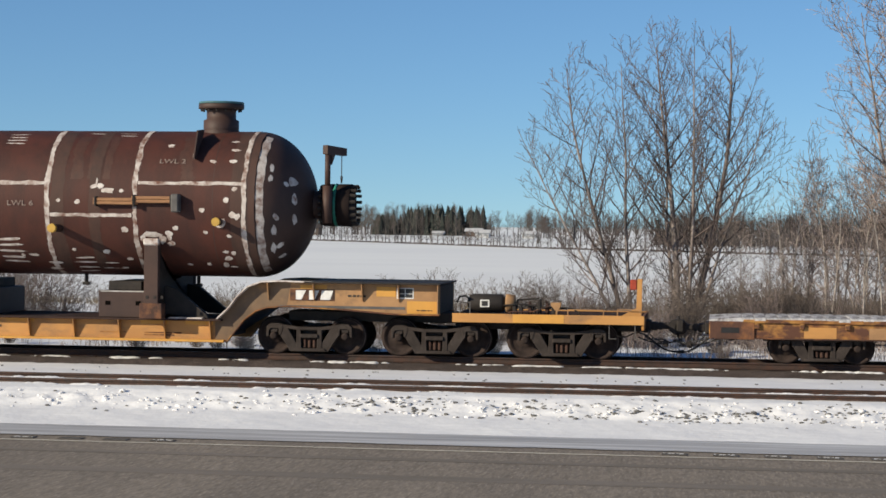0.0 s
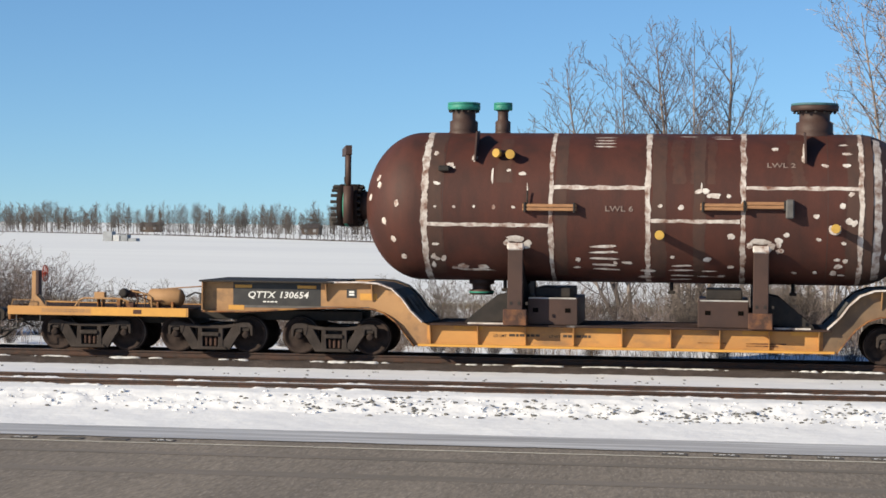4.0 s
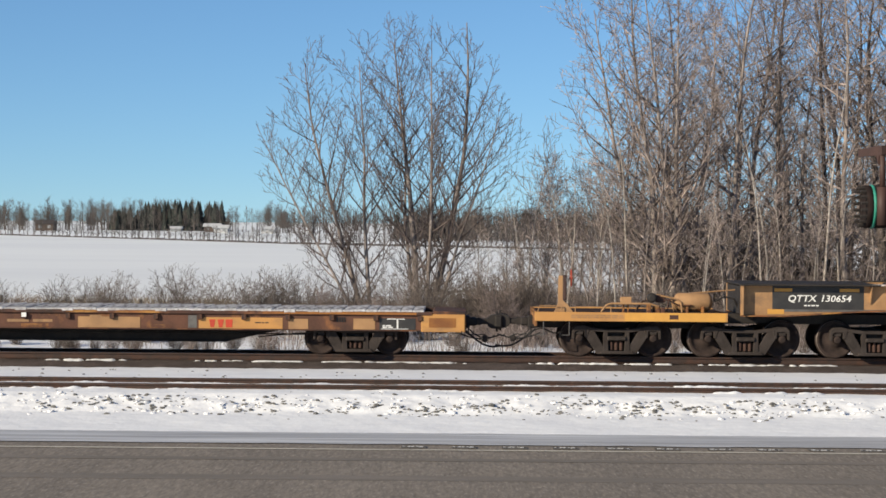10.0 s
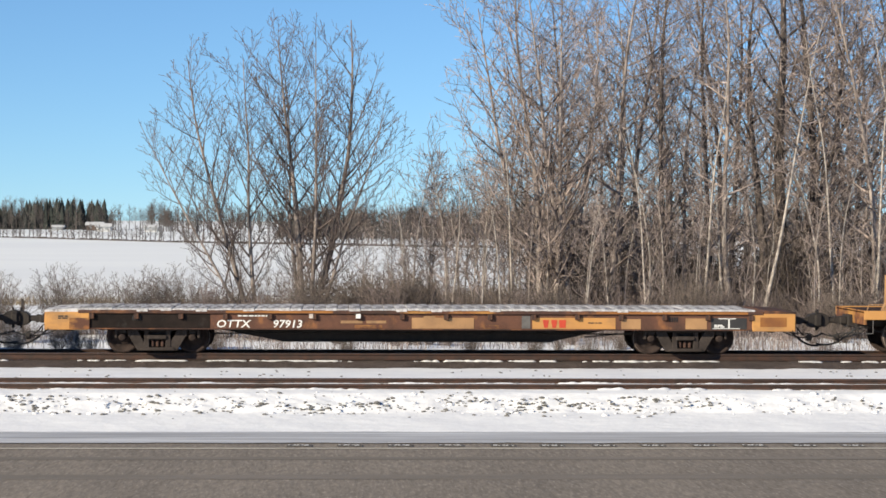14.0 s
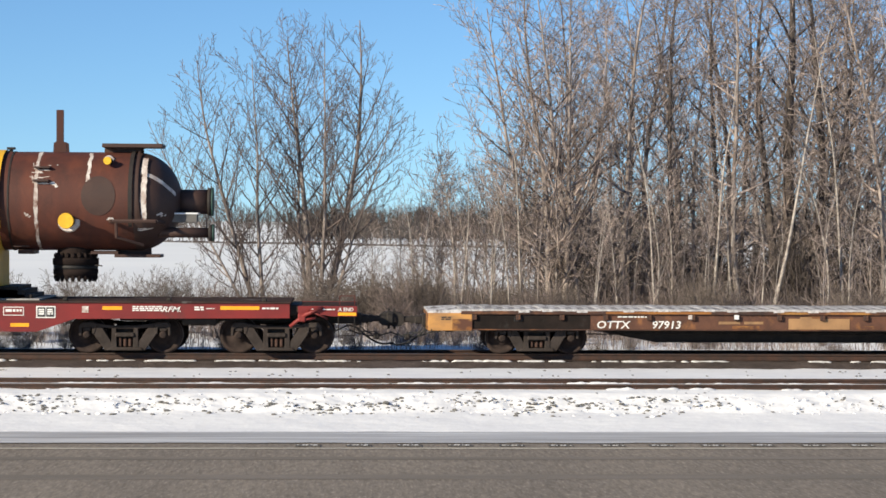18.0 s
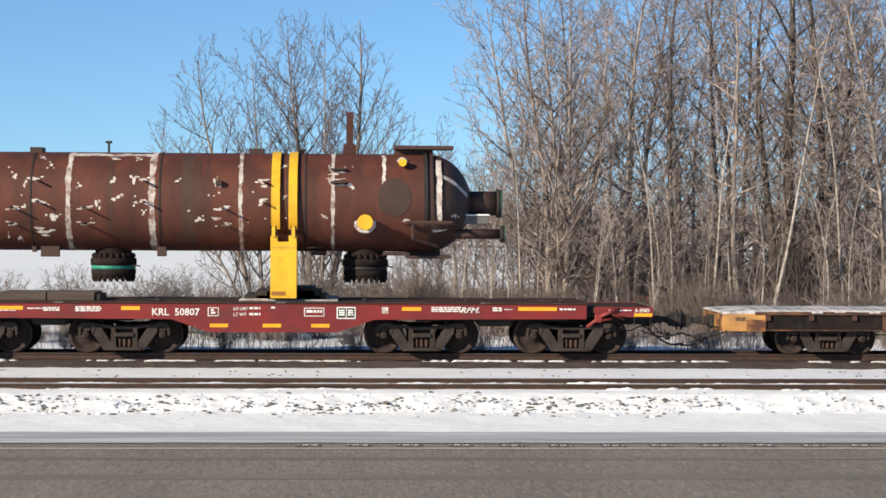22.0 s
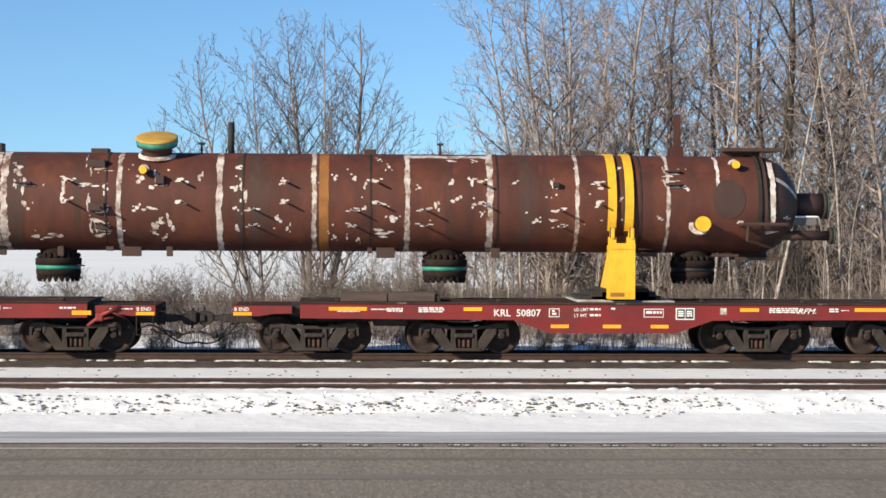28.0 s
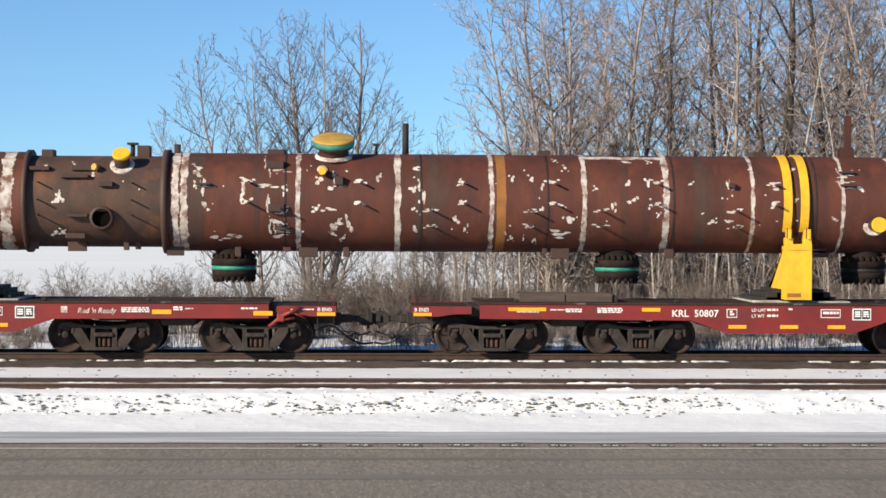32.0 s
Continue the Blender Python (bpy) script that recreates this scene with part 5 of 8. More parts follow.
            for pts, m, r in (([(-14.42, -1.1, 1.16), (-14.28, -1.1, 1.34), (-14.15, -1.1, 1.375), (-13.2, -1.1, 1.375), (-12.95, -1.1, 1.30)], YELLOW_TAN, 0.028),
                              ([(-13.25, -0.9, 1.48), (-12.95, -0.9, 1.60), (-12.62, -0.9, 1.52), (-12.55, -0.95, 1.18)], YELLOW_TAN, 0.022),
                              ([(-12.9, -1.0, 1.58), (-12.5, -1.0, 1.50), (-12.38, -1.0, 1.42), (-12.36, -1.05, 1.16)], YELLOW_TAN, 0.022),
                              ([(-12.46, -0.75, 1.60), (-11.9, -0.7, 1.655), (-10.95, -0.6, 1.73)], YELLOW_TAN, 0.02),
                              ([(-11.5, -0.8, 1.44), (-11.25, -0.8, 1.56), (-11.0, -0.8, 1.50), (-10.9, -0.7, 1.30)], STEEL, 0.025),
                              ([(-13.5, -0.5, 1.16), (-13.3, -0.5, 1.42), (-12.4, -0.45, 1.46), (-12.2, -0.5, 1.3)], BROWN_WORN, 0.025),
                              ([(-12.75, -1.1, 1.17), (-12.7, -1.1, 1.46), (-12.45, -1.0, 1.34), (-12.1, -1.0, 1.34)], BROWN_WORN, 0.02)):
                handrail(pts, car, m, r, "brake_pipe")
        else:
            rng = random.Random(61)
            for k in range(8):
                x, h, y = 12.65 + 0.16 * k + rng.uniform(-0.06, 0.06), rng.uniform(0.10, 0.34), -1.0 + rng.uniform(-0.15, 0.2)
                bm = bmesh.new()
                box(bm, x - 0.05, x + 0.05, y, y + 0.2, 1.14, 1.14 + h, 0.02)
                tube(bm, (x, y + 0.1, 1.14 + h), (x + rng.uniform(-0.06, 0.06), y + 0.1, 1.20 + h), 0.04, 0.025, 8)
                part("brake_valve", bm, STEEL if k % 3 else BROWN_WORN, car)
            for pts, m, r in (([(12.5, -1.0, 1.36), (12.9, -1.0, 1.40), (13.5, -1.0, 1.34), (14.3, -1.0, 1.30), (14.5, -1.0, 1.16)], STEEL, 0.022),
                              ([(12.8, -0.7, 1.16), (12.85, -0.7, 1.5), (13.4, -0.7, 1.54), (13.45, -0.7, 1.2)], STEEL, 0.022),
                              ([(12.7, -1.1, 1.2), (13.3, -1.1, 1.22), (13.7, -1.05, 1.36)], BROWN_WORN, 0.02),
                              ([(11.42, -1.3, 1.16), (11.42, -1.3, 1.44), (11.68, -1.3, 1.44), (11.68, -1.3, 1.16)], STEEL_GREY, 0.018),
                              ([(11.25, -0.6, 1.40), (11.32, -0.6, 1.56), (11.48, -0.6, 1.58), (11.6, -0.6, 1.48)], RUBBER, 0.025)):
                handrail(pts, car, m, r, "brake_pipe")
            bm = bmesh.new()
            slab(bm, [(13.72, 1.46), (14.0, 1.46), (13.98, 1.36), (13.90, 1.22), (13.90, 1.14), (13.86, 1.14), (13.86, 1.24), (13.74, 1.38)], -1.12, -0.98)
            part("release_handle", bm, YELLOW_TAN, car)
            plate("data_plate", 11.9, 12.14, 1.31, 1.50, -0.985, LETTER, car)
            plate("data_plate", 11.94, 12.10, 1.34, 1.47, -0.992, BLACK_PAINT, car)
        handrail([(s * 14.2, -1.46, 1.165), (s * 14.2, -1.46, 1.3), (s * 15.1, -1.46, 1.3), (s * 15.1, -1.46, 1.165)], car, YELLOW_TAN, 0.012)
        handrail([(s * 15.45, -1.44, 1.165), (s * 15.45, -1.44, 1.32), (s * 16.0, -1.44, 1.32), (s * 16.05, -1.44, 1.165)], car, YELLOW_TAN, 0.012)
        for c in (7.455, 10.745, 14.025):
            truck(car, s * c, 0.945, 0.483)

    # hand brake posts
    bm = bmesh.new()
    slab(bm, [(-15.62, 1.16), (-15.15, 1.16), (-15.30, 1.36), (-15.40, 1.44), (-15.42, 2.08), (-15.52, 2.08), (-15.53, 1.36)], -1.36, -1.14)
    part("brake_post", bm, YELLOW_TAN, car)
    bm = bmesh.new()
    box(bm, -15.42, -15.32, -1.38, -1.14, 1.46, 2.10, 0.02)
    part("brake_housing", bm, RUST_DARK, car, "dark red-brown hand brake housing")
    brake_wheel(car, -15.2, -1.25, 2.02, FLAG)
    bm = bmesh.new()
    slab(bm, [(15.55, 1.16), (16.05, 1.16), (16.06, 2.10), (15.94, 2.10), (15.92, 1.36)], -1.36, -1.20)
    part("brake_post", bm, YELLOW, car)
    bm = bmesh.new()
    box(bm, 15.76, 15.93, -1.38, -1.16, 1.82, 2.08, 0.02)
    part("lamp_bracket", bm, FLAG, car)
    handrail([(15.72, -1.3, 2.0), (15.9, -1.3, 2.03)], car, STEEL, 0.012)

    # painted panels and writing
    # real black paint, carried higher to cover the shade under the top flange
    plate("black_panel", -10.10, -7.78, 1.26, 1.86, -1.302, BLACK_PAINT, car, "black number panel, its top strip painted for the flange's shade")
    lettering("QTTX", -9.72, 1.47, 0.235, -1.312, LETTER, car, 0.18, 1.12)
    lettering("130654", -8.90, 1.47, 0.235, -1.312, LETTER, car, 0.18, 1.12)
    bars(-9.3, -8.9, 1.34, 1.385, -1.31, LETTER, car, 1, 4)
    plate("yellow_patch", -10.22, -9.80, 1.15, 1.27, -1.306, YELLOW_NEW, car)
    plate("yellow_patch", -10.05, -9.6, 1.72, 1.80, -1.31, YELLOW_NEW, car)
    plate("yellow_patch", -8.4, -7.9, 1.72, 1.80, -1.31, YELLOW_NEW, car)
    plate("inspection_box", -7.1, -6.84, 1.50, 1.72, -1.306, BLACK_PAINT, car)
    bars(-7.04, -6.9, 1.54, 1.68, -1.313, LETTER, car, 2, 6)
    plate("yellow_patch", -6.75, -6.3, 1.45, 1.62, -1.306, YELLOW_NEW, car)
    plate("grimy_band", -9.8, -6.5, 1.21, 1.27, -1.308, STEEL_GREY, car)
    plate("black_panel", 6.98, 8.16, 1.41, 1.71, -1.303, BROWN_WORN, car)
    emblem(7.05, 8.10, 1.44, 1.68, -1.312, LETTER, car, 0.25)
    plate("yellow_patch", 7.25, 7.95, 1.72, 1.82, -1.306, YELLOW_NEW, car)
    plate("yellow_patch", 9.25, 9.75, 1.55, 1.80, -1.306, YELLOW_NEW, car)
    plate("yellow_patch", 10.05, 10.86, 1.12, 1.44, -1.306, YELLOW_NEW, car)
    bars(10.3, 10.7, 1.18, 1.22, -1.314, LETTER_DARK, car, 1, 8)
    bars(8.5, 9.0, 1.50, 1.58, -1.305, LETTER_DARK, car, 1, 9)
    plate("inspection_box", 9.78, 10.22, 1.50, 1.78, -1.306, LETTER, car)
    for x0, x1, z0, z1 in ((9.81, 9.99, 1.64, 1.76), (10.01, 10.19, 1.64, 1.76), (9.81, 9.99, 1.53, 1.62), (10.01, 10.19, 1.53, 1.62)):
        plate("box_field", x0, x1, z0, z1, -1.313, BLACK_PAINT, car)
    plate("grimy_band", 6.7, 10.0, 1.22, 1.29, -1.308, STEEL_GREY, car)
    return car


def flat_car(u, worn, lettered, label):
    """Sixty-foot wooden-decked flat car with a fish-belly centre sill."""
    car = thing("flat_car", pose(u, LOADED_Y, 0), label, "rail car", "cars of the train")
    bm = bmesh.new()
    box(bm, -0.143, 0.143, -1.40, 1.40, 1.09, 1.168, 0.01)
    plank = part("deck_plank", bm, DECK_WOOD, car, "grey snow-dusted plank")
    plank.location = (-8.58, 0, 0)
    for k in range(1, 58):
        same("deck_plank", plank, -8.58 + 0.297 * k, random.uniform(-0.015, 0.015), random.uniform(-0.008, 0.012))
    for s in (-1, 1):
        bm = bmesh.new()
        slab(bm, [(s * 9.55, 1.12), (s * 8.75, 1.16), (s * 8.72, 1.12)], -1.38, 1.38)
        box(bm, min(s * 8.7, s * 9.55), max(s * 8.7, s * 9.55), -1.38, 1.38, 1.06, 1.12, 0.008)
        part("end_plate", bm, DECK_WOOD if s < 0 else BROWN_WORN, car)
        for y in (-1.39, 1.33):
            bm = bmesh.new()
            box(bm, min(s * 8.42, s * 9.53), max(s * 8.42, s * 9.53), y, y + 0.06, 0.62, 1.075, 0.012)
            part("end_panel", bm, YELLOW if not worn else SIDE_SILL, car, "yellow corner panel" if not worn else "")
        bm = bmesh.new()
        box(bm, min(s * 9.47, s * 9.55), max(s * 9.47, s * 9.55), -1.36, 1.36, 0.62, 1.10, 0.012)
        part("end_sill", bm, YELLOW_WORN, car)
        coupler(car, s * 9.5, s, 0.84)
        handrail([(s * 9.45, -1.38, 0.66), (s * 9.45, -1.44, 0.60), (s * 9.2, -1.44, 0.60)], car, STEEL, 0.012, "step_iron")
        truck(car, s * 6.74, 0.885, 0.42)
    for y in (-1.36, 1.30):
        bm = bmesh.new()
        box(bm, -8.7, 8.7, y - (0.045 if y < 0 else 0), y + 0.06 + (0.045 if y > 0 else 0), 1.04, 1.13, 0.01)
        part("deck_channel", bm, YELLOW_WORN if worn else BROWN_WORN, car)
        bm = bmesh.new()
        box(bm, -8.45, 8.45, y + 0.02, y + 0.05, 0.66, 1.04)
        part("side_sill", bm, YELLOW_WORN if worn else SIDE_SILL, car)
        bm = bmesh.new()
        box(bm, -8.45, 8.45, y - 0.02, y + 0.10, 0.635, 0.665, 0.006)
        part("bottom_flange", bm, BROWN_WORN, car)
    bm = bmesh.new()
    box(bm, -0.06, 0.06, -1.43, -1.34, 0.90, 1.035, 0.012)
    stake = part("stake_pocket", bm, YELLOW_WORN if worn else BROWN_WORN, car)
    stake.location = (-8.36, 0, 0)
    for k in range(1, 16):
        same("stake_pocket", stake, -8.36 + 1.1165 * k, 0, 0)
    for k in range(16):
        same("stake_pocket", stake, -8.36 + 1.1165 * k, 0, 0, rz=180)
    for y in (-0.32, 0.30):
        bm = bmesh.new()
        slab(bm, [(-9.3, 1.0), (9.3, 1.0), (9.3, 0.66), (5.0, 0.64), (3.4, 0.29), (-3.6, 0.28), (-5.4, 0.62), (-9.3, 0.66)], y, y + 0.03)
        part("centre_sill", bm, STEEL, car)
    bm = bmesh.new()
    box(bm, -3.6, 3.4, -0.42, 0.42, 0.275, 0.30)
    part("sill_cover", bm, STEEL, car)
    for k in range(8):
        bm = bmesh.new()
        x = -7.7 + 2.2 * k
        box(bm, x - 0.05, x + 0.05, -1.3, 1.3, 0.72, 1.12)
        part("cross_bearer", bm, STEEL, car)
    bm = bmesh.new()
    lathe(bm, [(1.2, 0.06), (1.25, 0.15), (1.9, 0.15), (1.95, 0.06)], 14, "x", (0, 0.75, 0.55))
    part("air_reservoir", bm, STEEL, car)
    handrail([(-8.2, -1.0, 0.60), (-6.0, -0.6, 0.5), (5.5, -0.55, 0.5), (8.0, -1.0, 0.6)], car, STEEL, 0.018, "brake_pipe")
    handrail([(4.2, -0.5, 0.42), (6.1, -1.1, 0.62)], car, STEEL, 0.018, "brake_rod")
    y = -1.342
    if lettered:
        lettering("OTTX", -5.25, 0.69, 0.27, y - 0.004, LETTER, car, 0.15, 1.15)
        lettering("97913", -3.83, 0.69, 0.27, y - 0.004, LETTER, car, 0.15, 1.12)
        bars(-4.7, -3.9, 0.955, 1.0, y, LETTER, car, 1, 12)
        for x0, x1, z0, z1, m in ((-0.30, 1.28, 0.672, 0.95, YELLOW_TAN), (0.0, 0.3, 0.95, 0.99, YELLOW_TAN), (2.77, 4.9, 0.672, 0.955, YELLOW), (-2.1, -1.55, 0.80, 0.87, YELLOW_TAN), (-1.45, -0.95, 0.80, 0.87, YELLOW_TAN), (-1.75, -1.05, 0.672, 0.76, YELLOW_WORN), (1.5, 2.1, 0.672, 0.76, YELLOW_WORN),
                                  (5.05, 5.55, 0.672, 0.93, YELLOW_TAN), (6.7, 7.25, 0.672, 0.95, YELLOW_TAN), (2.5, 2.72, 0.68, 1.0, STEEL_GREY)):
            plate("paint_patch", x0, x1, z0, z1, y + 0.001 if m is not YELLOW_TAN else y - 0.001, m, car)
        emblem(3.02, 3.66, 0.70, 0.90, y - 0.006, LETTER_RED, car)
        plate("black_panel", 7.36, 8.28, 0.672, 0.96, y, BLACK_PAINT, car)
        for x0, x1, z0, z1 in ((7.55, 8.0, 0.935, 0.955), (7.80, 7.84, 0.69, 0.955), (7.4, 8.1, 0.685, 0.70)):
            plate("panel_frame", x0, x1, z0, z1, y - 0.006, LETTER, car)
        bars(7.44, 7.7, 0.71, 0.79, y - 0.006, LETTER, car, 2, 14)
        bars(4.2, 4.55, 0.80, 0.84, y - 0.006, LETTER_DARK, car, 1, 15)
        plate("tack_board", 8.62, 9.3, 0.74, 0.98, -1.391, ORANGE_RUST, car)
        # grimy stretch of the side, painted darker still for shade
        plate("grimy_panel", -8.42, -5.4, 0.67, 1.03, y, GRIME, car)
        plate("rust_fade", -8.92, -8.42, 0.64, 0.92, -1.391, YELLOW_WORN, car)
        bars(-9.2, -8.95, 0.88, 0.98, -1.393, LETTER_DARK, car, 2, 77)
        for x0, x1, m in ((-5.0, -2.3, ORANGE_RUST), (-0.6, 1.9, YELLOW_WORN), (4.4, 8.3, ORANGE_RUST)):
            plate("rust_run", x0, x1, 1.055, 1.115, -1.406, m, car, depth=0.003)
        for x in (-7.35, 6.28):
            for k in range(4):
                plate("slot", x + 0.06 * k, x + 0.06 * k + 0.035, 0.86, 0.98, y - 0.006, RUBBER, car)
        plate("white_patch", -1.72, -1.6, 0.93, 1.04, -1.431, LETTER, car)
        plate("white_patch", -2.9, -2.8, 0.93, 1.04, -1.431, CHALK, car)
    else:
        for x0, x1, m in ((-7.2, -6.4, YELLOW), (-5.6, -4.9, YELLOW_TAN), (-3.0, -0.6, YELLOW), (0.4, 2.6, YELLOW_TAN), (4.0, 7.4, YELLOW)):
            plate("paint_patch", x0, x1, 0.672, 0.95, y, m, car)
        plate("slot_panel", -9.25, -8.8, 0.78, 0.92, -1.391, RUBBER, car)
        emblem(-1.9, -1.2, 0.70, 0.90, y - 0.006, LETTER_RED, car)
    return car


def red_car(u, lettered):
    """Eight-axle heavy-duty flat car."""
    car = thing("heavy_flat_car", pose(u, LOADED_Y, 0), "red eight-axle heavy-duty flat car with yellow reflective strips", "rail car", "cars of the train")
    outline = [(-7.94, 1.30), (7.94, 1.30), (7.94, 0.93), (2.55, 0.90), (1.62, 0.575), (-1.62, 0.575), (-2.55, 0.90), (-7.94, 0.93)]
    for y in (-1.5, 1.44):
        bm = bmesh.new()
        slab(bm, outline, y, y + 0.06)
        part("side_plate", bm, RED, car)
    bm = bmesh.new()
    slab(bm, [(x * 0.999, z + 0.01) for x, z in outline], -1.43, 1.43)
    part("body", bm, STEEL, car)
    bm = bmesh.new()
    box(bm, -7.98, 7.98, -1.54, 1.54, 1.30, 1.345, 0.008)
    part("deck_plate", bm, DECK_STEEL, car)
    for s in (-1, 1):
        bm = bmesh.new()
        box(bm, min(s * 8.12, s * 9.64), max(s * 8.12, s * 9.64), -1.42, 1.42, 1.08, 1.23, 0.01)
        part("end_deck", bm, DECK_STEEL, car)
        for y in (-1.48, 1.42):
            bm = bmesh.new()
            slab(bm, [(s * 8.15, 1.24), (s * 9.64, 1.24), (s * 9.64, 0.98), (s * 9.0, 0.98), (s * 8.6, 1.04), (s * 8.15, 1.05)], y, y + 0.05)
            part("end_side", bm, RED, car)
        bm = bmesh.new()
        box(bm, min(s * 7.0, s * 9.6), max(s * 7.0, s * 9.6), -0.5, 0.5, 0.75, 1.09, 0.02)
        box(bm, min(s * 7.9, s * 8.2), max(s * 7.9, s * 8.2), -1.2, 1.2, 0.98, 1.25, 0.02)
        part("span_bolster", bm, STEEL, car)
        bm = bmesh.new()
        box(bm, min(s * 3.6, s * 7.6), max(s * 3.6, s * 7.6), -0.8, 0.8, 0.82, 0.93, 0.02)
        box(bm, min(s * 5.2, s * 6.1), max(s * 5.2, s * 6.1), -1.15, 1.15, 0.72, 0.93, 0.05)
        part("centre_bearing", bm, STEEL, car)
        coupler(car, s * 9.6, s)
        for c in (3.77, 7.60):
            truck(car, s * c, 0.965, 0.48)
        plate("reflective_strip", min(s * 9.16, s * 9.62), max(s * 9.16, s * 9.62), 1.0, 1.08, -1.486, REFLECT, car)
        handrail([(s * 9.2, -1.0, 1.24), (s * 9.2, -1.0, 1.48), (s * 9.58, -1.0, 1.48), (s * 9.58, -1.0, 1.24)], car, RED, 0.006)
        handrail([(s * 9.17, -1.46, 1.0), (s * 9.17, -1.46, 0.50), (s * 9.58, -1.46, 0.50), (s * 9.58, -1.46, 1.0)], car, STEEL, 0.011, "stirrup_step")
    # hand brake rigging at one end
    bm = bmesh.new()
    for a, b, r in (((7.95, -1.5, 0.72), (8.45, -1.5, 1.12), 0.045), ((8.25, -1.52, 0.98), (8.75, -1.52, 1.2), 0.05), ((8.1, -1.5, 0.86), (8.6, -1.5, 0.94), 0.03), ((8.45, -1.5, 1.12), (8.9, -1.5, 0.92), 0.025)):
        tube(bm, a, b, r, seg=8)
    box(bm, 8.15, 8.35, -1.56, -1.46, 0.84, 1.06, 0.03)
    part("brake_rigging", bm, RED_BRIGHT, car, "red brake rigging")

    y = -1.504
    upper = ((-7.22, -6.26, 1.13, 1.22), (3.25, 3.74, 1.13, 1.22), (6.20, 7.18, 1.14, 1.23)) if lettered else ((-7.22, -6.75, 1.0, 1.11), (5.02, 5.50, 1.03, 1.14), (7.56, 8.04, 1.0, 1.11))
    for x0, x1, z0, z1 in upper + ((-3.81, -3.34, 1.13, 1.22), (-1.59, -1.13, 0.70, 0.79), (-0.26, 0.20, 0.70, 0.79), (0.96, 1.42, 0.70, 0.79)):
        plate("reflective_strip", x0, x1, z0, z1, y, REFLECT, car)
    if lettered:
        lettering("KRL  50807", -3.05, 1.0, 0.25, y - 0.003, LETTER, car, 0.0, 1.0)
        lettering("A END", 9.17, 1.11, 0.13, -1.487, LETTER, car)
        lettering("B END", -9.6, 1.11, 0.13, -1.487, LETTER, car)
        lettering("RFM.", 4.72, 1.085, 0.19, y - 0.003, LETTER, car, 0.35, 1.25)
    else:
        lettering("B END", 9.17, 1.11, 0.13, -1.487, LETTER, car)
        lettering("A END", -9.6, 1.11, 0.13, -1.487, LETTER, car)
        lettering("Red 'n Ready", 3.15, 1.05, 0.19, y - 0.003, CHALK, car, 0.25, 0.95)
    for x0, x1, z0, z1, n, s in ((-4.95, -4.3, 1.08, 1.22, 3, 1), (-6.15, -5.5, 1.14, 1.18, 1, 2), (-5.75, -5.35, 1.09, 1.2, 2, 3), (4.0, 4.75, 1.09, 1.23, 3, 4), (5.55, 5.78, 1.11, 1.22, 2, 5), (5.85, 6.05, 1.15, 1.18, 1, 6), (7.25, 7.7, 1.14, 1.2, 1, 7), (8.5, 9.1, 1.13, 1.17, 1, 8), (-1.0, -0.32, 1.14, 1.22, 1, 9), (-1.0, -0.32, 0.98, 1.06, 1, 10), (-0.05, 0.1, 1.16, 1.22, 1, 11), (-7.0, -6.4, 1.09, 1.12, 1, 12)):
        if (s != 4 and s not in (9, 10)) if not lettered else s not in (9, 10):
            bars(x0, x1, z0, z1, y, LETTER, car, n, s)
    for word, z in (("LD LMT", 1.135), ("LT WT", 0.985)):
        lettering(word, -1.0, z, 0.11, y - 0.003, LETTER, car)
        bars(-0.6, -0.32, z, z + 0.075, y, LETTER, car, 1, 9)
    if not lettered:
        bars(4.25, 4.95, 1.06, 1.2, y, LETTER, car, 3, 31)
    for x0, x1, z0, z1 in ((-1.64, -1.37, 0.98, 1.2), (0.78, 1.29, 0.98, 1.2)):
        plate("box_border", x0, x1, z0, z1, y, LETTER, car)
        plate("box_field", x0 + 0.02, x1 - 0.02, z0 + 0.02, z1 - 0.02, y - 0.006, RED, car)
    bars(-1.56, -1.45, 1.02, 1.16, y - 0.012, LETTER, car, 2, 21)
    bars(0.84, 1.24, 1.05, 1.14, y - 0.012, LETTER, car, 1, 22)
    plate("data_box", 1.60, 2.08, 0.92, 1.22, y, LETTER, car)
    for x0, x1, z0, z1 in ((1.63, 1.83, 0.95, 1.19), (1.85, 2.05, 0.95, 1.19)):
        plate("box_field", x0, x1, z0, z1, y - 0.006, BLACK_PAINT, car)
    bars(1.66, 1.8, 0.99, 1.15, y - 0.012, LETTER, car, 3, 23)
    bars(1.88, 2.02, 0.99, 1.15, y - 0.012, LETTER, car, 3, 24)
    plate("white_patch", 2.74, 2.90, 1.06, 1.22, y, CHALK, car)
    # deck fittings
    rng = random.Random(8)
    for k in range(5):
        bm = bmesh.new()
        x = (-7.0, -2.9, 2.3, 4.9, 7.3)[k]
        box(bm, x - 0.06, x + 0.06, -1.4, -1.25, 1.345, 1.43, 0.02)
        part("deck_lug", bm, STEEL, car)
    return car


LOADS = []
CARS = [(9.30, flat_car(9.30, True, False, "rust-worn yellow flat car with a snow-dusted plank deck")),
        (-18.0, depressed_car(-18.0)),
        (-45.42, flat_car(-45.42, False, True, "brown and yellow flat car with a snow-dusted plank deck")),
        (-66.40, red_car(-66.40, True)),
        (-87.62, red_car(-87.62, False))]


# ---- what the cars carry ----
def on_shell(x, z, zc, r, lift=0.0):
    """The place on a lying shell's side toward the road, and the way out of it."""
    s = max(-1.0, min(1.0, (z - zc) / r))
    out = Vector((0, -math.sqrt(1 - s * s), s))
    return Vector((x, 0, zc)) + out * (r + lift), out


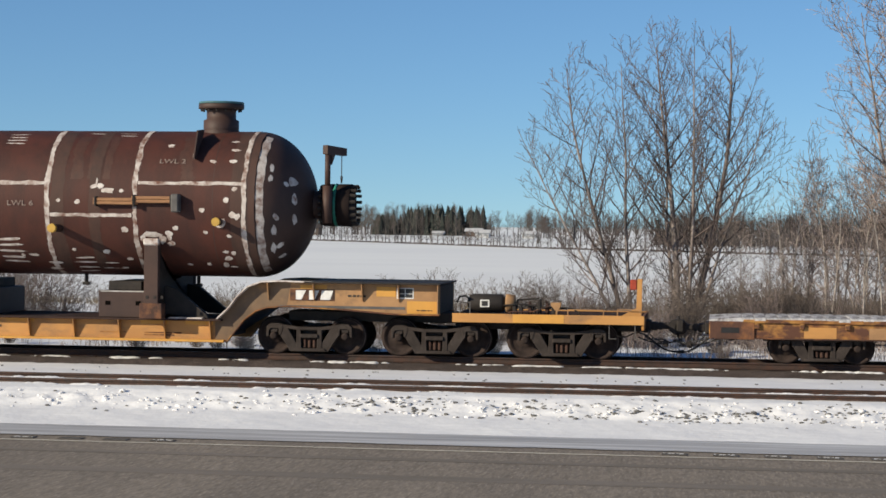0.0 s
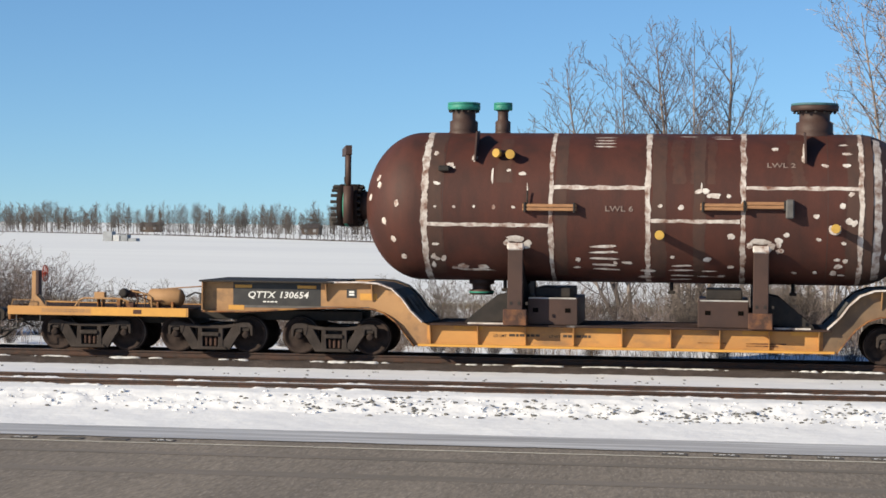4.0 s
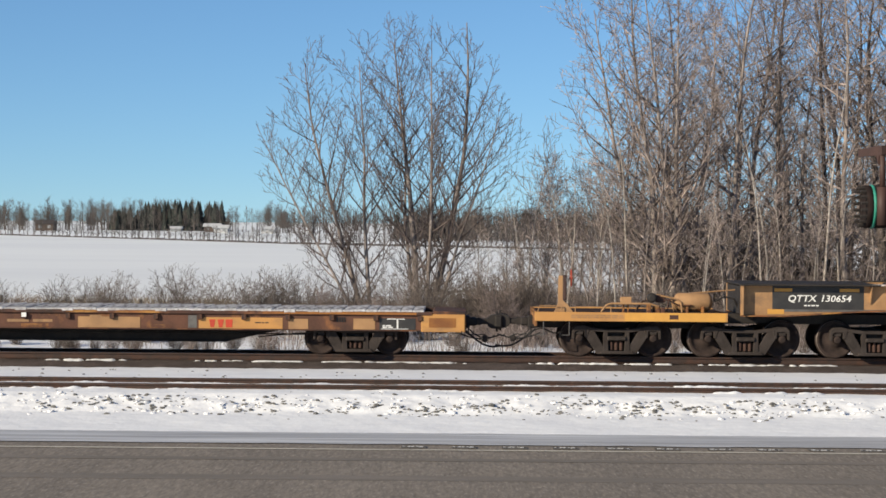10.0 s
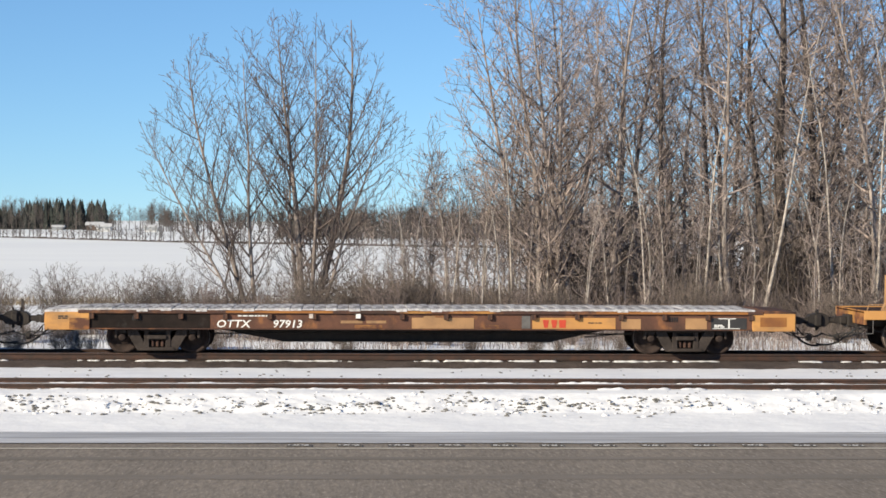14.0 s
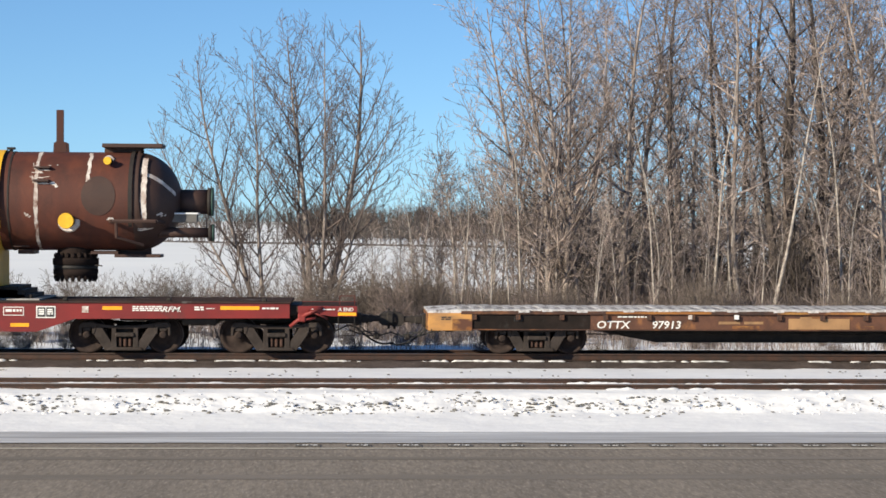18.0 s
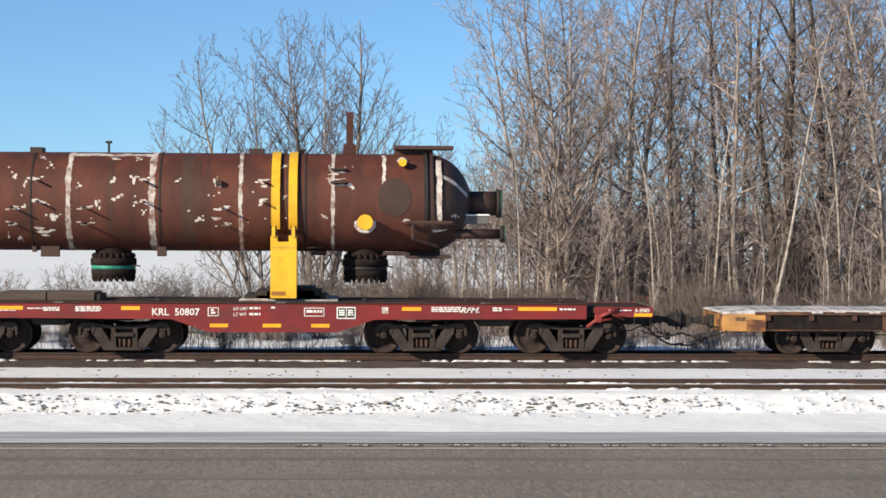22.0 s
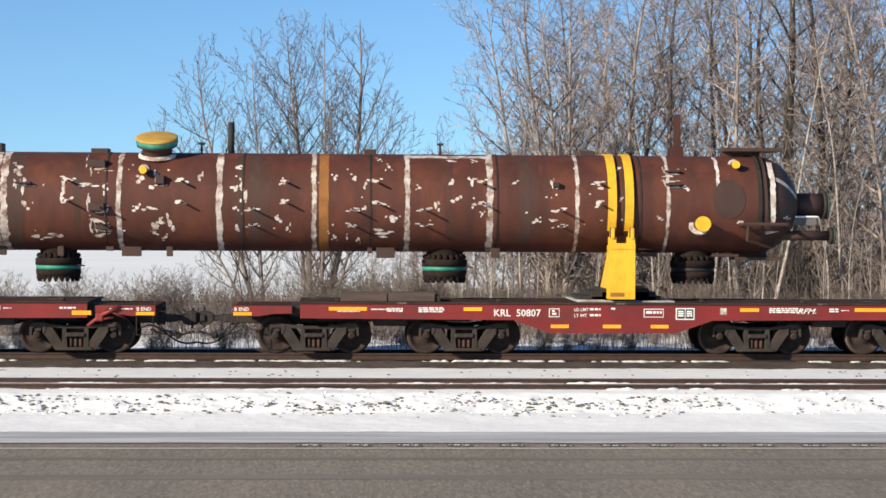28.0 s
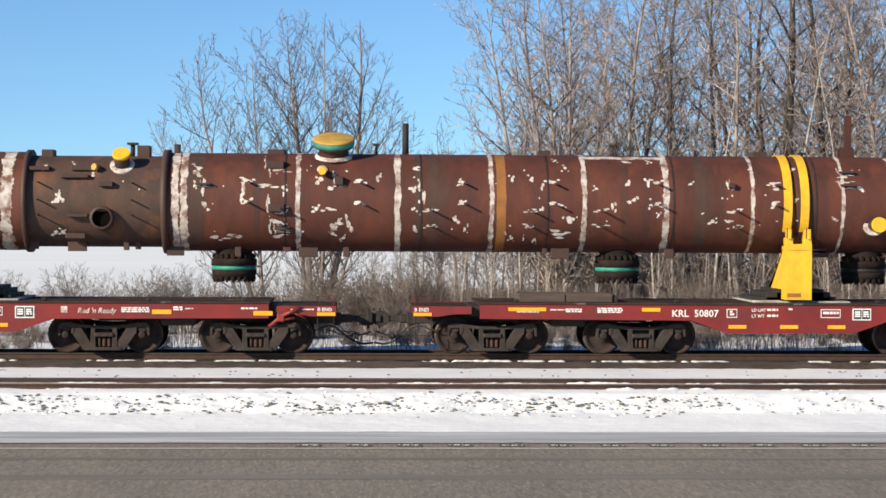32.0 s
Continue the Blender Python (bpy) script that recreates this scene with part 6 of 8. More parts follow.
def ring_band(name, parent, x, width, zc, r, mat, a0=0.0, a1=360.0, ragged_by=0.2, lift=0.004, seed=1):
    """A painted band round a shell, its edges uneven."""
    bm = bmesh.new()
    n = max(8, int(abs(a1 - a0) / 2))
    rows = []
    for k in range(n + 1):
        a = radians(a0 + (a1 - a0) * k / n)
        c, s = math.cos(a), math.sin(a)
        e = [width * (0.5 + ragged_by * noise.noise(Vector((c * 4, s * 4, seed * 3.1 + j * 9))) + ragged_by * 0.8 * noise.noise(Vector((c * 24, s * 24, seed * 2.3 + j * 5)))) for j in (0, 1)]
        rr = r + lift
        rows.append([bm.verts.new((x + d, -rr * c, zc + rr * s)) for d in (-e[0], 0, e[1])])
    for p, q in zip(rows, rows[1:]):
        for j in (0, 1):
            bm.faces.new((p[j], q[j], q[j + 1], p[j + 1])).smooth = True
    bmesh.ops.recalc_face_normals(bm, faces=bm.faces)
    return part(name, bm, mat, parent)


def long_band(name, parent, x0, x1, z, width, zc, r, mat, seed=1):
    """A painted strip along a shell, its edges uneven."""
    bm = bmesh.new()
    n = max(6, int((x1 - x0) / 0.07))
    rows = []
    for k in range(n + 1):
        x = x0 + (x1 - x0) * k / n
        e = [width * (0.5 + 0.25 * noise.noise(Vector((x * 3, seed * 3.1, j * 9))) + 0.15 * noise.noise(Vector((x * 9, seed, j * 5)))) for j in (0, 1)]
        rows.append([bm.verts.new(on_shell(x, z + d, zc, r, 0.005)[0]) for d in (-e[0], 0, e[1])])
    for p, q in zip(rows, rows[1:]):
        for j in (0, 1):
            bm.faces.new((p[j], q[j], q[j + 1], p[j + 1])).smooth = True
    bmesh.ops.recalc_face_normals(bm, faces=bm.faces)
    return part(name, bm, mat, parent)


def daubs(name, parent, spots, zc, shape, mat, seed=1, loose=True):
    """Irregular dabs of coating; shape(x) gives the shell's radius there. Spots are (x, z, width, height)."""
    rng, bm = random.Random(seed), bmesh.new()
    dabs = []
    for x, z, w, h in spots:
        if max(w, h) < 0.1 or not loose:
            dabs.append((x, z, w, h))
            continue
        dabs.append((x + rng.uniform(-0.1, 0.1) * w, z, w * rng.uniform(0.45, 0.75), h * rng.uniform(0.6, 0.9)))
        for _ in range(3 if w * h > 0.012 else 1):
            f, way = rng.uniform(0.28, 0.6), rng.choice((-1, 1))
            dabs.append((x + rng.uniform(-0.55, 0.55) * w, z + way * rng.uniform(0.15, 0.6) * h, w * f * rng.uniform(0.6, 1.1), h * f))
    for k, (x, z, w, h) in enumerate(dabs):
        r = shape(x)
        ang = math.asin(max(-1, min(1, (z - zc) / r)))
        n, tilt, pts = 12, rng.uniform(-0.5, 0.5) if max(w, h) < 2 * min(w, h) else rng.uniform(-0.06, 0.06), []
        lift = 0.005 + 0.0007 * (k % 5)
        for j in range(n):
            a = j * math.tau / n
            m = rng.uniform(0.68, 1.18) if loose else rng.uniform(0.72, 1.15)
            dx, ds = 0.5 * w * m * math.cos(a), 0.5 * h * m * math.sin(a)
            dx, ds = dx * math.cos(tilt) - ds * math.sin(tilt), dx * math.sin(tilt) + ds * math.cos(tilt)
            rr, b = shape(x + dx) + lift, ang + ds / r
            pts.append(bm.verts.new((x + dx, -rr * math.cos(b), zc + rr * math.sin(b))))
        mid = bm.verts.new((x, -(r + lift + 0.002) * math.cos(ang), zc + (r + lift + 0.002) * math.sin(ang)))
        for j in range(n):
            bm.faces.new((pts[j], pts[(j + 1) % n], mid))
    bmesh.ops.recalc_face_normals(bm, faces=bm.faces)
    return tagged(part(name, bm, mat, parent), "chalky white dabs of weld coating", kind="stuff")


def sized(pairs, w, h, seed):
    rng = random.Random(seed)
    return [(x, z, w * rng.uniform(0.7, 1.35), h * rng.uniform(0.7, 1.35)) for x, z in pairs]


def studs(parent, centre, ring, n, r, length, axis, mat=None):
    """Bolts round a flange, each a part."""
    bm = bmesh.new()
    end = {"x": (length, 0, 0), "z": (0, 0, length)}[axis]
    tube(bm, (0, 0, 0), end, r, seg=6)
    first = None
    for k in range(n):
        a = (k + 0.5) * math.tau / n
        c, s = ring * math.cos(a), ring * math.sin(a)
        spot = Vector(centre) + Vector({"x": (0, c, s), "z": (c, s, 0)}[axis])
        if first is None:
            first = part("stud", bm, mat or STEEL, parent)
            first.location = spot
        else:
            same("stud", first, *spot)


def spout(parent, x, z, zc, r, radius, length, cap, collar=True, way=None, dark=RUST_DARK):
    """A short side nozzle with a coloured cap and a coated collar."""
    at, out = on_shell(x, z, zc, r, -0.05)
    out = Vector(way).normalized() if way else Vector((0, -1, 0))
    bm = bmesh.new()
    tube(bm, at, at + out * (length + 0.05), radius * 0.82, seg=20)
    neck = part("nozzle", bm, dark, parent)
    bm = bmesh.new()
    tube(bm, at + out * length, at + out * (length + 0.09), radius, radius * 0.93, seg=24)
    part("cap", bm, cap, neck, "yellow plastic cap")
    if collar:
        bm = bmesh.new()
        tube(bm, at, at + out * 0.07, radius * 1.45, radius * 1.3, seg=18)
        part("collar", bm, CHALK, neck)
    return neck


def pin(parent, x, z, zc, r, length, thick=0.03, mat=RUST_DARK):
    at, out = on_shell(x, z, zc, r, -0.03)
    bm = bmesh.new()
    tube(bm, at, at + Vector((0, -length, 0)), thick, seg=8)
    return part("support_pin", bm, mat, parent)


# the drum on the sunken deck
TZ, TR, TL, TRT, HEAD = 3.90, 1.93, -5.28, 5.88, 1.52
U1 = -18.0


def drum_radius(x):
    e = TL - x if x < TL else x - TRT if x > TRT else 0.0
    return TR * math.sqrt(max(0.0, 1 - (e / HEAD) ** 2)) if e else TR


drum = thing("pressure_vessel", pose(U1, LOADED_Y, 0), "huge brown primed steel pressure drum with white-coated welds", "pressure vessel")
bm = bmesh.new()
lathe(bm, [(TL, TR), (TRT, TR)], 96, "x", (0, 0, TZ), False)
part("shell", bm, RUST, drum)
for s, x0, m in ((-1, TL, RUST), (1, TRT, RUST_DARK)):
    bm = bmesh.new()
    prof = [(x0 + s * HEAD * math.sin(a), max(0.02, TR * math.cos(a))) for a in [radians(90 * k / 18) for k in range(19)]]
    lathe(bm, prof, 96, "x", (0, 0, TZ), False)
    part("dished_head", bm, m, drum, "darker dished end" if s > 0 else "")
for k, (x, w) in enumerate(((-5.02, 0.18), (-1.80, 0.12), (0.62, 0.145), (2.98, 0.145), (5.86, 0.13))):
    ring_band("weld_band", drum, x, w * 0.88, TZ, TR, SEAM_COAT, ragged_by=0.3, seed=k)
bm = bmesh.new()
rows = []
for k in range(61):
    a = radians(-70 + 140 * k / 60)
    rows.append([bm.verts.new((x, -(drum_radius(x) + 0.006) * math.cos(a), TZ + (drum_radius(x) + 0.006) * math.sin(a))) for x in (6.17 + 0.05 * noise.noise(Vector((a * 5, 0, 1))), 6.27, 6.36 + 0.05 * noise.noise(Vector((a * 6, 3, 1))))])
for p, q in zip(rows, rows[1:]):
    for j in (0, 1):
        bm.faces.new((p[j], q[j], q[j + 1], p[j + 1])).smooth = True
part("weld_band", bm, SEAM_COAT, drum)
for k, (x0, x1, z, w) in enumerate(((-5.0, -1.85, 3.43, 0.10), (-1.75, 0.55, 4.39, 0.11), (0.7, 2.9, 3.57, 0.10), (3.05, 5.8, 4.41, 0.10))):
    long_band("seam_band", drum, x0, x1, z, w * 0.9, TZ, TR, SEAM_COAT, k)
for k, x in enumerate((-4.55, 5.05)):
    ring_band("weld_line", drum, x, 0.02, TZ, TR, RUST_DARK, lift=0.003, ragged_by=0.02, seed=k)
for k, (x, w) in enumerate(((1.35, 0.30), (1.75, 0.16), (2.2, 0.22), (-3.0, 0.3), (4.3, 0.4))):
    ring_band("dull_streak", drum, x, w, TZ, TR, STREAK, 18, 64, 0.3, 0.002, seed=k + 20)
fine = sized([(-4.79, 5.24), (-4.71, 4.47), (-4.42, 4.94), (-3.79, 5.12), (-2.89, 4.81), (-2.53, 4.73), (-4.76, 2.93), (-4.73, 2.56), (-1.14, 2.58), (-1.16, 2.38), (-0.19, 2.5), (1.88, 4.31), (2.14, 4.21), (2.63, 4.2), (1.45, 3.91), (0.94, 3.94)], 0.16, 0.12, 1)
fine += sized([(2.7, 3.2), (1.24, 2.67), (2.12, 2.62), (2.68, 2.44), (3.76, 5.39), (4.98, 4.98), (4.05, 3.25), (3.87, 3.11), (3.89, 2.85), (4.77, 3.72), (4.84, 3.15), (5.62, 4.27), (5.7, 3.56), (5.41, 3.98), (5.45, 3.06)], 0.17, 0.14, 2)
fine += sized([(5.31, 2.65), (5.37, 2.48), (5.42, 2.26), (4.78, 2.32), (4.27, 2.31), (5.52, 5.28), (5.51, 4.99), (5.46, 5.51), (-4.3, 2.33), (-3.6, 2.30), (2.45, 2.20)], 0.2, 0.11, 3)
fine += sized([(-4.75 + 0.5 * k, 3.88) for k in range(5)], 0.09, 0.09, 4)
fine += [(x, z, w, 0.085) for x, w in ((-0.45, 0.75),) for z in (2.92, 2.77, 2.61, 2.45, 2.34)] + [(-0.5, z, 0.55, 0.05) for z in (5.68, 5.60, 5.52, 5.44)] + [(x, z, 0.5, 0.04) for x, z in ((1.6, 5.72), (2.45, 5.72), (2.5, 5.66))] + [(1.45, z, 0.62, 0.08) for z in (2.45, 2.33, 2.2, 2.1)] + [(2.15, 2.32, 0.45, 0.06), (2.19, 2.18, 0.72, 0.06), (0.1, 2.51, 0.29, 0.11)]
fine += [(-3.3, 4.66, 0.06, 0.5), (-2.4, 4.35, 0.03, 0.3), (1.95, 4.42, 0.05, 0.25), (2.3, 4.24, 0.25, 0.07)]
daubs("coating", drum, fine, TZ, drum_radius, CHALK, 5, False)
rng = random.Random(17)
daubs("coating", drum, [(6.51, 4.84, 0.1, 0.28), (6.51, 4.56, 0.11, 0.2), (6.65, 3.57, 0.12, 0.22), (6.59, 3.22, 0.13, 0.29), (6.54, 2.77, 0.13, 0.4), (6.69, 2.84, 0.22, 0.16), (6.87, 4.41, 0.11, 0.14), (7.0, 4.49, 0.2, 0.3), (7.05, 4.04, 0.11, 0.33), (7.05, 3.5, 0.1, 0.33), (6.69, 2.56, 0.2, 0.13)], TZ, drum_radius, CHALK, 6, False)
daubs("coating", drum, [(5.58, 3.6, 0.19, 0.19), (5.51, 2.62, 0.14, 0.16), (5.34, 2.49, 0.22, 0.17), (5.24, 2.31, 0.19, 0.24), (-4.09, 2.34, 0.32, 0.3), (-3.59, 2.36, 0.32, 0.2), (-3.73, 2.28, 0.97, 0.1), (-4.84, 2.39, 0.13, 0.31), (-4.57, 2.56, 0.16, 0.22), (-4.83, 2.62, 0.14, 0.21), (2.06, 4.32, 0.19, 0.16), (2.29, 4.2, 0.24, 0.14), (0.62, 2.31, 0.39, 0.11), (0.56, 2.15, 0.39, 0.16), (3.87, 3.0, 0.13, 0.18)], TZ, drum_radius, CHALK, 66, False)
for k, (x, w) in enumerate(((-4.78, 0.42), (-1.55, 0.3), (0.9, 0.35), (1.9, 0.3), (5.66, 0.3), (6.02, 0.25))):
    ring_band("grey_streak", drum, x, w, TZ, TR if x < 5.88 else drum_radius(x), GREY_STREAK, -65, 75, 0.10, 0.0025, seed=k + 140)
daubs("coating", drum, [(x, z, 0.14, 0.2) for x, z in ((-6.3, 4.6), (-6.25, 4.42), (-5.75, 3.95), (-6.1, 3.5), (-5.85, 3.05), (-5.6, 2.6), (-6.55, 4.1))], TZ, drum_radius, CHALK, 7, False)
for text, x, z, h in (("LWL 2", 3.55, 4.92, 0.19), ("LWL 6", -0.45, 3.80, 0.19)):
    at, out = on_shell(x, z, TZ, TR, 0.015)
    ob = lettering(text, 0, 0, h, 0, STENCIL, drum, 0.0, 1.35)
    ob.matrix_basis = Matrix.Translation(at) @ Euler((-math.asin((z - TZ) / TR), 0, 0)).to_matrix().to_4x4()

# nozzles on top
for x, r, top, cap_r, ring in ((-4.27, 0.37, 6.62, 0.43, GREEN), (-3.24, 0.20, 6.62, 0.245, GREEN), (4.78, 0.47, 6.62, 0.605, TEAL)):
    bm = bmesh.new()
    slim = 0.7 if r < 0.3 else 0.83
    lathe(bm, [(5.6, r), (6.12, r), (6.16, r * slim), (6.36, r * slim), (6.45, r * 0.9)], 28, "z", (x, 0, 0))
    lathe(bm, [(5.72, r * 1.12), (5.86, r * 1.02)], 28, "z", (x, 0, 0), False)
    neck = part("top_nozzle", bm, RUST_DARK, drum)
    bm = bmesh.new()
    lathe(bm, [(6.42, cap_r * 0.96), (6.44, cap_r), (6.55, cap_r), (6.56, cap_r * 0.97)], 28, "z", (x, 0, 0))
    part("flange", bm, ring if ring is GREEN else RUST_DARK, neck)
    bm = bmesh.new()
    lathe(bm, [(6.56, cap_r * 0.99), (top - 0.01, cap_r * 0.99), (top, cap_r * 0.93)], 28, "z", (x, 0, 0))
    part("flange_cover", bm, ring, neck, "green painted flange face" if ring is GREEN else "dull teal flange face")
    if x > 0 or r > 0.3:
        studs(neck, (x, 0, 6.36), cap_r * 0.86, 14, 0.03, 0.08, "z")
# lifting lugs standing off the shell
for x in (-3.76, 4.50):
    bm = bmesh.new()
    slab(bm, [(-0.02, 5.05), (0.02, 5.05), (0.02, 5.85), (-0.02, 5.85)], -1.76, -0.75)
    for v in bm.verts:
        if v.co.y > -1.0 and v.co.z < 5.3:
            v.co.y, v.co.z = -1.3, 5.05
        elif v.co.z > 5.5 and v.co.y < -1.5:
            v.co.y, v.co.z = -1.40, 5.80
    for v in bm.verts:
        v.co.x += x
    part("lifting_lug", bm, RUST_DARK, drum)
    daubs("lug_coating", drum, [(x - 0.03, 5.15, 0.12, 0.3), (x - 0.03, 5.4, 0.07, 0.5)], TZ, drum_radius, CHALK, int(x), False)
bm = bmesh.new()
box(bm, -4.68, -4.40, -1.85, -1.58, 4.78, 4.92, 0.02)
part("nameplate_bracket", bm, STEEL, drum)
daubs("lug_coating", drum, [(-4.36, 4.95, 0.12, 0.12), (-4.3, 4.88, 0.1, 0.06)], TZ, drum_radius, CHALK, 41, False)
# capped spouts
spout(drum, 0.94, 3.20, TZ, TR, 0.120, 0.62, CAP_OCHRE, False)
spout(drum, 5.23, 3.41, TZ, TR, 0.115, 0.40, CAP_OCHRE, True)
spout(drum, -3.06, 5.27, TZ, TR, 0.115, 0.30, CAP_OCHRE, False, (-0.5, -1, 0.05))
spout(drum, -2.86, 5.25, TZ, TR, 0.125, 0.36, CAP_OCHRE, False)
# timber battens strapped to the side
for x0, x1, z in ((-2.50, -1.15, 3.88), (1.93, 3.08, 3.93), (2.95, 4.05, 3.98)):
    for k in (0, 1):
        bm = bmesh.new()
        box(bm, x0, x1, -2.10, -1.92, z - 0.085 + 0.09 * k, z - 0.005 + 0.09 * k, 0.01)
        part("timber_batten", bm, TIMBER, drum, "raw timber batten")
    for x in (x0 + 0.03, x1 - 0.08):
        bm = bmesh.new()
        box(bm, x, x + 0.05, -2.13, -1.9, z - 0.13, z + 0.12, 0.01)
        part("batten_clip", bm, STEEL, drum)
bm = bmesh.new()
box(bm, 4.02, 4.22, -2.2, -1.9, 3.66, 4.13, 0.03)
part("clip_box", bm, STEEL_GREY, drum)
bm = bmesh.new()
tube(bm, (-2.39, -2.0, 3.95), (-2.39, -2.0, 4.3), 0.02, seg=6)
part("batten_rod", bm, STEEL, drum)
# nozzles on both ends, with flanges, studs and a davit arm
for s, x0 in ((-1, -6.70), (1, 7.30)):
    bm = bmesh.new()
    a, b = sorted((x0 - s * 0.25, x0 + s * 0.36))
    lathe(bm, [(a, 0.40), (b, 0.36)] if s > 0 else [(a, 0.36), (b, 0.40)], 28, "x", (0, 0, TZ))
    neck = part("end_nozzle", bm, RUST_DARK, drum)
    for k, (d, w, r, m) in enumerate(((0.30, 0.30, 0.56, NOZZLE), (0.605, 0.08, 0.572, GREEN), (0.69, 0.16 if s < 0 else 0.38, 0.56, NOZZLE))):
        a, b = sorted((x0 + s * d, x0 + s * (d + w)))
        bm = bmesh.new()
        lathe(bm, [(a, r * 0.96), (a + 0.02, r), (b - 0.02, r), (b, r * 0.96)], 32, "x", (0, 0, TZ))
        part("flange", bm, m, neck, "green gasket edge" if m is GREEN else "")
    studs(neck, (x0 + s * 0.22, 0, TZ), 0.50, 18, 0.048, s * (0.79 if s < 0 else 1.0), "x")
    xa = x0 + s * 0.51
    bm = bmesh.new()
    tube(bm, (xa, -0.66, 3.42), (xa, -0.66, 4.40), 0.13, seg=16)
    part("davit_sleeve", bm, RUST_DARK, drum)
    bm = bmesh.new()
    tube(bm, (xa, -0.66, 4.38), (xa, -0.66, 5.30), 0.075, seg=14)
    part("davit_post", bm, RUST_DARK, drum)
    bm = bmesh.new()
    reach, back = (0.70, 62) if s > 0 else (1.22, 105)
    slab(bm, [(-0.11, 5.23), (-0.11, 5.46), (reach, 5.40), (reach, 5.20), (0.22, 5.22), (0.08, 4.95), (0.05, 5.2)], -0.08, 0.08)
    arm = part("davit_arm", bm, RUST_DARK, drum)
    arm.matrix_basis = pose(xa, -0.66, 0, 0, 0, back)
    bm = bmesh.new()
    tube(bm, (reach - 0.12, 0, 5.22), (reach - 0.12, 0, 4.62), 0.012, seg=6)
    tube(bm, (reach - 0.12, 0, 4.66), (reach - 0.12, 0, 4.48), 0.035, 0.02, 8)
    part("davit_hook", bm, STEEL, arm)
# drain and small fittings below
bm = bmesh.new()
lathe(bm, [(1.60, 0.30), (1.70, 0.33), (1.74, 0.24), (1.86, 0.24), (1.88, 0.33), (1.95, 0.33), (2.1, 0.3)], 24, "z", (-3.75, 0, 0))
drain = part("drain_nozzle", bm, RUST_DARK, drum)
bm = bmesh.new()
lathe(bm, [(1.645, 0.335), (1.685, 0.335)], 24, "z", (-3.75, 0, 0))
part("gasket", bm, GREEN, drain)
for x in (-2.7, -3.1, 1.2, 4.28):
    bm = bmesh.new()
    tube(bm, (x, -0.3, 2.1), (x, -0.3, 1.72), 0.05, seg=8)
    box(bm, x - 0.09, x + 0.09, -0.39, -0.21, 1.70, 1.78, 0.01)
    part("drain_stub", bm, STEEL, drum)
LOADS.append((U1, drum))


# steel saddles between drum and deck
def saddle(u, x, block_side):
    ob = thing("support_saddle", pose(u + x, LOADED_Y, 0), "grimy brown steel saddle with timber-packed blocks under the drum", "support", "saddles under the drum")
    for y in (-1.92, 1.72):
        bm = bmesh.new()
        box(bm, -0.19, 0.19, y, y + 0.20, 1.28, 2.95, 0.015)
        post = part("upright", bm, RUST_DARK, ob)
        bm = bmesh.new()
        box(bm, -0.30, 0.30, y - 0.02, y + 0.34, 0.895, 1.30, 0.02)
        part("upright_foot", bm, BROWN_WORN, ob)
        bm = bmesh.new()
        box(bm, -0.21, 0.21, y - 0.03, y + 0.06, 2.80, 2.98, 0.03)
        part("pad_plate", bm, CHALK, ob, "white-coated pad at the top of the upright")
    bm = bmesh.new()
    outer = [(math.sin(a) * (TR + 0.09), TZ - math.cos(a) * (TR + 0.09)) for a in [radians(-57 + 114 * k / 24) for k in range(25)]]
    base = [(1.85, 1.0), (-1.85, 1.0)]
    ring = outer + base
    fr = [bm.verts.new((-0.16, p, q)) for p, q in ring]
    bk = [bm.verts.new((0.16, p, q)) for p, q in ring]
    n = len(ring)
    bm.faces.new(fr), bm.faces.new(bk[::-1])
    for k in range(n):
        bm.faces.new((fr[k], bk[k], bk[(k + 1) % n], fr[(k + 1) % n]))
    bmesh.ops.triangulate(bm, faces=[f for f in bm.faces if len(f.verts) > 4])
    bmesh.ops.recalc_face_normals(bm, faces=bm.faces)
    part("cradle", bm, STEEL, ob)
    for s in (-1, 1):
        bm = bmesh.new()
        if s == block_side:
            box(bm, *sorted((s * 0.28, s * 1.55)), -1.42, 1.42, 0.895, 1.60, 0.02)
            part("packing_block", bm, RUST_DARK, ob)
            bm = bmesh.new()
            box(bm, *sorted((s * 0.45, s * 1.35)), -1.2, 1.2, 1.60, 1.84, 0.02)
            part("packing_block", bm, STEEL, ob)
            # thin black plates on the surface paint the shade of slot holes
            for x in (0.48, 1.30):
                plate("slot", s * x - 0.07, s * x + 0.07, 1.22, 1.33, -1.421, HOLLOW_SHADE, ob)
            plate("frost_strip", min(s * 0.3, s * 1.5), max(s * 0.3, s * 1.5), 1.565, 1.60, -1.421, FROST, ob)
        else:
            slab(bm, [(s * 0.18, 1.0), (s * 1.35, 0.90), (s * 1.30, 1.0), (s * 0.5, 1.66), (s * 0.18, 1.72)], -1.25, -1.05)
            part("gusset", bm, STEEL, ob)
            bm = bmesh.new()
            slab(bm, [(s * 0.18, 1.0), (s * 1.35, 0.90), (s * 1.30, 1.0), (s * 0.5, 1.66), (s * 0.18, 1.72)], 1.05, 1.25)
            part("gusset", bm, STEEL, ob)
            bm = bmesh.new()
            box(bm, *sorted((s * 0.35, s * 1.25)), -1.5, -1.2, 0.895, 0.93)
            part("foot_plate", bm, CHALK, ob)
    bm = bmesh.new()
    for k in range(3):
        box(bm, -0.10 + 0.2 * k - 0.03, -0.10 + 0.2 * k + 0.03, -1.935, -1.91, 1.42, 1.5)
    part("bolt_row", bm, STEEL, ob)
    LOADS.append((u + x, ob))
    return ob


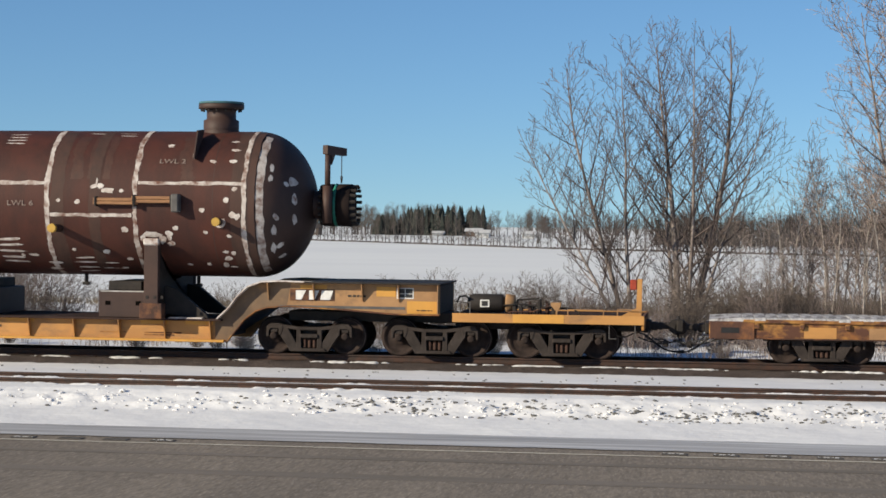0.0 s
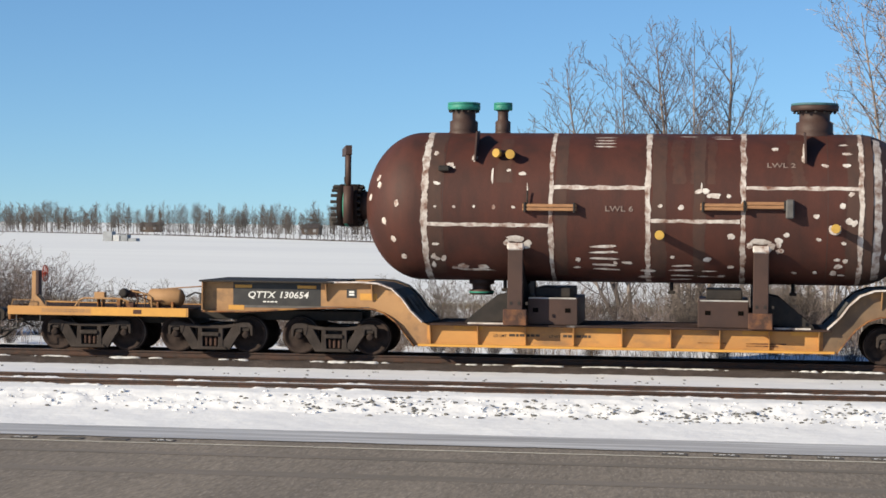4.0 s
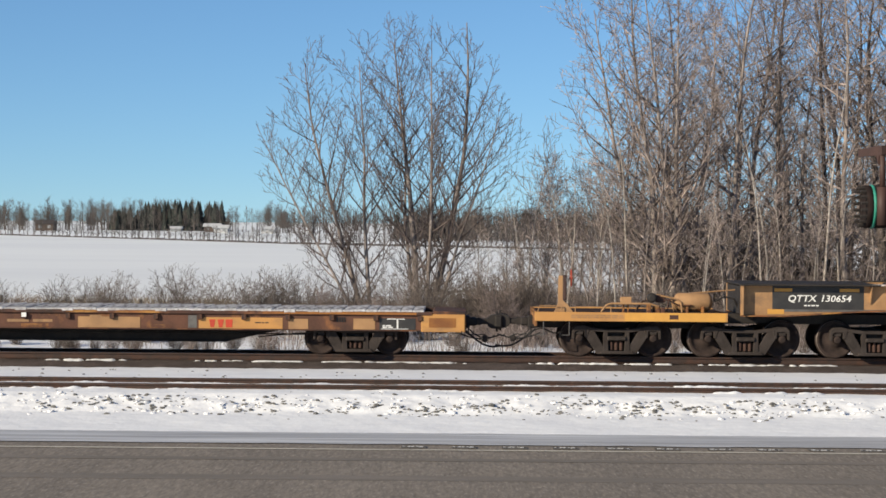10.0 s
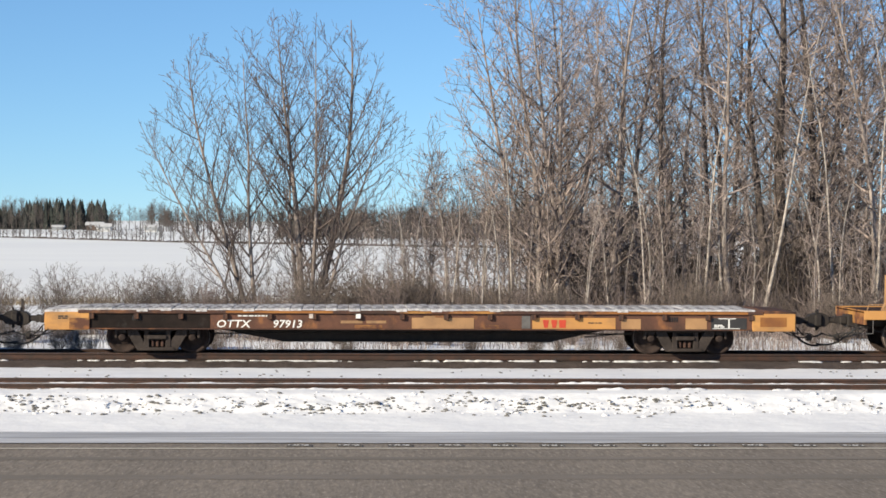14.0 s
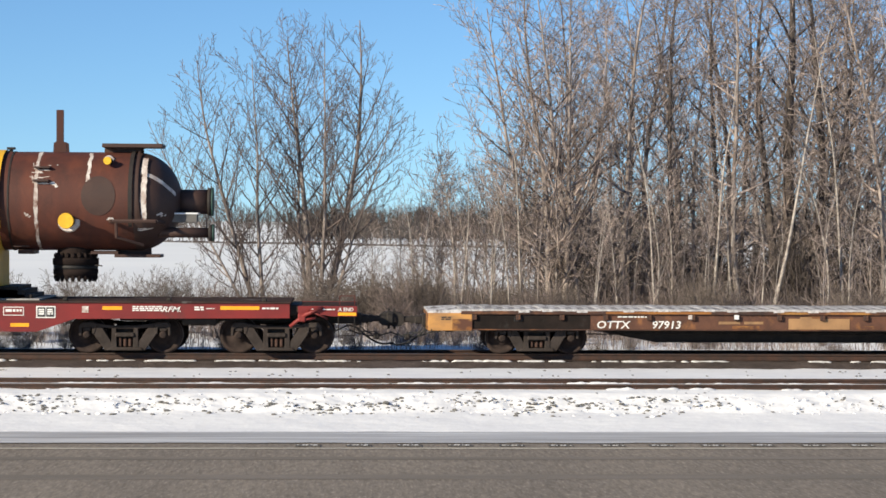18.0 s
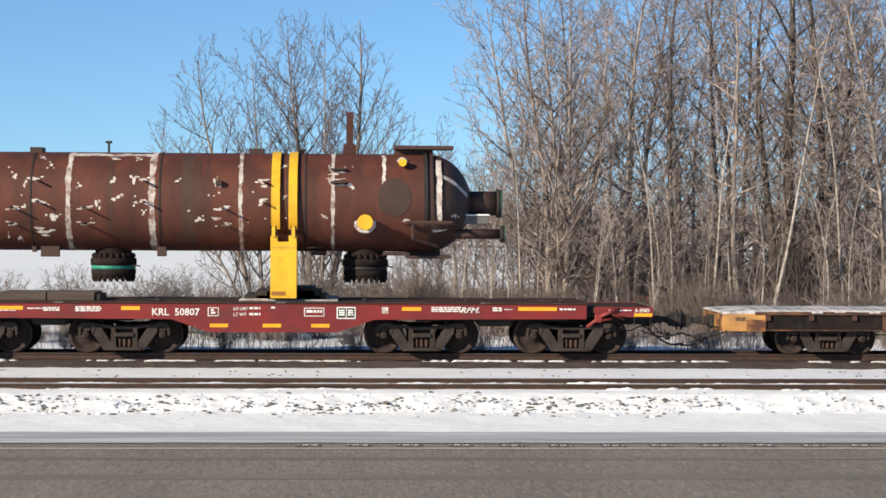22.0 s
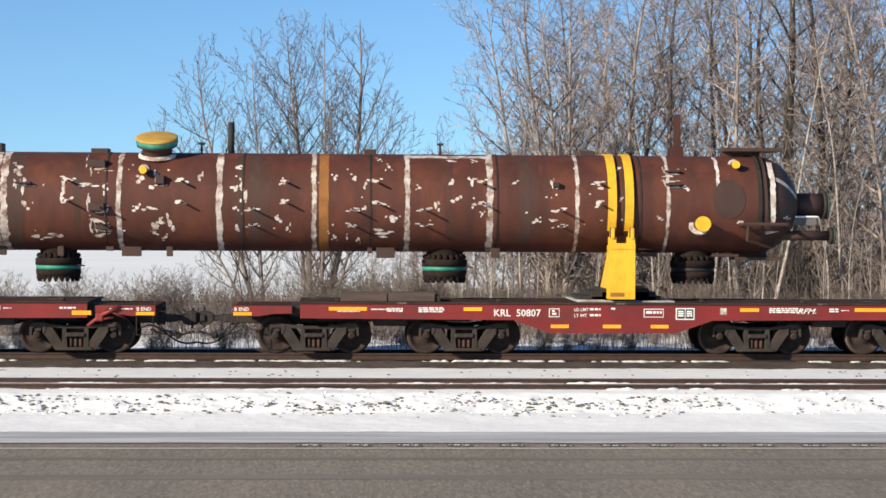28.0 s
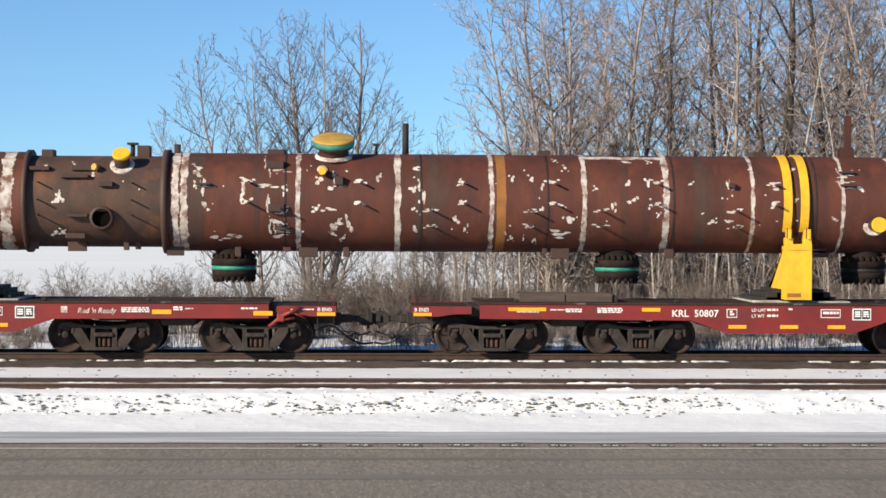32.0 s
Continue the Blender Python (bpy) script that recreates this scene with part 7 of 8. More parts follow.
saddle(U1, -2.68, 1)
saddle(U1, 3.44, -1)
for x in (-2.68, 3.40):
    daubs("pad_coating", drum, [(x, 3.08, 0.55, 0.2), (x - 0.25, 2.98, 0.16, 0.2), (x + 0.28, 2.95, 0.2, 0.26)], TZ, drum_radius, CHALK, int(x * 7) + 60, False)

# the long column across the two red cars
U2, CZ, CR, CR2 = -66.40, 3.87, 1.275, 1.18
CEND, CHEAD = 3.85, 1.15


def column_radius(x):
    if x > CEND:
        return CR * math.sqrt(max(0.0, 1 - ((x - CEND) / CHEAD) ** 2))
    return CR if x > -15.9 else CR2


column = thing("process_column", pose(U2 + 0.06, LOADED_Y + 0.33, 0), "very long brown primed steel column with coated welds and capped nozzles", "process column")
bm = bmesh.new()
lathe(bm, [(-15.9, CR), (CEND, CR)], 80, "x", (0, 0, CZ), False)
part("shell", bm, RUST_COLUMN, column)
bm = bmesh.new()
lathe(bm, [(-19.5, CR2), (-15.9, CR2)], 80, "x", (0, 0, CZ), False)
part("shell", bm, WEATHERED, column)
bm = bmesh.new()
lathe(bm, [(-27.6, 0.05), (-27.5, 0.6), (-27.1, 1.05), (-26.6, CR), (-19.5, CR)], 80, "x", (0, 0, CZ), False)
part("shell", bm, RUST_COLUMN, column)
bm = bmesh.new()
prof = [(CEND + CHEAD * math.sin(a), max(0.02, CR * math.cos(a))) for a in [radians(90 * k / 16) for k in range(17)]]
lathe(bm, prof, 80, "x", (0, 0, CZ), False)
# the head's darker colour takes in the shadow that lies on it
part("dished_head", bm, RUST_DARK, column, "darker dished end")
for x0, x1, r in ((-16.02, -15.86, 1.355), (-19.52, -19.40, 1.33)):
    bm = bmesh.new()
    lathe(bm, [(x0, r - 0.2), (x0, r), (x1, r), (x1, r - 0.2)], 80, "x", (0, 0, CZ))
    part("stiffening_ring", bm, RUST_DARK, column)
for k, (x, w) in enumerate(((-19.9, 0.32), (-15.66, 0.18), (-15.44, 0.20), (-12.55, 0.13), (-10.02, 0.15), (-7.63, 0.13), (-5.26, 0.14), (-3.15, 0.16), (-0.92, 0.10), (1.42, 0.10))):
    ring_band("weld_band", column, x, w * 0.92, CZ, CR, SEAM_COAT, seed=k + 40, ragged_by=0.3)
for k, x in enumerate((-12.88, -9.43, -6.19, -2.96, 0.72)):
    ring_band("weld_line", column, x, 0.045, CZ, CR, STEEL, lift=0.012, ragged_by=0.05, seed=k + 60)
ring_band("rust_band", column, -7.38, 0.24, CZ, CR, ORANGE_RUST, lift=0.003, ragged_by=0.06, seed=70)
for k, (x, w) in enumerate(((-8.85, 0.25), (-9.2, 0.12), (-2.0, 0.18), (-1.75, 0.08), (-13.6, 0.2), (-4.2, 0.15))):
    ring_band("dull_streak", column, x, w, CZ, CR, STREAK, -40, 60, 0.2, 0.002, seed=k + 80)
ring_band("weld_band", column, 2.72, 0.09, CZ, CR, CHALK, 20, 75, 0.35, 0.004, 90)
ring_band("flat_bar", column, 3.78, 0.10, CZ, CR, STEEL, -30, 85, 0.02, 0.05, 91)
# this second strip is the bar's shadow, made as a coloured band
ring_band("flat_bar", column, 3.93, 0.06, CZ, CR, RUST_DARK, -30, 85, 0.02, 0.06, 93)
spots = [(-15.06, 4.73, 0.27, 0.16), (-15.08, 4.56, 0.24, 0.19), (-14.97, 4.14, 0.13, 0.41), (-14.89, 3.78, 0.21, 0.21), (-13.93, 4.19, 0.16, 0.47), (-13.86, 4.42, 0.32, 0.11), (-13.34, 4.3, 0.43, 0.10), (-14.65, 2.96, 0.48, 0.15), (-14.05, 2.99, 0.59, 0.13)]
spots += [(-18.59, 3.97, 0.16, 0.16), (-18.66, 3.87, 0.24, 0.16), (-18.49, 3.87, 0.16, 0.13), (-18.68, 3.07, 0.24, 0.19), (-18.5, 3.08, 0.19, 0.15), (-17.75, 4.58, 0.16, 0.14), (-18.25, 4.8, 0.13, 0.14), (-18.99, 4.7, 0.19, 0.12)]
spots += [(-13.3, 4.73, 0.1, 0.36), (-13.06, 4.67, 0.48, 0.07), (-12.91, 4.25, 0.16, 0.17), (-12.9, 4.05, 0.13, 0.13), (-13.28, 3.85, 0.1, 0.32), (-12.88, 3.58, 0.12, 0.27), (-13.29, 3.2, 0.09, 0.38), (-13.05, 3.35, 0.48, 0.13), (-13.11, 3.0, 0.48, 0.07)]
spots += [(-12.09, 3.7, 0.19, 0.15), (-11.73, 3.68, 0.37, 0.1), (-11.5, 3.41, 0.15, 0.16), (-11.68, 3.26, 0.4, 0.18), (-11.28, 3.31, 0.19, 0.33), (-11.66, 3.08, 0.24, 0.14), (-11.38, 2.96, 0.19, 0.15), (-11.98, 4.45, 0.24, 0.24), (-11.75, 4.23, 0.27, 0.11), (-10.54, 4.51, 0.16, 0.19)]
spots += [(-9.58, 4.75, 0.24, 0.13), (-9.63, 4.19, 0.19, 0.25), (-9.38, 4.04, 0.19, 0.32), (-9.47, 4.34, 0.12, 0.17), (-9.61, 3.72, 0.16, 0.13), (-9.58, 3.18, 0.16, 0.16), (-8.56, 3.44, 0.24, 0.16), (-8.29, 3.2, 0.11, 0.19)]
spots += [(-7.11, 4.47, 0.16, 0.17), (-6.61, 4.49, 0.15, 0.17), (-5.71, 4.78, 0.19, 0.15), (-5.96, 4.98, 0.16, 0.12), (-6.34, 4.26, 0.13, 0.17), (-6.32, 3.73, 0.13, 0.16), (-5.65, 3.41, 0.29, 0.2), (-5.93, 3.08, 0.59, 0.17), (-7.1, 2.97, 0.15, 0.15), (-7.25, 3.08, 0.08, 0.1), (-6.78, 2.95, 0.08, 0.17), (-6.5, 2.93, 0.1, 0.17)]
spots += [(-4.96, 4.25, 0.15, 0.12), (-4.1, 4.43, 0.14, 0.23), (-3.62, 4.41, 0.14, 0.21), (-4.01, 3.97, 0.22, 0.15), (-4.53, 3.81, 0.14, 0.22), (-4.09, 4.94, 0.4, 0.06), (-3.54, 4.97, 0.16, 0.12), (-3.36, 3.58, 0.13, 0.14), (-1.95, 3.44, 0.2, 0.15)]
spots += sized([(-2.52, 4.39), (-1.54, 3.42), (0.2, 4.8), (0.18, 4.0), (1.2, 3.5), (1.34, 4.44), (2.93, 3.73)], 0.2, 0.11, 7)
spots += [(-0.3, 4.25, 0.25, 0.07), (1.5, 4.6, 0.4, 0.05), (1.5, 4.45, 0.4, 0.05), (1.85, 4.3, 0.2, 0.12)]
daubs("coating", column, spots, CZ, column_radius, CHALK, 8)
long_band("seam_band", column, -5.24, -3.18, 5.06, 0.07, CZ, CR, SEAM_COAT, 33)
rng = random.Random(23)
daubs("coating_speck", column, [(rng.uniform(-19, 3.4), CZ + rng.uniform(-0.9, 1.0), rng.uniform(0.03, 0.08), rng.uniform(0.03, 0.07)) for _ in range(55)], CZ, lambda x: column_radius(x), CHALK, 10)
for k, (x, w) in enumerate(((-2.25, 0.30), (-9.13, 0.30), (-9.5, 0.16), (-15.2, 0.5), (0.35, 0.22))):
    ring_band("grey_streak", column, x, w, CZ, CR, GREY_STREAK, -60, 70, 0.08, 0.0025, seed=k + 180)
# pairs of support pins, and longer ones lower down
for x in (-13.8, -10.95, -8.32, -6.0, -3.33, -0.32):
    for z in (4.39, 3.85):
        pin(column, x, z, CZ, CR, 0.34)
        daubs("pin_coating", column, [(x - 0.05, z + 0.02, 0.34, 0.13)], CZ, column_radius, CHALK, int(x * 10 + z * 10))
for x in (-13.0, -9.2, -6.65, -4.83, -1.35):
    for z, n in ((3.70, 0.42), (3.28, 0.62)):
        pin(column, x, z, CZ, CR, n)
        daubs("pin_coating", column, [(x, z, 0.36, 0.09)], CZ, column_radius, CHALK, int(x * 9 + z * 10))
for x in (-19.1, -16.75):
    for z in (4.35, 3.9, 3.5):
        pin(column, x, z, CZ, CR2, 0.36, 0.022)
# clips and brackets on the shell
for x, z, w, h in ((-1.47, 4.35, 0.16, 0.12), (-11.52, 4.42, 0.22, 0.22), (1.55, 4.72, 0.4, 0.05), (1.55, 4.38, 0.4, 0.06), (-13.15, 4.83, 0.45, 0.2), (-13.1, 3.72, 0.4, 0.2), (-12.95, 3.2, 0.4, 0.1), (-14.95, 4.32, 0.4, 0.05),
                   (-18.2, 4.5, 0.7, 0.08), (-18.0, 4.72, 0.6, 0.14), (-18.1, 3.5, 0.5, 0.08), (-19.1, 4.7, 0.5, 0.1), (-18.2, 2.98, 0.5, 0.14), (-17.4, 4.3, 0.35, 0.12)):
    at, out = on_shell(x, z, CZ, column_radius(x), 0.0)
    bm = bmesh.new()
    box(bm, -w / 2, w / 2, -0.16, 0.03, -h / 2, h / 2, 0.01)
    clip = part("shell_bracket", bm, RUST_DARK, column)
    clip.location = at
    if x > -15:
        daubs("bracket_coating", column, [(x - w / 2, z, 0.09, h + 0.15), (x + 0.05, z - h / 2 - 0.04, w, 0.05)], CZ, column_radius, CHALK, int(x * 11))
# capped nozzles
spout(column, 2.24, 3.34, CZ, CR, 0.205, 0.55, CAP_YELLOW, True)
spout(column, 3.19, 4.94, CZ, CR, 0.105, 0.35, CAP_YELLOW, True)
spout(column, -11.94, 4.70, CZ, CR, 0.105, 0.30, CAP_YELLOW, True)
spout(column, -17.04, 4.80, CZ, CR2, 0.235, 0.36, CAP_YELLOW, True, (0, -0.62, 0.75))
spout(column, -17.55, 4.72, CZ, CR2, 0.09, 0.22, CAP_OCHRE, False, (-0.6, -0.8, 0.2))
bm = bmesh.new()
lathe(bm, [(4.95, 0.44), (5.05, 0.38), (5.30, 0.38), (5.36, 0.52), (5.44, 0.52)], 32, "z", (-11.66, -0.15, 0))
neck = part("top_nozzle", bm, RUST_DARK, column)
neck.matrix_basis = Matrix.Translation((0, 0, CZ)) @ Euler((radians(19), 0, 0)).to_matrix().to_4x4() @ Matrix.Translation((0, 0.15, 0.05 - CZ))
bm = bmesh.new()
lathe(bm, [(5.40, 0.52), (5.42, 0.535), (5.52, 0.535), (5.53, 0.52)], 32, "z", (-11.66, -0.15, 0))
part("gasket", bm, GREEN, neck, "green painted flange edge")
bm = bmesh.new()
lathe(bm, [(5.53, 0.54), (5.57, 0.54), (5.585, 0.50), (5.60, 0.02)], 32, "z", (-11.66, -0.15, 0))
part("cover", bm, CAP_OCHRE, neck, "ochre plywood cover")
ringc = bmesh.new()
lathe(ringc, [(5.08, 0.50), (5.16, 0.43)], 28, "z", (-11.66, -0.15, 0), False)
part("collar", ringc, CHALK, neck)
# open manway with a bolted rim
bm = bmesh.new()
lathe(bm, [(-1.30, 0.235), (-1.30, 0.30), (-1.12, 0.30), (-1.0, 0.33), (-0.9, 0.33)], 28, "y", (-17.5, 0, 3.44), False)
lathe(bm, [(-1.30, 0.235), (-0.7, 0.235)], 28, "y", (-17.5, 0, 3.44), False)
man = part("manway", bm, RUST_DARK, column, "open round manway")
# black disc in front of the shell stands for the dark inside
bm = bmesh.new()
lathe(bm, [(-1.15, 0.234), (-1.14, 0.01)], 24, "y", (-17.5, 0, 3.44))
part("manway_inside", bm, HOLLOW_SHADE, man)
# stubs along the top
for x, top, r, head in ((-10.56, 5.42, 0.03, 0.09), (-4.38, 5.44, 0.03, 0.08), (-9.80, 5.95, 0.085, 0), (-16.85, 5.40, 0.06, 0.14), (0.6, 5.26, 0.05, 0.1)):
    bm = bmesh.new()
    tube(bm, (x, 0, 5.02), (x, 0, top), r, seg=10)
    if head:
        box(bm, x - head, x + head, -head, head, top - 0.06, top, 0.01)
    part("vent_stub", bm, STEEL, column)
for x, w, z in ((-6.20, 0.16, 5.26), (-0.56, 0.19, 5.26), (-13.15, 0.22, 5.24), (-16.55, 0.16, 5.32), (-15.7, 0.06, 5.36), (-19.0, 0.15, 5.2)):
    bm = bmesh.new()
    box(bm, x - w, x + w, -0.28, 0.28, 4.95, z, 0.01)
    part("top_lug", bm, RUST_DARK, column)
bm = bmesh.new()
slab(bm, [(1.67, 5.05), (2.02, 5.05), (2.0, 5.38), (1.93, 5.42), (1.93, 6.24), (1.75, 6.24), (1.75, 5.42), (1.68, 5.38)], 0.02, 0.12)
slab(bm, [(1.67, 5.05), (2.02, 5.05), (2.0, 5.38), (1.93, 5.42), (1.75, 5.42), (1.68, 5.38)], 0.45, 0.55)
part("lifting_trunnion", bm, RUST, column)
for x0, x1, z0, z1 in ((2.98, 4.52, 5.26, 5.36), (3.30, 4.48, 2.42, 2.50), (0.85, 1.25, 2.50, 2.62), (2.7, 3.4, 2.50, 2.58)):
    bm = bmesh.new()
    box(bm, x0, x1, -0.45, 0.45, z0, z1, 0.01)
    part("skid_bar", bm, RUST_DARK, column)
bm = bmesh.new()
box(bm, 3.0, 4.0, -0.08, 0.08, 5.02, 5.27)
box(bm, 3.3, 4.2, -0.08, 0.08, 2.48, 2.85)
part("skid_web", bm, RUST_DARK, column)
# pipe frame and end nozzles
handrail([(3.25, -1.1, 3.36), (3.35, -1.42, 3.36), (4.45, -1.42, 3.36), (4.6, -0.8, 3.3)], column, RUST_DARK, 0.05, "pipe_frame")
handrail([(3.45, -1.42, 3.36), (3.45, -1.3, 2.95), (4.1, -1.0, 2.75)], column, RUST_DARK, 0.04, "pipe_frame")
daubs("coating", column, [(3.3, 3.42, 0.3, 0.1), (4.55, 3.55, 0.16, 0.1), (4.1, 3.15, 0.5, 0.06)], CZ, column_radius, CHALK, 12)
for z, y, r, fr, x0, x1 in ((3.87, 0.0, 0.32, 0.37, 4.8, 5.80), (3.07, -0.55, 0.13, 0.22, 4.1, 5.86)):
    bm = bmesh.new()
    lathe(bm, [(x0, r), (x1 - 0.1, r)], 26, "x", (0, y, z))
    neck = part("end_nozzle", bm, RUST_DARK, column)
    bm = bmesh.new()
    lathe(bm, [(x1 - 0.14, fr), (x1 - 0.04, fr)], 26, "x", (0, y, z))
    part("flange", bm, STEEL, neck)
    bm = bmesh.new()
    lathe(bm, [(x1 - 0.04, fr * 1.01), (x1, fr * 1.01)], 26, "x", (0, y, z))
    part("flange_face", bm, GREEN_DARK, neck, "dark green flange face")
bm = bmesh.new()
box(bm, 4.55, 5.42, -0.55, -0.12, 3.33, 3.54, 0.015)
saddle_box = part("nozzle_brace", bm, STEEL_GREY, column)
bm = bmesh.new()
box(bm, 4.72, 5.46, -0.57, -0.10, 3.542, 3.585, 0.015)
part("snow_cap", bm, SNOW, saddle_box, "thin cap of snow")
ring_band("weld_band", column, 4.12, 0.13, CZ, column_radius(4.12) + 0.015, CHALK, -22, 62, 0.3, 0.004, 92)
bm = bmesh.new()
rows = []
for k in range(15):
    x = 4.12 + 0.75 * k / 14
    z, w = 4.55 - 0.5 * (k / 14) ** 1.6, 0.05 + 0.012 * noise.noise(Vector((k * 0.7, 0, 0)))
    rows.append([bm.verts.new(on_shell(x, z + d, CZ, column_radius(x), 0.012)[0]) for d in (-w, w)])
for p, q in zip(rows, rows[1:]):
    bm.faces.new((p[0], q[0], q[1], p[1])).smooth = True
bmesh.ops.recalc_face_normals(bm, faces=bm.faces)
part("seam_band", bm, CHALK, column)
bm = bmesh.new()
rows = [[bm.verts.new(on_shell(2.98 + 0.43 * q * math.cos(a), 4.0 + 0.5 * q * math.sin(a), CZ, CR, 0.012)[0]) for a in [k * math.tau / 28 for k in range(28)]] for q in (0.05, 0.35, 0.7, 1.0)]
for p, q in zip(rows, rows[1:]):
    for k in range(28):
        bm.faces.new((p[k], p[(k + 1) % 28], q[(k + 1) % 28], q[k])).smooth = True
bm.faces.new(rows[0])
bmesh.ops.recalc_face_normals(bm, faces=bm.faces)
part("reinforcing_pad", bm, RUST_DARK, column)
# big studded nozzles below
# their near-black colour holds the shade below the shell
for x, green in ((2.26, False), (-4.25, True), (-14.23, True), (-24.3, True)):
    bm = bmesh.new()
    lathe(bm, [(2.75, 0.50), (2.62, 0.47), (2.44, 0.47), (2.40, 0.52), (2.40, 0.575), (2.38, 0.59), (2.22, 0.59)], 36, "z", (x, 0, 0))
    neck = part("bottom_nozzle", bm, NOZZLE, column)
    bm = bmesh.new()
    lathe(bm, [(2.22, 0.565), (2.16, 0.57), (2.11, 0.565)], 36, "z", (x, 0, 0))
    part("gasket", bm, GREEN if green else RUBBER, neck, "green gasket edge" if green else "")
    bm = bmesh.new()
    lathe(bm, [(2.11, 0.575), (2.0, 0.575), (1.92, 0.54), (1.90, 0.40)], 36, "z", (x, 0, 0))
    part("blind_flange", bm, NOZZLE, neck)
    bm = bmesh.new()
    tube(bm, (0, 0, 0), (0, 0, 0.74), 0.036, seg=6)
    tube(bm, (0, 0, 0.63), (0, 0, 0.71), 0.062, seg=6)
    tube(bm, (0, 0, 0.06), (0, 0, 0.15), 0.062, seg=6)
    first = part("stud", bm, NOZZLE, neck)
    first.location = (x + 0.505, 0, 1.79)
    for k in range(1, 20):
        same("stud", first, x + 0.505 * math.cos(k * math.tau / 20), 0.505 * math.sin(k * math.tau / 20), 1.79)
    bm = bmesh.new()
    tube(bm, (x + 0.5, -0.3, 2.22), (x + 0.72, -0.35, 2.20), 0.02, seg=6)
    part("hook_pin", bm, STEEL, neck)
# lugs under the shell
for x, w, h in ((-19.3, 0.12, 0.22), (-18.2, 0.24, 0.27), (-16.95, 0.07, 0.24), (-16.65, 0.07, 0.22), (-15.7, 0.22, 0.28), (-14.1, 0.08, 0.3), (-12.85, 0.1, 0.16), (-12.3, 0.25, 0.30), (-11.33, 0.08, 0.3), (-6.2, 0.06, 0.2), (-5.8, 0.24, 0.32), (-2.96, 0.12, 0.30), (0.95, 0.2, 0.08)):
    r = column_radius(x)
    bm = bmesh.new()
    box(bm, x - w, x + w, -0.55, -0.45, CZ - r - h + 0.16, CZ - r + 0.3, 0.01)
    part("bottom_lug", bm, RUST_DARK, column)
column.scale.x = 1.006
LOADS.append((U2, column))


# yellow bolsters and clamp bands that hold the column
def bolster_stand(u):
    ob = thing("column_bolster", pose(u, LOADED_Y + 0.28, 0), "bright yellow steel bolster with two clamp bands round the column", "bolster", "bolsters under the column")
    bm = bmesh.new()
    slab(bm, [(-0.33, 1.43), (0.33, 1.43), (0.33, 2.86), (-0.33, 2.86)], -1.62, -1.30)
    for x0, x1 in ((-0.33, -0.15), (0.13, 0.33)):
        box(bm, x0, x1, -1.60, -1.25, 2.85, 3.02, 0.01)
    part("upright", bm, CAP_YELLOW, ob)
    for y in (-1, 1):
        for x in (-0.25, 0.25):
            bm = bmesh.new()
            box(bm, x - 0.045, x + 0.045, min(y * 1.66, y * 1.30), max(y * 1.66, y * 1.30), 2.98, 3.24, 0.01)
            part("band_clamp", bm, CAP_YELLOW, ob)
            bm = bmesh.new()
            for d in (-0.055, 0.055):
                tube(bm, (x + d, y * 1.6, 3.0), (x + d, y * 1.6, 3.26), 0.018, seg=6)
            part("clamp_bolt", bm, STEEL, ob)
    # one side plate is cut in steps, the other follows the shell
    steps = [(-1.30, 1.43), (-1.30, 2.80)]
    for y0, y1, z in ((-1.30, -1.08, 2.80), (-1.08, -0.80, 2.60), (-0.80, -0.50, 2.40), (-0.50, -0.20, 2.20), (-0.20, 0.10, 1.98), (0.10, 0.42, 1.78), (0.42, 0.95, 1.60)):
        steps += [(y0, z), (y1, z)] if y0 > -1.3 else [(y1, z)]
    steps.append((0.95, 1.43))
    round_top = [(-1.30, 1.43), (-1.30, 2.84)] + [(math.sin(a) * (CR + 0.02), CZ - math.cos(a) * (CR + 0.02)) for a in [radians(-60 + 8 * k) for k in range(11)]] + [(0.5, 1.43)]
    for name, ring, x0, x1 in (("stepped_side", steps, -0.33, -0.25), ("curved_side", round_top, 0.22, 0.30)):
        bm = bmesh.new()
        fr, bk = [[bm.verts.new((x, p, q)) for p, q in ring] for x in (x0, x1)]
        bm.faces.new(fr), bm.faces.new(bk[::-1])
        for k in range(len(ring)):
            bm.faces.new((fr[k], bk[k], bk[(k + 1) % len(ring)], fr[(k + 1) % len(ring)]))
        bmesh.ops.triangulate(bm, faces=[f for f in bm.faces if len(f.verts) > 4])
        bmesh.ops.recalc_face_normals(bm, faces=bm.faces)
        part(name, bm, CAP_YELLOW, ob)
    bm = bmesh.new()
    box(bm, -0.25, 0.22, -1.29, 1.1, 1.43, 1.66, 0.01)
    part("body", bm, CAP_YELLOW, ob)
    plate("seam_plate", -0.31, 0.31, 2.70, 2.715, -1.625, CAP_OCHRE, ob)
    plate("rust_scuff", -0.30, 0.05, 1.50, 1.60, -1.624, ORANGE_RUST, ob, depth=0.003)
    for x0, x1 in ((-0.33, -0.11), (0.11, 0.33)):
        bm = bmesh.new()
        rows = []
        for k in range(49):
            a = radians(-32 + 244 * k / 48)
            c, s = -math.cos(a), math.sin(a)
            rows.append([bm.verts.new((x, c * r, CZ + s * r)) for x, r in ((x0, CR + 0.018), (x0, CR + 0.045), (x1, CR + 0.045), (x1, CR + 0.018))])
        for p, q in zip(rows, rows[1:]):
            for j in range(4):
                bm.faces.new((p[j], q[j], q[(j + 1) % 4], p[(j + 1) % 4]))
        bmesh.ops.recalc_face_normals(bm, faces=bm.faces)
        part("clamp_band", bm, CAP_YELLOW, ob)
    bm = bmesh.new()
    box(bm, -1.13, 1.38, -1.45, 1.45, 1.345, 1.385, 0.008)
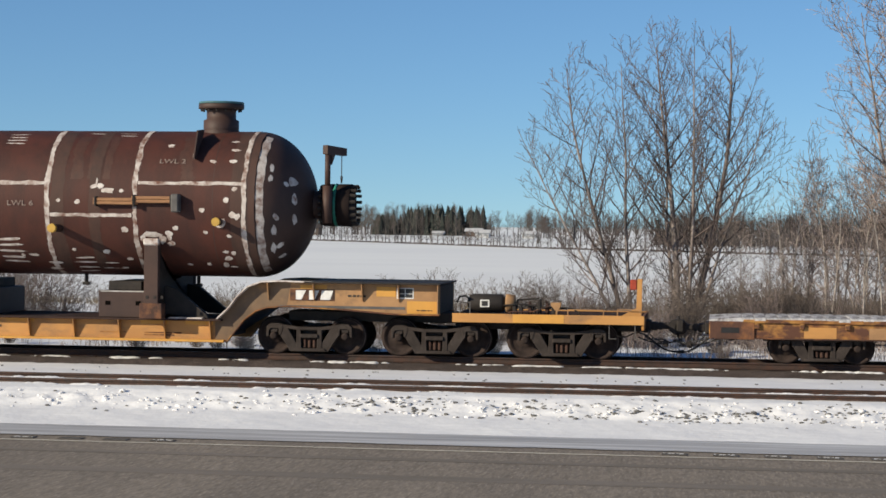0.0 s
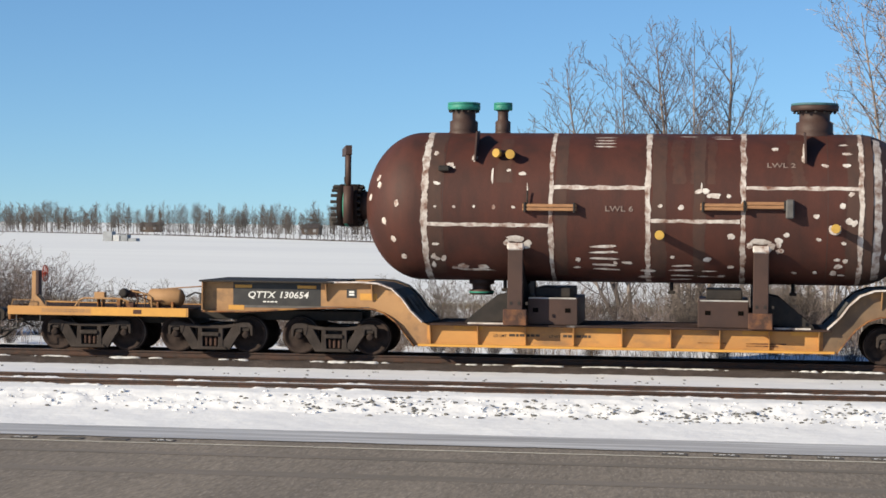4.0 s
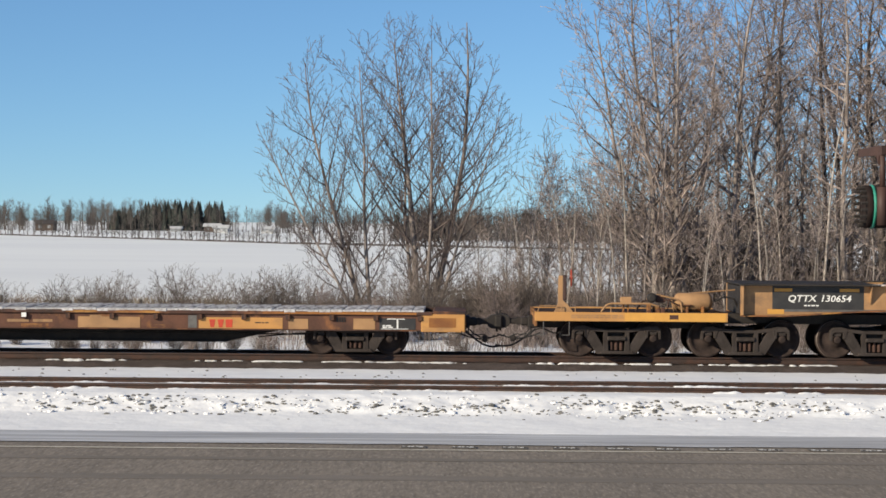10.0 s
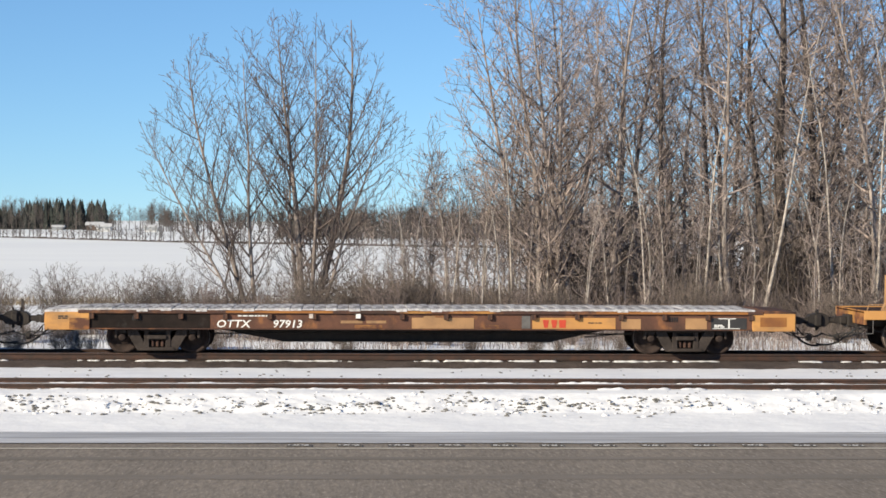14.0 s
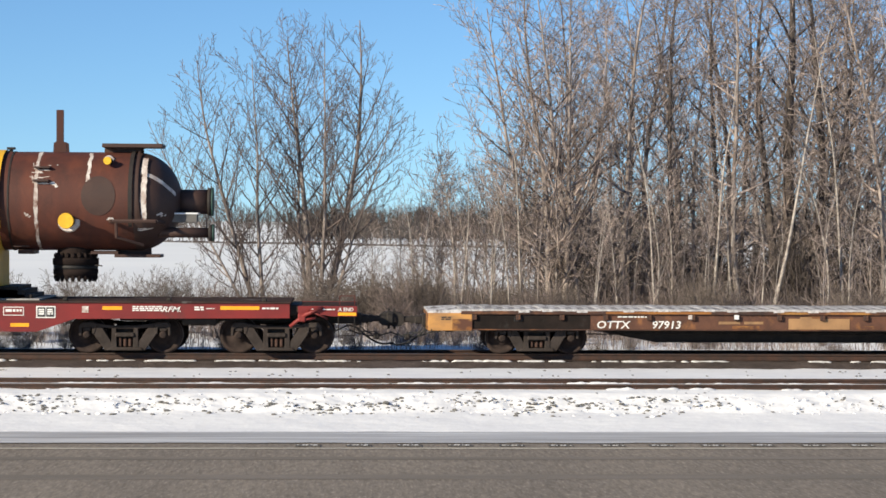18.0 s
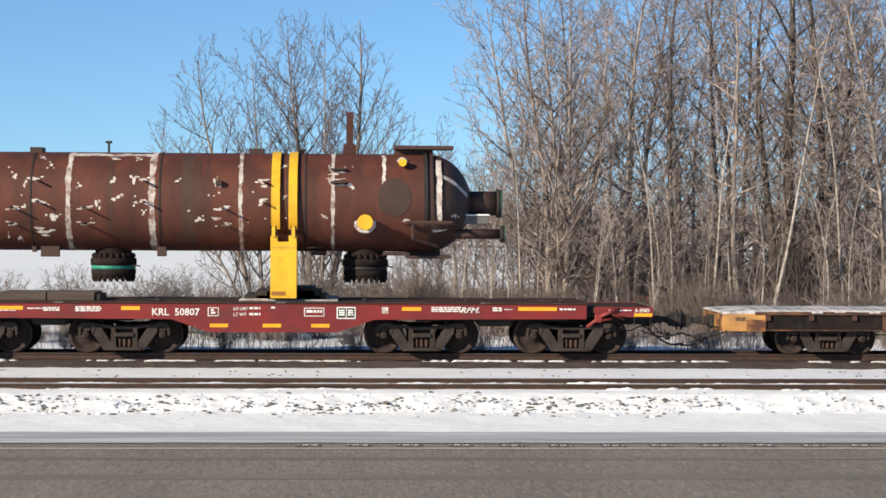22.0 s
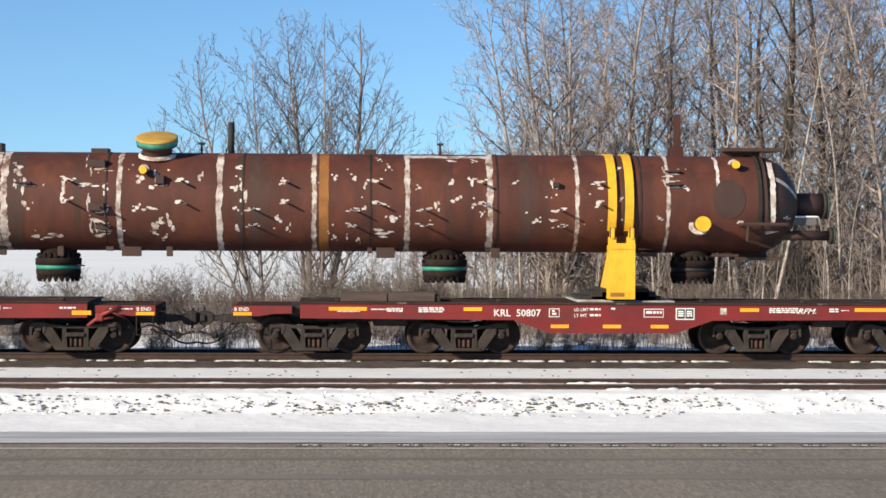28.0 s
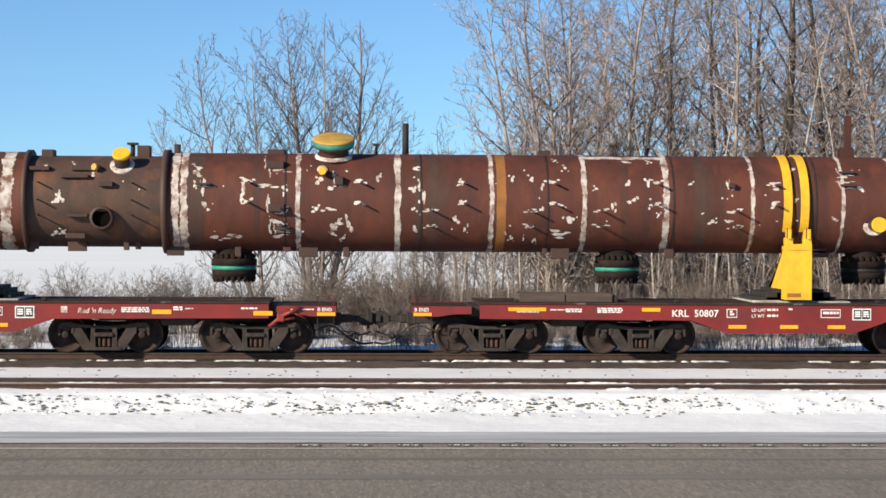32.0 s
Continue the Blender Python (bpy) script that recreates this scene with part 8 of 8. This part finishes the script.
    part("base_plate", bm, FROST, ob)
    for k, (x0, x1, h) in enumerate(((-1.02, 1.12, 0.10), (-0.72, 0.95, 0.22), (-0.45, 0.78, 0.30))):
        bm = bmesh.new()
        box(bm, x0, x1, -1.05, 1.05, 1.385, 1.385 + h, 0.01)
        part("turntable", bm, STEEL, ob)
    bm = bmesh.new()
    box(bm, -1.1, -0.4, -1.44, -1.1, 1.386, 1.40)
    part("snow_patch", bm, CHALK, ob)
    LOADS.append((u, ob))


bolster_stand(U2 + 0.25)
bolster_stand(-87.62 + 0.25)


def dunnage(u, x0, x1, label):
    """Stacked beams lying on a car's deck."""
    ob = thing("stacked_beams", pose(u + (x0 + x1) / 2, LOADED_Y, 1.345), label, "beams")
    half, n = (x1 - x0) / 2, 2
    for k in range(n):
        for j in range(3):
            bm = bmesh.new()
            a = -half + k * half
            box(bm, a + 0.01, a + half - 0.02, -1.15 + 0.55 * j, -0.72 + 0.55 * j, 0, 0.21, 0.012)
            part("beam", bm, DARK_TIMBER, ob)
    bm = bmesh.new()
    box(bm, half - 0.05, half + 0.12, -1.1, 0.2, 0, 0.16, 0.01)
    part("end_block", bm, STEEL, ob)
    LOADS.append((u, ob))


dunnage(U2, -6.93, -4.5, "dark weathered beams stacked on the red deck")


# ---- what moves ----
def rolled(t):
    """Metres that the slowing train has gone since the start."""
    k = t / 16 - 1
    s = 0.0
    for c in (-1.07056, -0.80463, 1.65753, 3.10653, 0.51738, -15.9431, 37.69259, 52.44096):
        s = s * k + c
    return s


def motions():
    """Drives the train past and turns its wheels."""
    times = [0.5 * k for k in range(65)]
    spins, t = [0.0], 0.0
    while t < 32.0:
        t = min(32.0, t + (4 if t < 14 else 6 if t < 22 else 8) / FPS)
        spins.append(t)
    for u, ob in CARS + LOADS:
        home = ob.matrix_basis.copy()
        walk(ob, [(t, Matrix.Translation((rolled(t), 0, 0)) @ home) for t in times])
        for ws in ob.children:
            if ws.name.startswith("wheelset"):
                x, r = ws.location.x, ws.location.z
                walk(ws, [(t, pose(x, 0, r, 0, math.degrees(rolled(t) / r), 0)) for t in spins])


motions()
